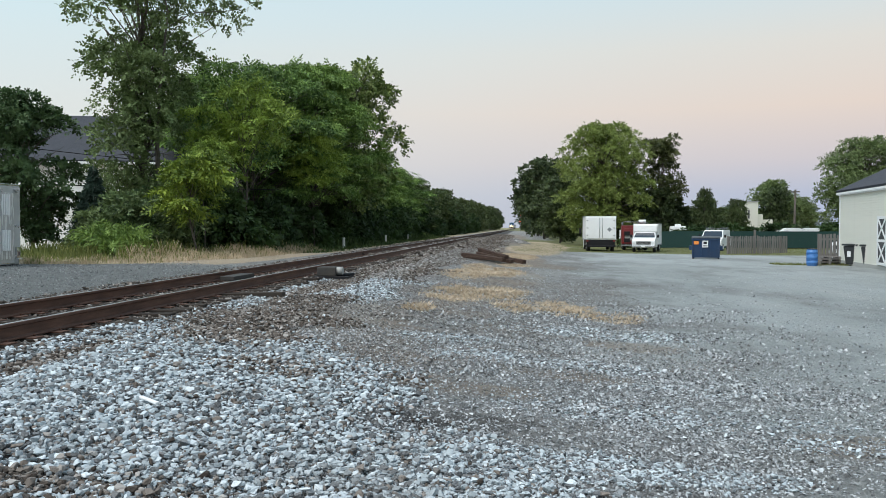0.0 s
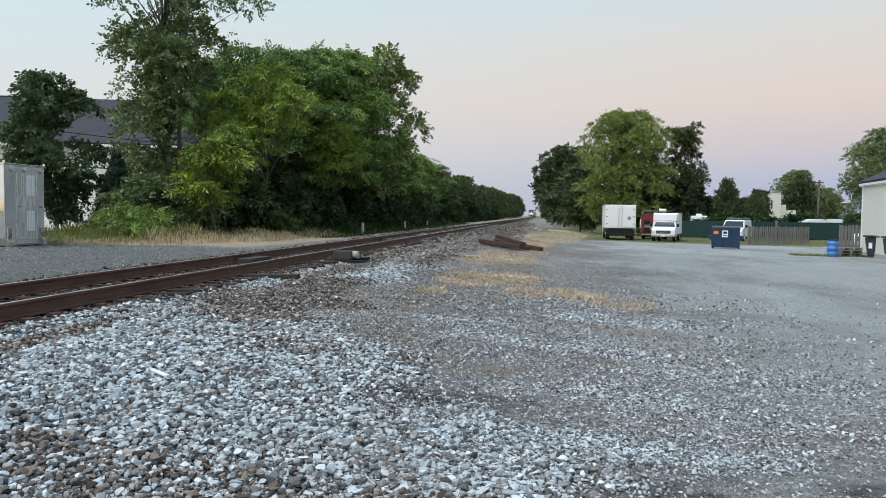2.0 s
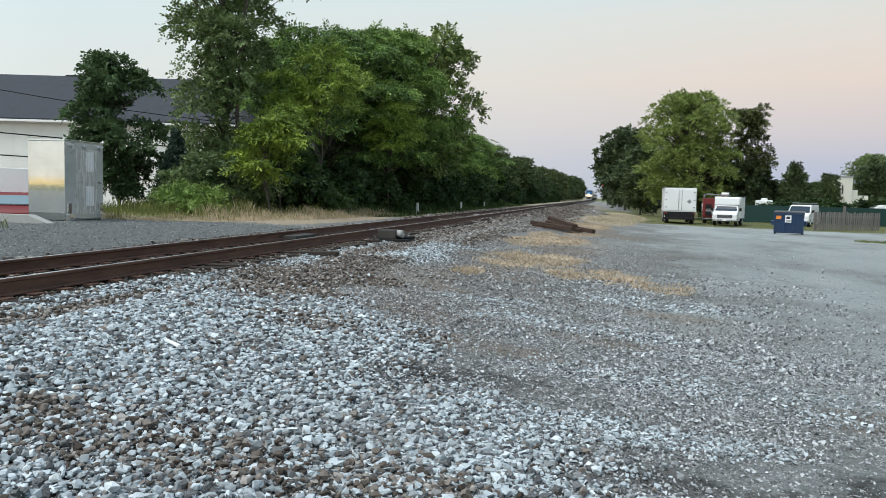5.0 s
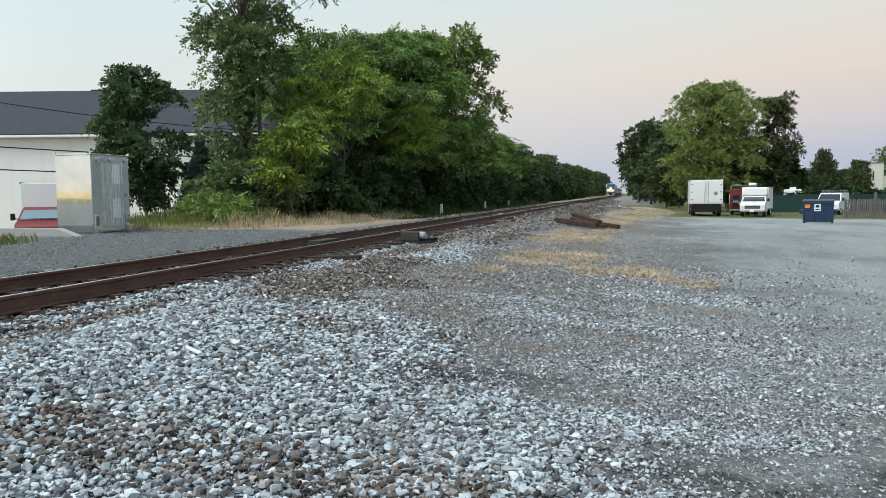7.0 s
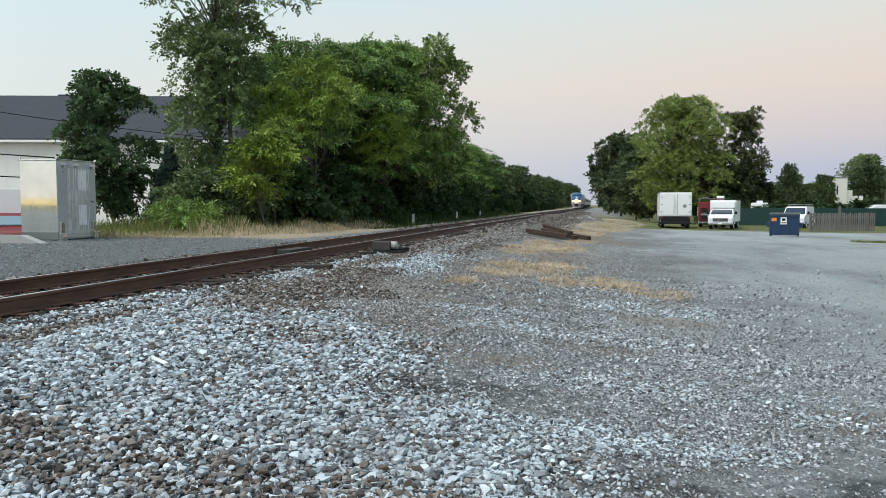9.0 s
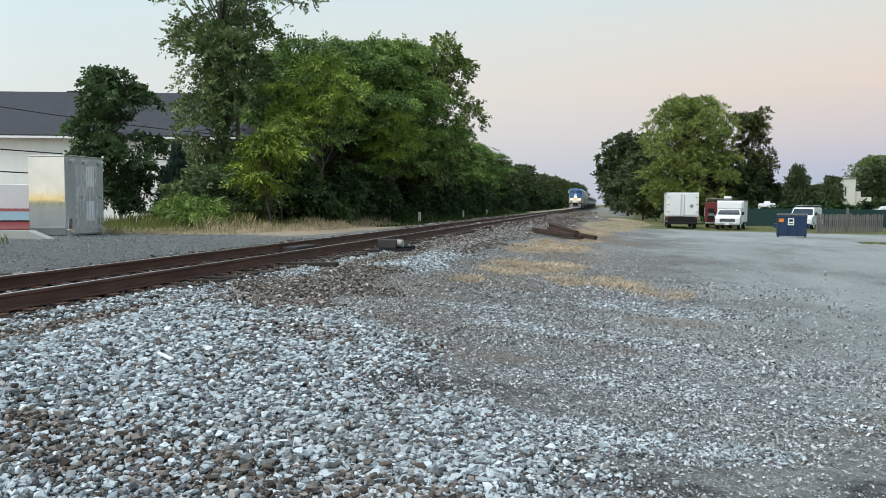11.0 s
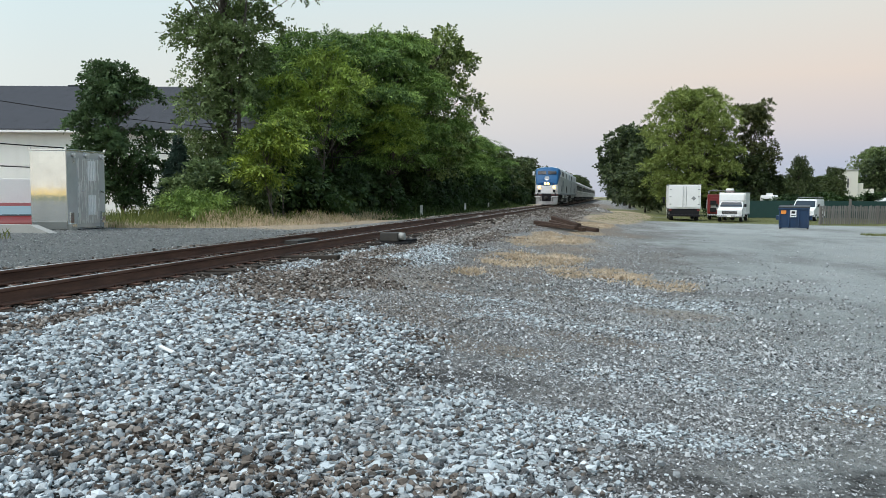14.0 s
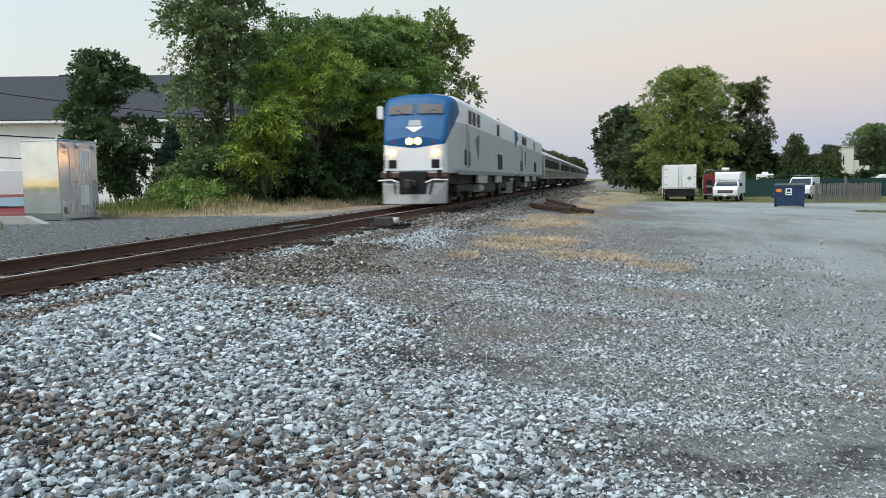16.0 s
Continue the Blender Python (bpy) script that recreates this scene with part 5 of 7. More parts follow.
def cab_front(parent, w, y, z0, paint, hood=0.75, roof=1.95, long=1.9, glass="glass"):
    """A van or pickup front facing local -y: bonnet, windscreen, grille, lamps, bumper."""
    bm = bmesh.new()
    hw = w / 2
    prof = [(y, z0 + 0.35), (y, z0 + 0.95), (y + 0.12, z0 + 1.08), (y + hood, z0 + 1.2), (y + hood + 0.62, z0 + roof - 0.08), (y + hood + 0.85, z0 + roof), (y + hood + long, z0 + roof), (y + hood + long, z0 + 0.35)]
    a = [bm.verts.new((-hw, p, q)) for p, q in prof]
    c = [bm.verts.new((hw, p, q)) for p, q in prof]
    n = len(prof)
    bm.faces.new(a)
    bm.faces.new(c[::-1])
    for i in range(n):
        bm.faces.new((a[i], c[i], c[(i + 1) % n], a[(i + 1) % n]))
    for v in bm.verts:
        if v.co.z > z0 + 1.25:
            v.co.x *= 0.88
    bmesh.ops.recalc_face_normals(bm, faces=bm.faces)
    bmesh.ops.bevel(bm, geom=bm.edges[:], offset=0.045, segments=2, profile=0.6, affect="EDGES")
    part("cab", bm, paint, parent)
    y1, z1, y2, z2 = y + hood + 0.03, z0 + 1.24, y + hood + 0.58, z0 + roof - 0.14
    sheet("windscreen", [(-hw * 0.9, y1, z1), (hw * 0.9, y1, z1), (hw * 0.8, y2, z2), (-hw * 0.8, y2, z2)], 0.03, M[glass], parent)
    for s in (-1, 1):
        pts = [(s * (hw - 0.005), y + hood + 0.25, z0 + 1.24), (s * (hw - 0.005), y + hood + 1.25, z0 + 1.24), (s * (hw * 0.89), y + hood + 1.2, z0 + roof - 0.16), (s * (hw * 0.89), y + hood + 0.72, z0 + roof - 0.16)]
        sheet("side_window", pts if s < 0 else pts[::-1], 0.02, M["glass"], parent)
        lamp = boxpart("headlight", (s * hw * 0.8 - 0.13, s * hw * 0.8 + 0.13, y - 0.03, y + 0.05, z0 + 0.68, z0 + 0.86), M["lens_clear"], parent, 0.02)
        boxpart("turn_lamp", (s * hw * 0.8 - 0.13, s * hw * 0.8 + 0.13, y - 0.025, y + 0.03, z0 + 0.58, z0 + 0.64), M["lens_clear"], parent, 0.01)
        bm = bmesh.new()
        box(bm, s * (hw + 0.16) - 0.09, s * (hw + 0.16) + 0.09, y + hood + 0.1, y + hood + 0.2, z0 + 1.22, z0 + 1.5, bevel=0.03)
        rod(bm, (s * hw * 0.95, y + hood + 0.2, z0 + 1.25), (s * (hw + 0.12), y + hood + 0.16, z0 + 1.32), 0.018, seg=6)
        part("wing_mirror", bm, M["black"], parent)
        boxpart("wiper", (s * 0.3 - 0.28, s * 0.3 + 0.28, y1 - 0.01, y1 + 0.0, z1 + 0.03, z1 + 0.05), M["black"], parent)
    g = boxpart("grille", (-hw * 0.62, hw * 0.62, y - 0.025, y + 0.04, z0 + 0.6, z0 + 0.88), M["black"], parent, 0.015)
    for i in range(4):
        boxpart("grille_bar", (-hw * 0.6, hw * 0.6, y - 0.04, y - 0.02, z0 + 0.63 + i * 0.065, z0 + 0.648 + i * 0.065), M["chrome"], g)
    boxpart("bumper", (-hw * 1.0, hw * 1.0, y - 0.16, y + 0.02, z0 + 0.32, z0 + 0.52), M["chrome"], parent, 0.04)
    boxpart("number_plate", (-0.16, 0.16, y - 0.178, y - 0.162, z0 + 0.35, z0 + 0.5), M["white_clean"], parent, 0.004, "white plate with a plain bar")


def cargo_box(parent, w, y0, y1, z0, z1, rib=True):
    boxpart("cargo_box", (-w / 2, w / 2, y0, y1, z0, z1), M["white"], parent, 0.03)
    for x in (-w / 2, w / 2):
        for z in (z0, z1):
            boxpart("corner_trim", (x - 0.035, x + 0.035, y0 - 0.012, y1 + 0.012, z - 0.04, z + 0.04), M["steel"], parent, 0.01)


def red_box_truck():
    z = gz(-17.7, 26.9)
    t = thing("box_truck", pose(-16.9, 26.1, z, 0, 0, 32), "red-cabbed white box truck parked behind the kerb", "truck")
    cab_front(t, 2.05, 0, 0.42, M["red"], 0.7, 1.75, 1.9, "sky_glass")
    cargo_box(t, 2.3, 2.6, 6.8, 0.85, 3.2)
    for i in range(5):
        boxpart("clearance_lamp", (-0.5 + i * 0.25 - 0.03, -0.5 + i * 0.25 + 0.03, 1.6, 1.67, 2.16, 2.2), M["white"], t, 0.01)
    for x in (-0.95, 0.95):
        for y in (0.75, 5.3):
            wheel(t, x, y, 0.5, 0.5, 0.28)


red_box_truck()


def marker_post(x, y):
    p = thing("marker_post", at(x, y), "short weathered pale wooden marker post beside the track", "post", "posts beside the track")
    bm = bmesh.new()
    box(bm, -0.075, 0.075, -0.075, 0.075, -0.3, 0.72, bevel=0.015)
    part("post", bm, M["post"], p)
    return p


mp = marker_post(-6.2, 51.2)
copy_thing(mp, at(-6.3, 68.5, 8))
copy_thing(mp, at(-6.7, 85.0, -5))


def wire(name, a, b, sag, r, parent=None):
    bm = bmesh.new()
    a, b = Vector(a), Vector(b)
    pts = [a.lerp(b, i / 14) - Vector((0, 0, sag * 4 * (i / 14) * (1 - i / 14))) for i in range(15)]
    for p, q in zip(pts, pts[1:]):
        rod(bm, p, q, r, seg=5, caps=False)
    ob = part(name, bm, M["black"], parent)
    return tagged(ob, "thin black overhead cable sagging between poles", "cable", "overhead cables")


wire("overhead_cable", (-26, 26.5, 6.2), (-8, 50, 5.0), 0.7, 0.022)
wire("overhead_cable", (-24, 24.5, 3.6), (-9, 46, 3.4), 0.35, 0.03)
wire("overhead_cable", (-24, 24.5, 2.55), (-9, 46, 2.7), 0.4, 0.03)

# ---- beside the track ----


def rail_lubricator():
    r = thing("rail_lubricator", pose(0.72, 18.95, gz(0.72, 18.95) + 0.06), "grey steel box and pipes bolted beside the rail", "railway equipment")
    boxpart("tank", (-0.3, 0.2, -0.25, 0.25, 0.02, 0.26), M["truck_frame"], r, 0.03)
    rodpart("cap", (0.2, -0.1, 0.16), (0.36, -0.1, 0.16), 0.1, M["concrete"], r, seg=14)
    for i in range(3):
        rodpart("pipe", (0.15, -0.1 + 0.15 * i, 0.05), (0.5, 0.1 + 0.25 * i, 0.04), 0.035, M["black"], r)
    boxpart("base_plate", (-0.35, 0.5, -0.35, 0.6, -0.06, 0.02), M["black"], r, 0.008)
    q = thing("crossing_plate", pose(-0.75, 16.9, -0.19), "grey steel plates lying between the rails", "railway equipment")
    boxpart("plate", (-0.66, -0.3, -0.2, 1.2, 0, 0.1), M["truck_frame"], q, 0.01)


rail_lubricator()


def old_timbers():
    """Old ties thrown together on the slope of the ballast."""
    bm = bmesh.new()
    box(bm, -0.11, 0.11, -1.3, 1.3, 0, 0.17, bevel=0.02)
    first = None
    # near ends on the ground, far ends resting up the bank and on one another
    for x, y, dz, rx, rz in ((4.95, 34.8, 0.1, 5, 44), (4.5, 34.4, 0.12, 6, 38), (4.0, 34.05, 0.1, 4, 48), (4.42, 34.65, 0.29, 6, 30), (4.05, 34.9, 0.02, 2, 50)):
        p = thing("old_timber", pose(x, y, gz(x, y) + dz + 0.02, rx, 0, rz), "red-brown weathered old tie on a loose pile", "timber", "pile of old ties")
        first = first or part("beam", bm, M["old_tie"], p)
        if first.parent is not p:
            share("beam", first, p)


old_timbers()


def stone_heap():
    rs = np.random.RandomState(9)
    n = 2600
    a, r = rs.rand(n) * 6.283, np.sqrt(rs.rand(n))
    x, y = 5.2 + 1.5 * r * np.cos(a), 80 + 1.5 * r * np.sin(a)
    ob = scatter("stone_heap", "small heap of pale crushed stone by the track", M["stone_mixed"], x, y, 0.05 * np.exp(0.3 * rs.randn(n)), 4, 8, 0.3, 0.5)
    me = ob.data
    co = np.zeros(len(me.vertices) * 3)
    me.vertices.foreach_get("co", co)
    co = co.reshape(-1, 3)
    co[:, 2] += 0.5 * np.clip(1 - np.hypot(co[:, 0] - 5.2, co[:, 1] - 80) / 1.55, 0, 1)
    me.vertices.foreach_set("co", co.ravel())
    me.update()


stone_heap()


def small_litter():
    s = thing("white_stick", pose(2.88, 4.26, gz(2.88, 4.26) + 0.075, 0, 6, -30), "short white painted stick lying on the ballast", "stick")
    boxpart("stick", (-0.11, 0.11, -0.016, 0.016, -0.01, 0.01), M["white_clean"], s, 0.006)


small_litter()

# ---- the lot: trucks, skip, fences, shed ----


def white_box_truck():
    t = thing("box_truck", pose(12.0, 62.7, gz(12.0, 62.7), 0, 0, -2), "white box truck parked with its rear doors to the lot", "truck")
    w = 2.4
    cargo_box(t, w, 0, 5.6, 0.95, 2.8)
    for s in (-1, 1):
        d = boxpart("rear_door", (min(0.02 * s, s * 1.1), max(0.02 * s, s * 1.1), -0.035, 0.0, 1.05, 2.69), M["white_clean"], t, 0.012)
        for z in (1.3, 1.87, 2.45):
            boxpart("hinge", (s * 1.05 - 0.07, s * 1.05 + 0.07, -0.06, -0.035, z - 0.03, z + 0.03), M["steel"], d)
        rodpart("lock_bar", (s * 0.12, -0.055, 1.1), (s * 0.12, -0.055, 2.66), 0.016, M["steel"], d)
        boxpart("tail_lamp", (s * 1.05 - 0.09, s * 1.05 + 0.09, -0.03, 0.02, 0.78, 0.9), M["red"], t, 0.015)
        for y in (0.9, 5.9):
            wheel(t, s * 0.95, y, 0.42, 0.42, 0.3)
    sheet("placard", [(0.5, -0.04, 1.75), (0.68, -0.04, 1.57), (0.86, -0.04, 1.75), (0.68, -0.04, 1.93)], -0.006, M["steel"], t, "grey diamond placard")
    boxpart("undercarriage", (-1.1, 1.1, 0.05, 5.4, 0.45, 0.92), M["black"], t, 0.02)
    boxpart("rear_bumper", (-1.15, 1.15, -0.12, 0.04, 0.35, 0.5), M["black"], t, 0.02)
    bm = bmesh.new()
    box(bm, -1.1, 1.1, 5.65, 7.4, 0.5, 2.3, bevel=0.12)
    part("cab", bm, M["white"], t)
    for s in (-1, 1):
        bm = bmesh.new()
        box(bm, s * 1.35 - 0.1, s * 1.35 + 0.1, 6.9, 6.98, 1.35, 1.85, bevel=0.03)
        rod(bm, (s * 1.05, 6.95, 1.75), (s * 1.3, 6.95, 1.7), 0.02, seg=6)
        part("wing_mirror", bm, M["black"], t)


white_box_truck()


def cutaway_van():
    t = thing("box_van", pose(15.3, 62.5, gz(15.3, 62.5), 0, 0, -14) @ Matrix.Diagonal((0.92, 0.95, 0.87, 1)), "white cutaway box van facing the lot", "van")
    cab_front(t, 1.95, 0, 0.1, M["white_clean"], 0.85, 1.75, 1.7)
    cargo_box(t, 2.15, 2.0, 5.6, 0.65, 2.58)
    boxpart("cab_over_fairing", (-1.0, 1.0, 1.5, 2.05, 1.85, 2.5), M["white"], t, 0.08)
    for s in (-1, 1):
        for y in (0.8, 4.6):
            wheel(t, s * 0.85, y, 0.36, 0.36, 0.26)


cutaway_van()


def red_service_truck():
    t = thing("service_truck", pose(15.75, 70.4, gz(15.7, 70), 0, 0, -6) @ Matrix.Diagonal((1, 1, 0.88, 1)), "old red utility truck with a ladder rack parked in grass", "truck")
    w = 2.3
    boxpart("body", (-w / 2, w / 2, 0, 5.5, 0.6, 2.5), M["red"], t, 0.06)
    boxpart("locker_door", (-1.0, -0.05, -0.03, 0.0, 0.75, 2.2), M["red"], t, 0.02)
    boxpart("locker_door", (0.05, 1.0, -0.03, 0.0, 0.75, 2.2), M["red"], t, 0.02)
    boxpart("panel", (-0.9, 0.5, -0.05, -0.03, 1.0, 1.5), M["concrete"], t, 0.01)
    for y in (0.1, 2.0, 4.0, 5.4):
        rodpart("rack_post", (-1.05, y, 2.5), (-1.05, y, 2.8), 0.03, M["steel"], t)
    for x in (-1.05, -0.4, 0.4, 1.05):
        rodpart("rack_rail", (x, -0.1, 2.82), (x, 5.6, 2.82), 0.03, M["steel"], t)
    for y in (0.4, 1.2, 2.8, 3.6):
        rodpart("rack_bar", (-1.05, y, 2.86), (1.05, y, 2.86), 0.025, M["steel"], t)
    for x in (-0.8, -0.45):
        rodpart("ladder_rail", (x, -0.5, 2.93), (x, 4.2, 2.93), 0.03, M["chrome"], t)
    for i in range(9):
        rodpart("ladder_rung", (-0.8, -0.3 + 0.5 * i, 2.93), (-0.45, -0.3 + 0.5 * i, 2.93), 0.018, M["chrome"], t)
    for x, z in ((-0.95, 0.8), (-0.95, 1.5), (0.3, 1.6)):
        boxpart("locker", (x, x + 0.5, -0.16, -0.04, z, z + 0.4), M["black"], t, 0.02)
    boxpart("rear_bumper", (-1.1, 1.1, -0.3, -0.05, 0.42, 0.56), M["chrome"], t, 0.02)
    for s in (-1, 1):
        rodpart("tail_lamp", (s * 1.0, -0.1, 0.75), (s * 1.0, -0.03, 0.75), 0.07, M["lamp_red_off"], t)
    rodpart("tank", (0.7, 2.0, 2.72), (0.7, 2.0, 3.1), 0.32, M["white"], t, seg=16)
    for s in (-1, 1):
        for y in (0.9, 4.6):
            wheel(t, s * 0.95, y, 0.42, 0.42, 0.3)


red_service_truck()


def dumpster():
    t = thing("dumpster", pose(17.22, 49.65, gz(17.2, 49.6), 0, 0, -14), "dark blue steel dumpster with stickers on the gravel lot", "dumpster")
    bm = bmesh.new()
    w, d, h = 0.82, 0.7, 1.2
    lo = [bm.verts.new(p) for p in ((-w, -d + 0.12, 0.08), (w, -d + 0.12, 0.08), (w, d, 0.08), (-w, d, 0.08))]
    hi = [bm.verts.new(p) for p in ((-w, -d, h + 0.06), (w, -d, h + 0.06), (w, d, h + 0.14), (-w, d, h + 0.14))]
    bm.faces.new(lo[::-1])
    bm.faces.new(hi)
    for i in range(4):
        bm.faces.new((lo[i], lo[(i + 1) % 4], hi[(i + 1) % 4], hi[i]))
    bmesh.ops.bevel(bm, geom=bm.edges[:], offset=0.02, segments=2, affect="EDGES")
    part("body", bm, M["blue_bin"], t)
    for x in (-0.78, -0.26, 0.26, 0.78):
        boxpart("rib", (x - 0.035, x + 0.035, -d - 0.0, -d + 0.16, 0.15, h + 0.04), M["blue_bin"], t, 0.008)
    boxpart("rim", (-w - 0.04, w + 0.04, -d - 0.05, -d + 0.03, h - 0.02, h + 0.07), M["blue_bin"], t, 0.01)
    sheet("lid", [(-w - 0.03, -d - 0.06, h + 0.075), (w + 0.03, -d - 0.06, h + 0.075), (w + 0.03, d + 0.02, h + 0.16), (-w - 0.03, d + 0.02, h + 0.16)], 0.05, M["black_plastic"], t)
    for s in (-1, 1):
        boxpart("fork_sleeve", (s * (w + 0.09) - 0.08, s * (w + 0.09) + 0.08, -0.5, 0.5, 0.55, 0.8), M["blue_bin"], t, 0.015)
    boxpart("warning_sticker", (-0.7, -0.42, -d - 0.012, -d + 0.05, 0.9, 1.11), M["orange"], t, 0.002, "orange sticker")
    p = boxpart("label_sticker", (-0.2, 0.14, -d - 0.012, -d + 0.05, 0.72, 1.14), M["white_clean"], t, 0.002, "white sticker with dark bars")
    boxpart("label_bar", (-0.13, 0.07, -d - 0.016, -d - 0.012, 0.93, 1.07), M["black"], p)
    boxpart("label_bar", (-0.15, 0.1, -d - 0.016, -d - 0.012, 0.78, 0.84), M["black"], p)
    for x in (-0.75, 0.75):
        rodpart("caster", (x - 0.04, -0.45, 0.07), (x + 0.04, -0.45, 0.07), 0.075, M["rubber"], t)
        rodpart("caster", (x - 0.04, 0.6, 0.07), (x + 0.04, 0.6, 0.07), 0.075, M["rubber"], t)


dumpster()


def picket_fence(name, a, b, h, pitch, label, mat, seed, width=0.12, post=True):
    rs = random.Random(seed)
    a, b = Vector(a), Vector(b)
    L, ang = (b - a).length, math.degrees(math.atan2(b.y - a.y, b.x - a.x))
    f = thing(name, pose(a.x, a.y, gz(a.x, a.y), 0, 0, ang), label, "fence")
    bm = bmesh.new()
    box(bm, -width / 2, width / 2, -0.012, 0.012, 0.0, h, bevel=0.006)
    pk = part("picket", bm, mat, f)
    pk.matrix_basis = pose(0.05, 0, 0.03)
    x = 0.05 + pitch
    while x < L:
        share("picket", pk, f, pose(x, rs.uniform(-0.008, 0.008), 0.03 + rs.gauss(0, 0.025), 0, rs.gauss(0, 0.9), 0))
        x += pitch
    for z in (0.3, h - 0.3):
        boxpart("rail", (0, L, 0.02, 0.07, z, z + 0.09), mat, f, 0.006)
    x = 0.0
    while post and x <= L + 0.1:
        boxpart("post", (x - 0.05, x + 0.05, 0.07, 0.17, -0.2, h + 0.05), mat, f, 0.01)
        x += 2.4
    return f


picket_fence("picket_fence", (21.05, 59.4), (25.93, 61.6), 1.3, 0.17, "weathered grey wooden picket fence around the yard", M["board"], 2)
boxpart("fence_post", (23.38, 23.53, 61.2, 61.35, gz(23.4, 61), gz(23.4, 61) + 1.8), M["board"], None, 0.01)
tagged(bpy.data.objects["fence_post"], "tall weathered timber post behind the picket fence", "post")
picket_fence("board_fence", (22.6, 45.6), (24.6, 45.8), 1.5, 0.2, "short grey board fence beside the shed", M["board"], 3, 0.15)


def screen_fence():
    f = thing("screen_fence", pose(0, 0, 0), "long chain fence with dark green privacy cloth", "fence")
    pts = [(17.5, 78), (26, 77.5), (34, 79), (44, 80), (56, 82)]
    for (x0, y0), (x1, y1) in zip(pts, pts[1:]):
        n = max(2, int(math.hypot(x1 - x0, y1 - y0) / 2.6))
        for i in range(n):
            xa, ya, xb, yb = x0 + (x1 - x0) * i / n, y0 + (y1 - y0) * i / n, x0 + (x1 - x0) * (i + 1) / n, y0 + (y1 - y0) * (i + 1) / n
            z = gz(xa, ya)
            sheet("cloth_panel", [(xa, ya, z + 0.08), (xb, yb, z + 0.08), (xb, yb, z + 1.68), (xa, ya, z + 1.68)], 0.02, M["green_cloth"], f)
            rodpart("post", (xa, ya + 0.05, z - 0.2), (xa, ya + 0.05, z + 1.75), 0.035, M["steel"], f)


screen_fence()


def shed():
    """Cream shed: its long west wall faces the track."""
    s = thing("shed", pose(22.4, 42.2, -0.88, 0, 0, -6.5), "cream vinyl-sided shed with a grey roof and white-trimmed barn door", "building")
    L, W, h, ridge = 16.0, 9.0, 3.78, 5.95
    boxpart("wall", (0.02, W, -L, 0, 0.25, h), M["cream"], s)
    boxpart("foundation", (-0.03, W + 0.03, -L - 0.03, 0.03, -0.2, 0.25), M["concrete"], s, 0.01)
    n = 31
    dz = (h - 0.25) / n
    bm = bmesh.new()
    vs = [bm.verts.new(p) for p in ((0.02, -L, 0), (0.02, 0, 0), (0.02, 0, dz), (0.02, -L, dz), (-0.022, -L, 0), (-0.022, 0, 0), (0.004, 0, dz), (0.004, -L, dz))]
    for q in ((4, 5, 6, 7), (0, 1, 5, 4), (3, 2, 6, 7), (0, 4, 7, 3), (1, 5, 6, 2)):
        bm.faces.new([vs[i] for i in q])
    bmesh.ops.recalc_face_normals(bm, faces=bm.faces)
    board = part("siding_board", bm, M["cream"], s)
    board.matrix_basis = pose(0, 0, 0.25)
    for i in range(1, n):
        share("siding_board", board, s, pose(0, 0, 0.25 + i * dz))
    boxpart("corner_trim", (-0.04, 0.1, -0.1, 0.03, 0.25, h), M["white_clean"], s, 0.006)
    ov = 0.14
    k = (ridge - h) / (W / 2)
    sheet("roof", [(-ov, -L - ov, h - ov * k + 0.05), (-ov, ov, h - ov * k + 0.05), (W / 2, ov, ridge + 0.05), (W / 2, -L - ov, ridge + 0.05)], -0.12, M["shingle"], s)
    sheet("roof", [(W + ov, ov, h - ov * k + 0.05), (W + ov, -L - ov, h - ov * k + 0.05), (W / 2, -L - ov, ridge + 0.05), (W / 2, ov, ridge + 0.05)], -0.12, M["shingle"], s)
    for y in (-L, -0.1):
        sheet("gable", [(0.02, y, h), (W, y, h), (W / 2, y, ridge - 0.08)], 0.1 if y < -1 else -0.1, M["cream"], s)
    boxpart("fascia", (-ov - 0.03, -ov + 0.02, -L - ov, ov, h - ov * k - 0.06, h - ov * k + 0.05), M["white_clean"], s, 0.006)
    boxpart("soffit", (-ov, 0.0, -L, 0.0, h - ov * k - 0.1, h - ov * k - 0.07), M["white_clean"], s)
    y0, y1, z0, z1 = -8.8, -6.35, 0.28, 2.45
    d = boxpart("barn_door", (-0.075, -0.025, y0, y1, z0, z1), M["black_plastic"], s, 0.004, "dark barn door with white cross bracing")
    for y in (y0, (y0 + y1) / 2 - 0.06, y1 - 0.12):
        boxpart("door_trim", (-0.1, -0.076, y, y + 0.12, z0, z1), M["white_clean"], d, 0.004)
    for z in (z0, (z0 + z1) / 2 - 0.06, z1 - 0.12):
        boxpart("door_trim", (-0.098, -0.076, y0, y1, z, z + 0.12), M["white_clean"], d, 0.004)
    for ya, yb in ((y0, (y0 + y1) / 2), ((y0 + y1) / 2, y1)):
        for za, zb in ((z0, (z0 + z1) / 2), ((z0 + z1) / 2, z1)):
            for p, q in (((ya, za), (yb, zb)), ((ya, zb), (yb, za))):
                bm = bmesh.new()
                L2 = math.hypot(q[0] - p[0], q[1] - p[1])
                box(bm, -0.096, -0.078, -L2 / 2, L2 / 2, -0.05, 0.05)
                o = part("brace", bm, M["white_clean"], d)
                o.matrix_basis = Matrix.Translation((0, (p[0] + q[0]) / 2, (p[1] + q[1]) / 2)) @ Matrix.Rotation(math.atan2(q[1] - p[1], q[0] - p[0]), 4, "X")


shed()


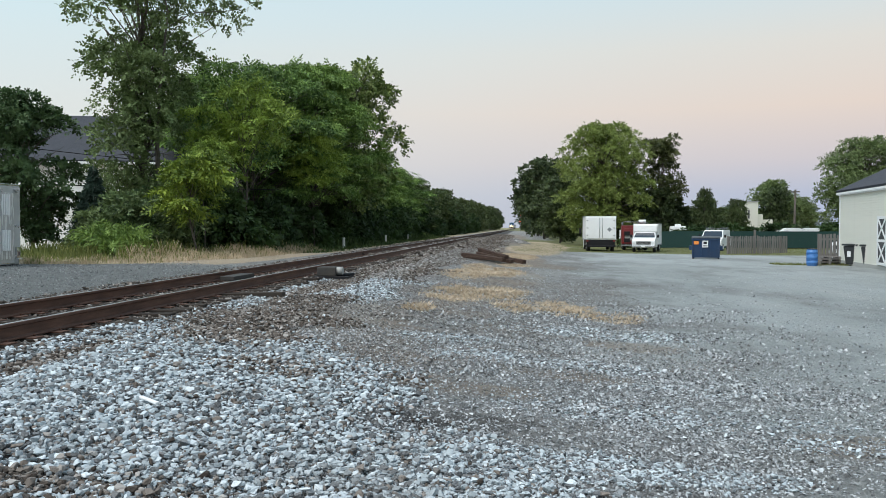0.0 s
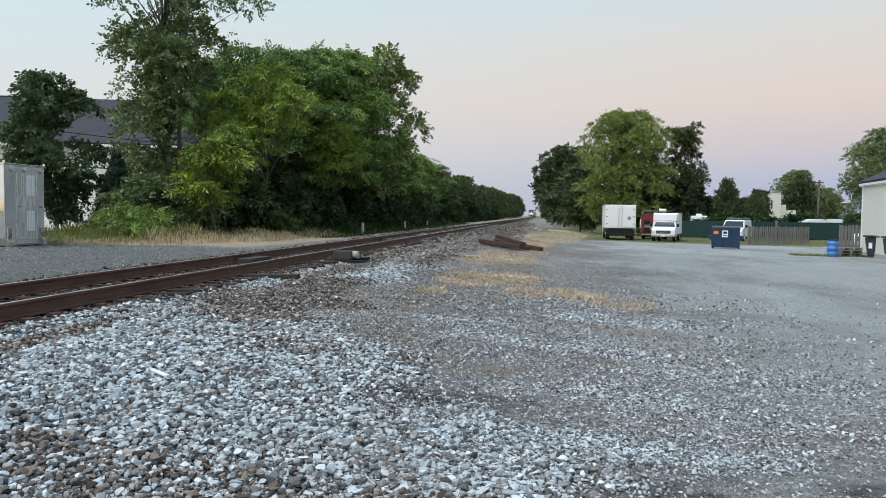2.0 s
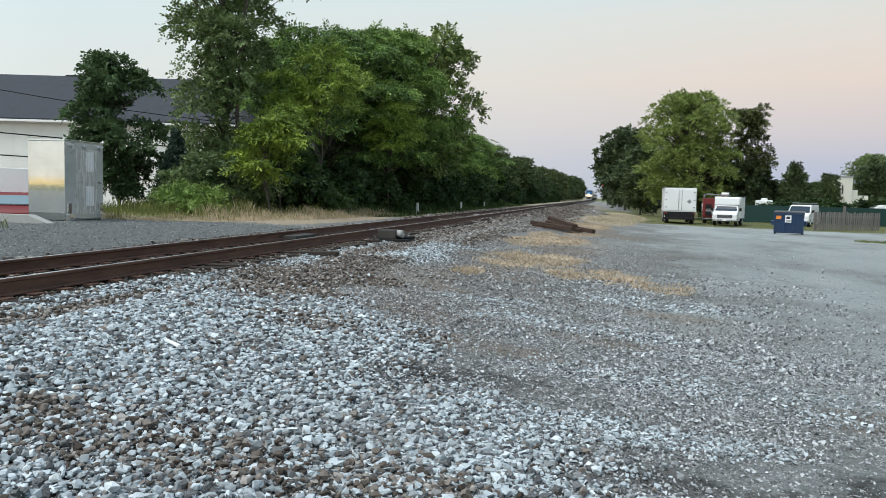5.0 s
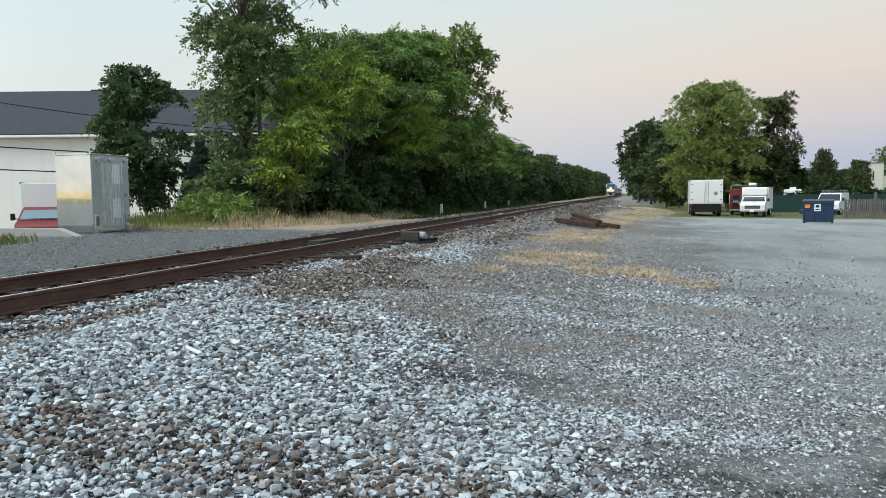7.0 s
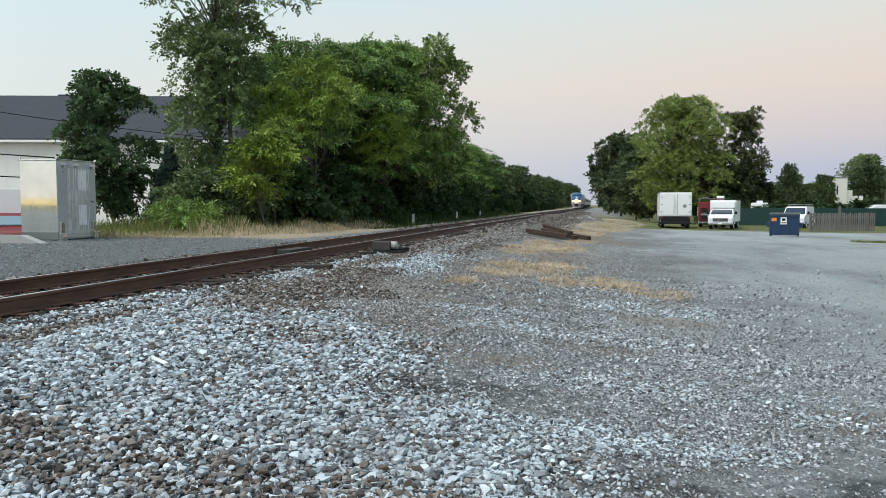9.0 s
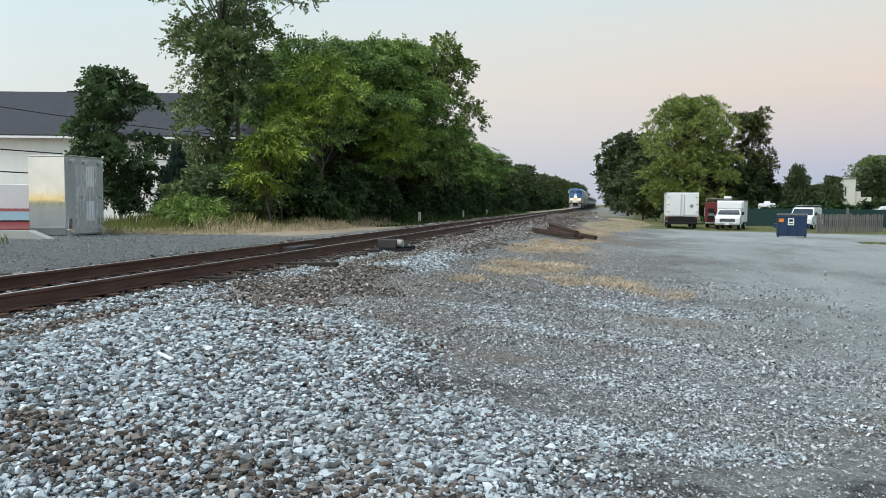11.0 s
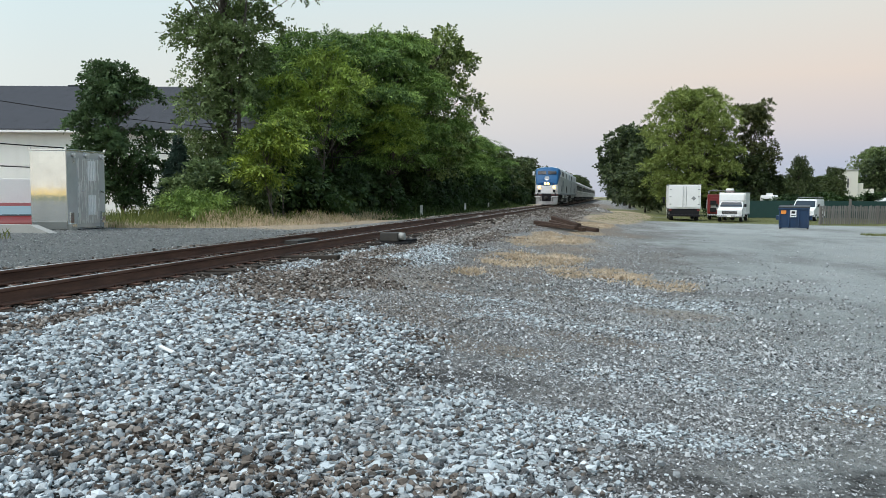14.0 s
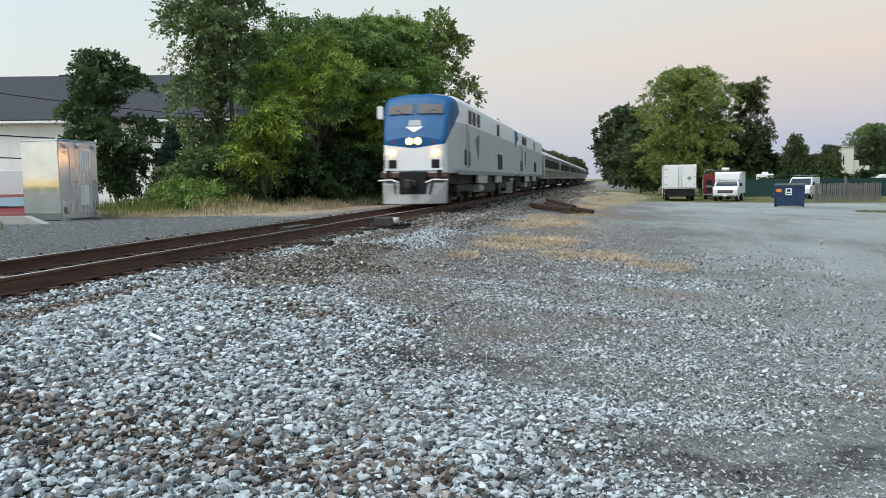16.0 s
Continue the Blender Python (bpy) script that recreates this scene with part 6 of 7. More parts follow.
def wheelie_bin(x, y, rz, label):
    b = thing("wheelie_bin", pose(x, y, gz(x, y), 0, 0, rz), label, "bin", "bins by the shed")
    bm = bmesh.new()
    lo = [bm.verts.new(p) for p in ((-0.26, -0.28, 0.08), (0.26, -0.28, 0.08), (0.26, 0.26, 0.08), (-0.26, 0.26, 0.08))]
    hi = [bm.verts.new(p) for p in ((-0.34, -0.38, 0.98), (0.34, -0.38, 0.98), (0.34, 0.38, 1.02), (-0.34, 0.38, 1.02))]
    bm.faces.new(lo[::-1])
    bm.faces.new(hi)
    for i in range(4):
        bm.faces.new((lo[i], lo[(i + 1) % 4], hi[(i + 1) % 4], hi[i]))
    bmesh.ops.bevel(bm, geom=bm.edges[:], offset=0.03, segments=2, affect="EDGES")
    part("body", bm, M["black_plastic"], b)
    bm = bmesh.new()
    box(bm, -0.38, 0.38, -0.43, 0.42, 1.0, 1.09, bevel=0.03)
    part("lid", bm, M["black_plastic"], b)
    rodpart("handle", (-0.28, 0.46, 1.02), (0.28, 0.46, 1.02), 0.02, M["black_plastic"], b)
    for sx in (-1, 1):
        rodpart("wheel", (sx * 0.29 - 0.03, 0.27, 0.13), (sx * 0.29 + 0.03, 0.27, 0.13), 0.13, M["rubber"], b, seg=14)
    return b


wb = wheelie_bin(22.25, 40.0, -62, "charcoal plastic wheelie bin with a pale sticker by the shed")
boxpart("sticker", (-0.1, 0.1, -0.352, -0.34, 0.45, 0.8), M["white_clean"], wb, 0.0, "pale sticker")
wheelie_bin(22.5, 38.95, -70, "charcoal plastic wheelie bin beside the shed wall")
wheelie_bin(22.25, 37.9, -66, "charcoal plastic wheelie bin with its lid down")


def blue_drum():
    d = thing("blue_drum", pose(20.1, 39.6, gz(20.1, 39.6)) @ Matrix.Diagonal((0.9, 0.9, 0.93, 1)), "blue plastic drum standing in the grass", "barrel")
    bm = bmesh.new()
    for z0, z1, r0, r1 in ((0.0, 0.06, 0.25, 0.28), (0.06, 0.28, 0.28, 0.29), (0.28, 0.32, 0.305, 0.305), (0.32, 0.58, 0.29, 0.29), (0.58, 0.62, 0.305, 0.305), (0.62, 0.82, 0.29, 0.28), (0.82, 0.88, 0.28, 0.25)):
        rod(bm, (0, 0, z0), (0, 0, z1), r0, r1, 20)
    part("body", bm, M["blue_drum"], d)
    rodpart("lid", (0, 0, 0.87), (0, 0, 0.91), 0.27, M["black_plastic"], d, seg=20)


blue_drum()


def pallets():
    for i in range(3):
        p = thing("pallet", pose(21.2 + 0.05 * i, 40.9, gz(21.2, 40.9) + 0.145 * i + 0.01, 0, 0, 6 - 7 * i), "weathered wooden pallet in a low stack", "pallet", "stack of pallets")
        for k in range(6):
            boxpart("deck_board", (-0.55, 0.55, -0.5 + k * 0.18, -0.4 + k * 0.18, 0.11, 0.132), M["board"], p, 0.003)
        for k in range(3):
            boxpart("stringer", (-0.55 + k * 0.5, -0.45 + k * 0.5, -0.5, 0.5, 0.02, 0.11), M["board"], p, 0.004)
        for k in range(3):
            boxpart("base_board", (-0.55, 0.55, -0.5 + k * 0.43, -0.38 + k * 0.43, 0.0, 0.02), M["board"], p)


pallets()


def utility_pole():
    p = thing("utility_pole", at(35.1, 88), "slim dark wooden utility pole behind the fence", "pole")
    rodpart("pole", (0, 0, -0.3), (0.1, 0, 6.2), 0.15, M["bark"], p, 0.11)
    boxpart("crossarm", (-0.35, 0.55, -0.06, 0.06, 5.9, 6.02), M["bark"], p, 0.01)
    boxpart("crate", (-1.0, 1.6, -3.2, -1.9, -0.02, 0.55), M["board"], p, 0.02)


utility_pole()


def far_white_house():
    h = thing("white_house", pose(32.5, 99, gz(32.5, 99), 0, 0, -8), "distant cream-white building with a stepped flat front", "building")
    boxpart("wall", (-0.4, 1.9, 0, 6, 0, 5.35), M["cream"], h, 0.02)
    boxpart("wing", (1.9, 2.5, 0.3, 6, 0, 3.85), M["cream"], h, 0.02)
    boxpart("wing", (2.5, 3.7, 0.8, 6, 0, 3.2), M["cream"], h, 0.02)
    boxpart("roof", (-0.5, 2.0, -0.1, 6.1, 5.35, 5.43), M["concrete"], h, 0.02)
    w = boxpart("window", (0.75, 0.95, -0.04, 0.02, 3.3, 4.4), M["concrete"], h, 0.01)
    boxpart("pane", (0.79, 0.91, -0.055, -0.035, 3.35, 4.35), M["glass"], w)


far_white_house()


def parked_minivans():
    for x, y, rz, lab in ((21.7, 68.0, -25, "white van with a ladder rack behind the dumpster"), (25.1, 49.5, -80, "old white van parked behind the shed"), (20.4, 85.5, 75, "white van parked behind the green screen fence")):
        v = thing("white_van", pose(x, y, gz(x, y), 0, 0, rz) @ Matrix.Diagonal((0.95, 0.95, 0.88, 1)), lab, "van")
        cab_front(v, 1.9, 0, 0.08, M["white_clean"], 0.7, 1.95, 3.6)
        for s in (-1, 1):
            for yy in (0.75, 3.4):
                wheel(v, s * 0.84, yy, 0.35, 0.35, 0.24)
        if 60 < y < 80:
            for xx in (-0.7, 0.7):
                rodpart("rack_rail", (xx, 1.4, 2.22), (xx, 4.3, 2.22), 0.03, M["steel"], v)
            for yy in (1.6, 2.6, 3.6):
                rodpart("rack_bar", (-0.75, yy, 2.2), (0.75, yy, 2.2), 0.025, M["steel"], v)
                for xx in (-0.7, 0.7):
                    rodpart("rack_post", (xx, yy, 1.98), (xx, yy, 2.2), 0.02, M["steel"], v)


parked_minivans()


def camper():
    c = thing("camper", pose(22.9, 88.5, gz(22.9, 88.5), 0, 0, 80) @ Matrix.Diagonal((0.8, 0.8, 0.82, 1)), "white camper trailer with a rooftop unit behind the fence", "camper")
    bm = bmesh.new()
    box(bm, -2.4, 2.4, -1.1, 1.1, 0.5, 2.75, bevel=0.18)
    part("body", bm, M["white_clean"], c)
    for x in (-1.5, 0.4):
        boxpart("window", (x, x + 0.9, -1.12, -1.09, 1.6, 2.15), M["glass"], c, 0.01)
    boxpart("rooftop_unit", (-0.5, 0.4, -0.4, 0.4, 2.74, 3.02), M["white"], c, 0.06)
    boxpart("skirt", (-2.3, 2.3, -1.05, 1.05, 0.32, 0.52), M["black"], c)
    for y in (-0.9, 0.9):
        rodpart("wheel", (-0.1, y - 0.12, 0.33), (-0.1, y + 0.12, 0.33), 0.33, M["rubber"], c, seg=16)


camper()


def canopy_trailer():
    c = thing("boat_trailer", pose(33.25, 81.5, gz(33.2, 81.5), 0, 0, 4) @ Matrix.Diagonal((0.8, 1, 1.4, 1)), "white boat hull with green cover by the fence", "boat")
    bm = bmesh.new()
    prof = [(-2.6, 0.0), (-2.1, 0.2), (-1.5, 0.3), (2.2, 0.3), (2.6, 0.18), (2.6, 0.0)]
    a = [bm.verts.new((x, -0.9, 1.15 + z)) for x, z in prof]
    b = [bm.verts.new((x, 0.9, 1.15 + z)) for x, z in prof]
    bm.faces.new(a)
    bm.faces.new(b[::-1])
    for i in range(len(prof)):
        bm.faces.new((a[i], b[i], b[(i + 1) % 6], a[(i + 1) % 6]))
    bmesh.ops.recalc_face_normals(bm, faces=bm.faces)
    bmesh.ops.bevel(bm, geom=bm.edges[:], offset=0.06, segments=2, affect="EDGES")
    part("hull", bm, M["white_clean"], c)
    boxpart("cover", (-2.5, 2.5, -0.85, 0.85, 0.35, 1.16), M["green_cloth"], c, 0.1)
    for x in (-1.2, 1.2):
        wheel(c, 0, x, 0.3, 0.3, 0.2)
        boxpart("stand", (x - 0.06, x + 0.06, -0.7, 0.7, -0.05, 0.37), M["black"], c)


canopy_trailer()


def signal_mast():
    s = thing("signal_mast", pose(5.2, 330, gz(5, 330)), "railway signal mast with red lamps far down the line", "signal")
    rodpart("mast", (0, 0, -0.3), (0, 0, 8), 0.12, M["steel"], s)
    for z in (4.2, 6.8):
        boxpart("signal_head", (-0.45, 0.45, -0.1, 0.1, z - 0.8, z + 0.8), M["black"], s, 0.05)
        rodpart("lamp", (0, -0.2, z), (0, -0.1, z), 0.26, M["lamp_red"], s, seg=14)


signal_mast()

# ---- the train ----
TRAIN = []
TRAIN_FRONT = [(0, 524.0), (3, 422.0), (5, 348.0), (9, 230.0), (12, 147.5), (13, 118.5), (14.5, 75.2), (16, 28.15)]


def loco_paint():
    """Silver body with white upper band and blue cab; the paint follows the body's own coordinates (y runs back from the nose)."""
    m = Mat("loco_paint", (0.7, 0.7, 0.7), 0.45, 0, 0.25)
    p = m.xyz()
    fine, big = m.noise(24, 4, 0.7), m.noise(1.2, 5)
    silver = m.mix(m.span(big, 0.35, 0.75), (0.5, 0.505, 0.5), (0.4, 0.4, 0.39))
    white = m.mix(m.span(big, 0.45, 0.8, 0, 0.5), (0.8, 0.8, 0.8), (0.62, 0.61, 0.59))
    col = m.mix(m.math("GREATER_THAN", p["Z"], 3.28), silver, white)
    nose = m.math("LESS_THAN", p["Y"], 0.32)
    col = m.mix(nose, col, white)
    blue = m.mix(m.span(big, 0.3, 0.8, 0, 0.4), (0.008, 0.092, 0.235), (0.012, 0.07, 0.17))
    # V on the nose, rising swoosh on the side
    ax = m.math("ABSOLUTE", p["X"])
    vline = m.math("ADD", m.math("MULTIPLY", ax, 0.13), 2.23)
    swoosh = m.math("ADD", m.math("MULTIPLY", m.math("MAXIMUM", m.math("SUBTRACT", p["Y"], 0.1), 0.0), 0.75), vline)
    side = m.math("GREATER_THAN", m.math("SUBTRACT", p["Z"], swoosh), 0.0)
    ahead = m.math("LESS_THAN", m.math("ADD", p["Y"], m.math("MULTIPLY", m.math("MAXIMUM", m.math("SUBTRACT", p["Z"], 3.3), 0.0), 0.55)), 1.95)
    col = m.mix(m.math("MULTIPLY", side, ahead), col, blue)
    col = m.mix(m.span(fine, 0.55, 0.8, 0, 0.15), col, (0.2, 0.18, 0.16))
    m.color(col).bump(big, 0.05, 0.02)
    return m.m


M["loco"] = loco_paint()
M["screen"] = Mat("tinted_windscreen", (0.022, 0.022, 0.026), 0.22, 0, 0.3).m
M["coach"] = worn("fluted_stainless", (0.5, 0.505, 0.51), 0.3, 0.9, 0.12, (0.2, 0.19, 0.18), 0.35, 0.05)
M["skirt"] = worn("dusty_silver_paint", (0.46, 0.46, 0.44), 0.6, 0, 0.15, (0.22, 0.19, 0.16), 0.5)
M["maroon"] = worn("dark_maroon", (0.09, 0.03, 0.027), 0.6)
# paler than the coach sides: sky light on the roof put into the colour
M["coach_roof"] = worn("dull_roof_metal", (0.66, 0.66, 0.66), 0.42, 0.4, 0.12, (0.3, 0.29, 0.27), 0.4)
M["stripe_blue"] = worn("blue_stripe", (0.02, 0.08, 0.25), 0.4)
M["plow"] = worn("grey_steel_plow", (0.34, 0.335, 0.33), 0.55, 0.1, 0.2, (0.15, 0.12, 0.1), 0.5)


def loft(rings, caps=True):
    bm = bmesh.new()
    rr = [[bm.verts.new(p) for p in r] for r in rings]
    n = len(rings[0])
    for a, b in zip(rr, rr[1:]):
        for i in range(n):
            bm.faces.new((a[i], a[(i + 1) % n], b[(i + 1) % n], b[i]))
    if caps:
        bm.faces.new(rr[0])
        bm.faces.new(rr[-1][::-1])
    bmesh.ops.recalc_face_normals(bm, faces=bm.faces)
    return bm


def body_ring(y, w, z0, top, shoulder):
    """Upright sides, round shoulder, nearly flat roof."""
    pts = [(-w, z0), (-w, top - shoulder - 0.25)]
    for i in range(1, 6):
        a = i / 6 * math.pi / 2
        pts.append((-w + shoulder * 1.3 * (1 - math.cos(a)), top - shoulder - 0.1 + (shoulder) * math.sin(a)))
    pts.append((-w * 0.35, top))
    return [(x, y, z) for x, z in pts] + [(-x, y, z) for x, z in pts[::-1]]


def bogie(parent, y, axles, span, r, w=1.15):
    b = boxpart("bogie_frame", (-w - 0.1, w + 0.1, y - span / 2 - 0.55, y + span / 2 + 0.55, 0.52, 0.82), M["truck_frame"], parent, 0.05)
    for i in range(axles):
        yy = y - span / 2 + span * i / (axles - 1)
        for s in (-1, 1):
            bm = bmesh.new()
            rod(bm, (s * 0.69, yy, r), (s * 0.82, yy, r), r, seg=24)
            rod(bm, (s * 0.66, yy, r), (s * 0.7, yy, r), r + 0.028, seg=24)
            part("wheel", bm, M["truck_frame"], parent)
            boxpart("axle_box", (s * 1.1 - 0.14, s * 1.1 + 0.14, yy - 0.2, yy + 0.2, 0.32, 0.72), M["truck_frame"], b, 0.03)
            for k in (-0.32, 0.32):
                rodpart("spring", (s * 1.15, yy + k, 0.42), (s * 1.15, yy + k, 0.8), 0.08, M["truck_frame"], b, seg=8)


def locomotive():
    t = thing("locomotive", pose(0, 0, 0), "silver and blue diesel passenger locomotive with lit headlights", "locomotive", "train on the track")
    st = [(0.0, 1.1, 2.66, 0.14), (0.05, 1.17, 2.76, 0.15), (0.18, 1.22, 3.06, 0.17), (0.4, 1.25, 3.5, 0.19), (0.62, 1.28, 3.98, 0.22), (0.78, 1.3, 4.22, 0.26), (1.05, 1.36, 4.37, 0.3), (1.8, 1.47, 4.44, 0.34), (2.6, 1.525, 4.44, 0.36), (20.6, 1.525, 4.44, 0.36), (20.9, 1.45, 4.3, 0.36)]
    bm = loft([body_ring(y, w, 1.28, top, sh) for y, w, top, sh in st])
    for f in bm.faces:
        f.smooth = False
    part("body", bm, M["loco"], t)
    # windscreens on the sloped nose
    for s in (-1, 1):
        x0, x1 = s * 0.10, s * 1.07
        pts = [(x0, 0.405, 3.56), (x1, 0.435, 3.55), (x1 * 0.98, 0.585, 3.89), (x0, 0.585, 3.93)]
        sheet("windscreen", pts if s > 0 else pts[::-1], 0.03, M["screen"], t)
        rodpart("wiper", (s * 0.3, 0.36, 3.5), (s * 0.75, 0.46, 3.72), 0.012, M["black"], t, seg=5)
        # ditch lights with dark step pockets below
        h = rodpart("ditch_light", (s * 0.84, -0.05, 2.06), (s * 0.84, 0.03, 2.06), 0.06, M["headlamp"], t, seg=16, label="glowing warm headlamp")
        # glowing bowls widen the lamps as their glare would
        rodpart("lamp_bowl_glare", (s * 0.84, -0.04, 2.06), (s * 0.84, 0.04, 2.06), 0.115, M["headlamp_bowl_glare"], t, seg=20)
        rodpart("lamp_bowl_glare", (s * 0.16, -0.03, 2.5), (s * 0.16, 0.1, 2.5), 0.13, M["headlamp_bowl_glare"], t, seg=20)
        boxpart("step_pocket", (s * 0.84 - 0.16, s * 0.84 + 0.16, -0.02, 0.04, 1.48, 1.8), M["black"], t, 0.01)
        boxpart("cable_socket", (s * 1.0 - 0.09, s * 1.0 + 0.09, -0.12, 0.04, 1.02, 1.4), M["black"], t, 0.02)
        boxpart("anticlimber_wing", (min(s * 0.5, s * 1.3), max(s * 0.5, s * 1.3), -0.1, 0.35, 1.12, 1.3), M["maroon"], t, 0.02, "dark red buffer beam")
        # white lifting levers, bent down towards the coupler
        bm = bmesh.new()
        rod(bm, (s * 1.36, -0.2, 1.02), (s * 0.8, -0.3, 1.04), 0.03, seg=8)
        rod(bm, (s * 0.8, -0.3, 1.04), (s * 0.52, -0.36, 0.93), 0.03, seg=8)
        part("lifting_lever", bm, M["white_clean"], t)
        rodpart("nose_handrail", (s * 1.12, -0.03, 1.5), (s * 1.12, -0.03, 2.0), 0.016, M["steel"], t, seg=6)
        rodpart("headlight", (s * 0.16, -0.04, 2.5), (s * 0.16, 0.1, 2.5), 0.07, M["headlamp"], t, seg=16, label="glowing warm headlamp")
        rodpart("marker_light", (s * 0.76, -0.01, 2.46), (s * 0.76, 0.06, 2.46), 0.05, M["lamp_red_off"], t, seg=10)
    boxpart("nose_sill", (-1.12, 1.12, -0.035, 0.02, 1.36, 1.4), M["silver_grey"], t, 0.008)
    boxpart("mirror", (-1.72, -1.48, 1.05, 1.12, 3.45, 3.95), M["white_clean"], t, 0.02)
    boxpart("headlight_housing", (-0.36, 0.36, -0.02, 0.2, 2.34, 2.66), M["stripe_blue"], t, 0.04)
    # pilot plow
    bm = bmesh.new()
    lo = [(-1.22, -0.08, 0.12), (-0.5, -0.42, 0.12), (0.5, -0.42, 0.12), (1.22, -0.08, 0.12), (1.22, 0.35, 0.12), (-1.22, 0.35, 0.12)]
    hi = [(-1.26, 0.0, 0.9), (-0.5, -0.22, 0.82), (0.5, -0.22, 0.82), (1.26, 0.0, 0.9), (1.26, 0.35, 1.12), (-1.26, 0.35, 1.12)]
    lo, hi = [bm.verts.new(p) for p in lo], [bm.verts.new(p) for p in hi]
    bm.faces.new(lo[::-1])
    bm.faces.new(hi)
    for i in range(6):
        bm.faces.new((lo[i], lo[(i + 1) % 6], hi[(i + 1) % 6], hi[i]))
    bmesh.ops.bevel(bm, geom=bm.edges[:], offset=0.02, segments=1, affect="EDGES")
    part("plow", bm, M["plow"], t)
    boxpart("coupler_pocket", (-0.52, 0.52, -0.34, 0.3, 0.5, 1.34), M["black"], t, 0.03)
    bm = bmesh.new()
    box(bm, -0.16, 0.16, -0.55, 0.0, 0.78, 1.02, bevel=0.05)
    box(bm, -0.22, 0.02, -0.75, -0.5, 0.72, 1.06, bevel=0.06)
    part("coupler", bm, M["truck_frame"], t)
    for x in (-0.75, -0.4, 0.4, 0.75):
        rodpart("air_hose", (x, -0.1, 1.0), (x * 0.9, -0.35, 0.5), 0.03, M["black"], t, seg=6)
    # plain emblem on the nose
    e = sheet("emblem", [(-0.36, 0.15, 3.06), (0.0, 0.05, 2.84), (0.36, 0.15, 3.06)], -0.05, M["white_clean"], t, "white wedge emblem")
    sheet("emblem_bar", [(-0.25, 0.18, 3.1), (0.25, 0.18, 3.1), (0.22, 0.29, 3.32), (-0.22, 0.29, 3.32)], -0.05, M["silver_grey"], t)
    # sides
    for s in (-1, 1):
        X = s * 1.527
        for y0, y1, z0, z1 in ((3.5, 4.25, 3.35, 3.92), (4.6, 5.3, 3.35, 3.92), (5.75, 6.5, 3.35, 3.92), (12.3, 13.2, 3.3, 3.9)):
            boxpart("side_window", (min(X, X + s * 0.02), max(X, X + s * 0.02), y0, y1, z0, z1), M["dark_pane"], t, 0.005)
        for y0, y1, z0, z1 in ((2.5, 2.85, 1.6, 2.25), (3.4, 3.8, 1.6, 2.2), (12.6, 14.4, 1.55, 2.35)):
            gr = boxpart("grille", (min(X, X + s * 0.015), max(X, X + s * 0.015), y0, y1, z0, z1), M["black"], t, 0.004)
            for k in range(4):
                zz = z0 + (z1 - z0) * (k + 0.5) / 4
                boxpart("louvre", (min(X + s * 0.015, X + s * 0.03), max(X + s * 0.015, X + s * 0.03), y0 + 0.04, y1 - 0.04, zz - 0.03, zz + 0.03), M["truck_frame"], gr)
        boxpart("cab_door", (min(X, X + s * 0.012), max(X, X + s * 0.012), 2.95, 3.15, 1.5, 3.3), M["steel"], t)
        for k in range(3):
            yk = 5.2 + 0.42 * k
            sheet("wedge_logo", [(X + s * 0.004, yk, 2.75 + 0.1 * k), (X + s * 0.004, 6.0 + 0.1 * k, 1.75 + 0.2 * k), (X + s * 0.004, yk + 0.32, 2.85 + 0.1 * k)][:: s], 0.008, M["logo_grey"], t)
        boxpart("side_sill", (min(X, X + s * 0.03), max(X, X + s * 0.03), 1.0, 20.6, 1.22, 1.4), M["steel"], t, 0.01)
        for y in (1.6, 20.0):
            bm = bmesh.new()
            for k in range(3):
                box(bm, X - 0.14, X + 0.02 if s > 0 else X + 0.14, y - 0.25, y + 0.25, 0.35 + k * 0.3, 0.39 + k * 0.3)
            part("step", bm, M["truck_frame"], t)
        rodpart("handrail", (s * 1.57, 3.28, 1.5), (s * 1.57, 3.28, 3.0), 0.018, M["steel"], t, seg=6)
    boxpart("fuel_tank", (-1.3, 1.3, 8.0, 13.4, 0.35, 1.2), M["truck_frame"], t, 0.15)
    for s in (-1, 1):
        for y0, y1 in ((6.2, 9.0), (12.2, 14.4)):
            boxpart("side_skirt", (min(s * 1.36, s * 1.5), max(s * 1.36, s * 1.5), y0, y1, 0.85, 1.25), M["skirt"], t, 0.03)
        rodpart("air_reservoir", (s * 1.2, 7.0, 0.62), (s * 1.2, 8.6, 0.62), 0.19, M["skirt"], t, seg=14)
    boxpart("underframe", (-1.2, 1.2, 0.6, 20.5, 0.85, 1.28), M["black"], t)
    for y in (4.2, 16.8):
        bogie(t, y, 2, 2.8, 0.5)
    for y, w in ((6, 1.6), (11, 2.0), (15.5, 2.4)):
        boxpart("roof_hatch", (-w / 2, w / 2, y - 0.7, y + 0.7, 4.3, 4.46), M["coach_roof"], t, 0.04)
    rodpart("horn", (0.3, 5.0, 4.45), (0.3, 4.6, 4.45), 0.06, M["steel"], t, r1=0.11)
    return t


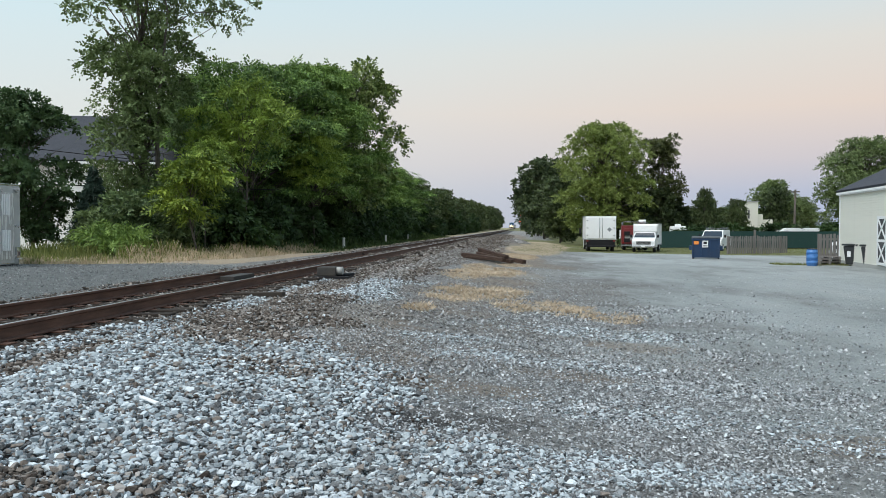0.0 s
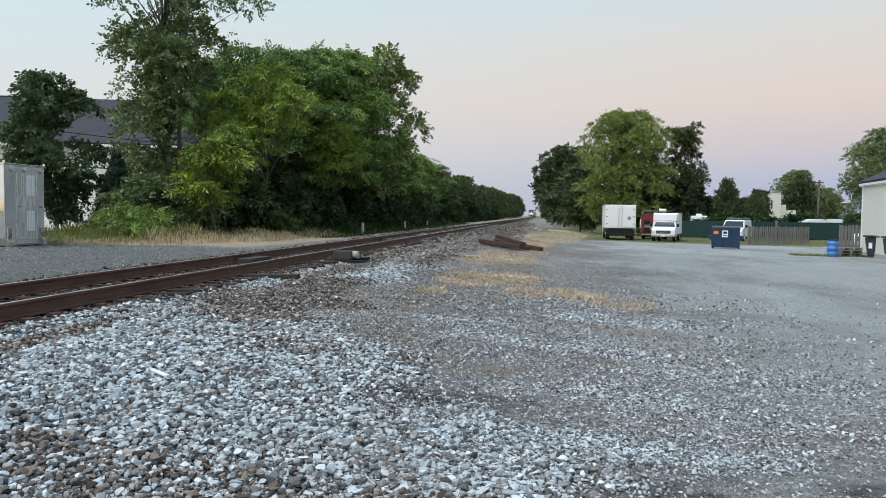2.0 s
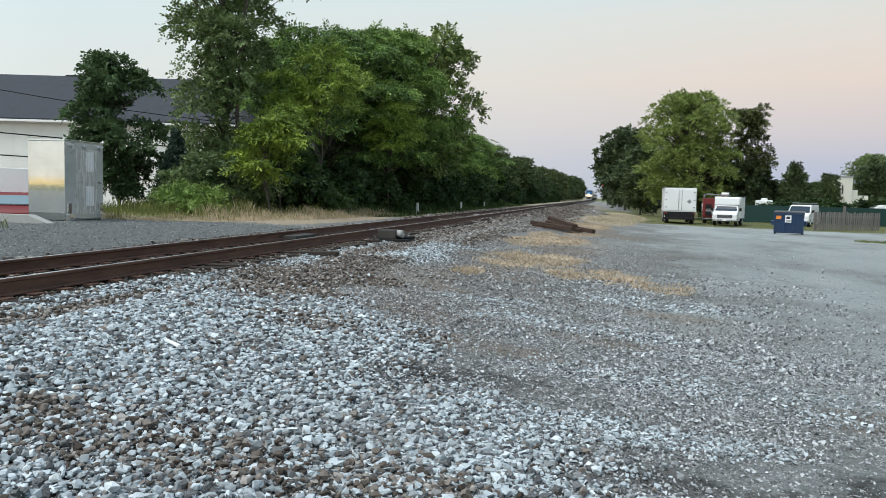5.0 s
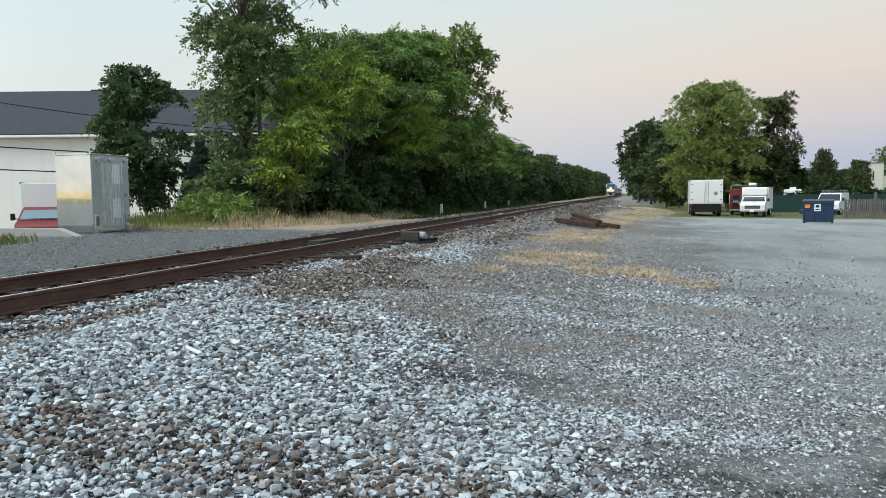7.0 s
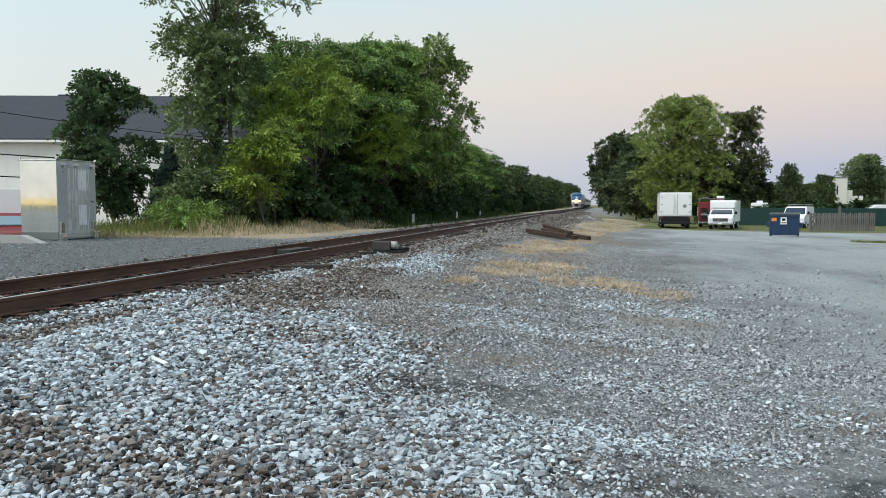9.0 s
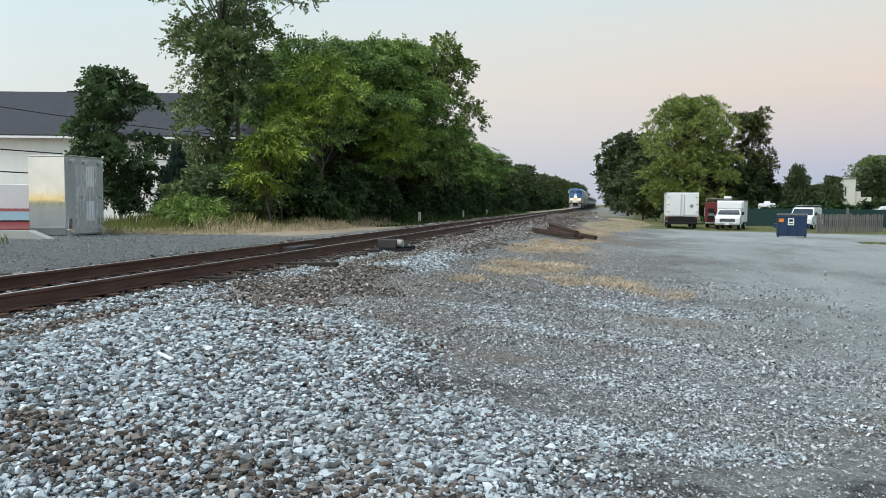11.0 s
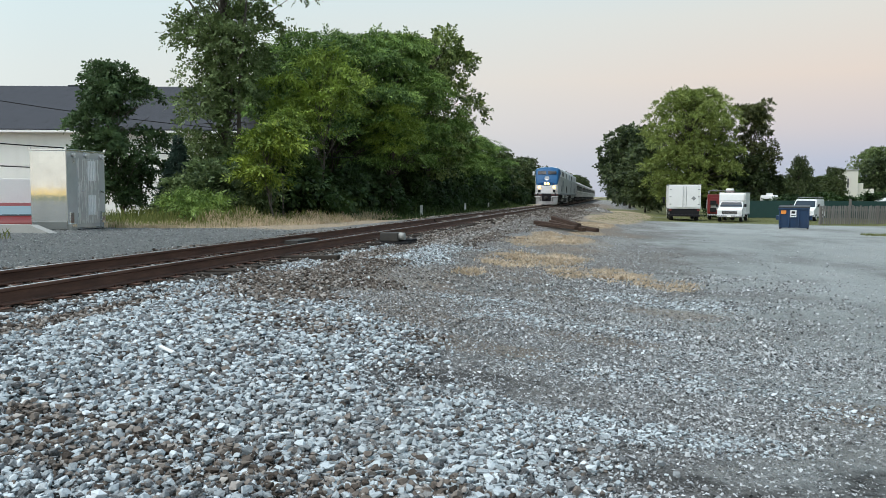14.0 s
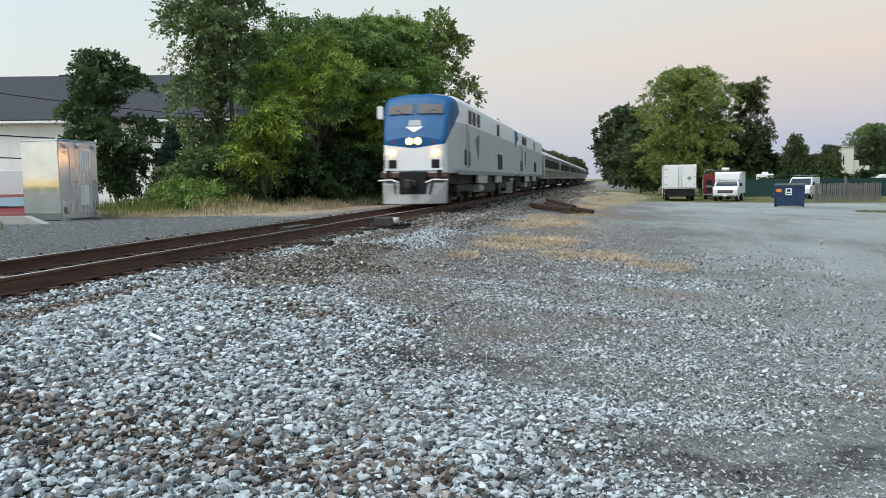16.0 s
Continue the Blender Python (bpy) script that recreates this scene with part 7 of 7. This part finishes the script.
def coach():
    t = thing("passenger_coach", pose(0, 0, 0), "stainless steel passenger coach with dark window band", "rail coach", "train on the track")
    prof = []
    for i in range(21):
        a = math.pi * (i / 20)
        x, z = math.cos(a), math.sin(a)
        prof.append((1.6 * abs(x) ** 0.62 * (1 if x > 0 else -1), 2.35 + 1.5 * z**0.8))
    prof += [(-1.58, 1.6), (-1.42, 1.05), (1.42, 1.05), (1.58, 1.6)]
    L = 25.6
    bm = loft([[(x, y, z) for x, z in prof] for y in (0, 0.08, L - 0.08, L)])
    for f in bm.faces:
        f.material_index = 1 if f.calc_center_median().z > 3.3 else 0
    part("body", bm, [M["coach"], M["coach_roof"]], t)
    for s in (-1, 1):
        for z in (1.25, 1.36, 1.47, 1.58, 1.69, 3.05, 3.13):
            boxpart("flute", (min(s * 1.56, s * (1.6 if z < 2 else 1.5)), max(s * 1.56, s * (1.6 if z < 2 else 1.5)), 0.3, L - 0.3, z, z + 0.05), M["coach"], t)
        band = boxpart("window_band", (min(s * 1.55, s * 1.612), max(s * 1.55, s * 1.612), 1.9, L - 1.9, 2.12, 2.85), M["black"], t, 0.006)
        for k in range(16):
            y = 2.3 + k * 1.34
            boxpart("window", (min(s * 1.61, s * 1.62), max(s * 1.61, s * 1.62), y, y + 1.1, 2.17, 2.68), M["dark_pane"], band, 0.0)
        boxpart("stripe", (min(s * 1.585, s * 1.612), max(s * 1.585, s * 1.612), 0.3, L - 0.3, 1.88, 1.98), M["white_clean"], t)
        for y in (0.75, L - 1.6):
            boxpart("door", (min(s * 1.54, s * 1.6), max(s * 1.54, s * 1.6), y, y + 0.85, 1.15, 3.1), M["coach_roof"], t, 0.01)
    boxpart("underframe_gear", (-1.25, 1.25, 8, 18, 0.45, 1.06), M["black"], t, 0.06)
    boxpart("centre_sill", (-0.5, 0.5, 0.2, L - 0.2, 0.75, 1.06), M["black"], t)
    boxpart("gangway", (-0.5, 0.5, -0.4, 0.0, 1.1, 3.3), M["black"], t, 0.03)
    for y in (3.6, L - 3.6):
        bogie(t, y, 2, 2.6, 0.45)
    return t


def build_train():
    l1 = locomotive()
    TRAIN.append((l1, 0.0))
    TRAIN.append((copy_thing(l1, Matrix()), 21.45))
    c = coach()
    TRAIN.append((c, 43.2))
    for i in range(1, 6):
        TRAIN.append((copy_thing(c, Matrix()), 43.2 + 26.1 * i))


M["logo_grey"] = worn("slate_blue_paint", (0.13, 0.15, 0.19), 0.5)
M["silver_grey"] = worn("silver_grey_paint", (0.3, 0.33, 0.36), 0.45)
build_train()


def motions():
    for ob, back in TRAIN:
        walk(ob, [(t, pose(-0.7525, y + back, 0)) for t, y in TRAIN_FRONT])


motions()
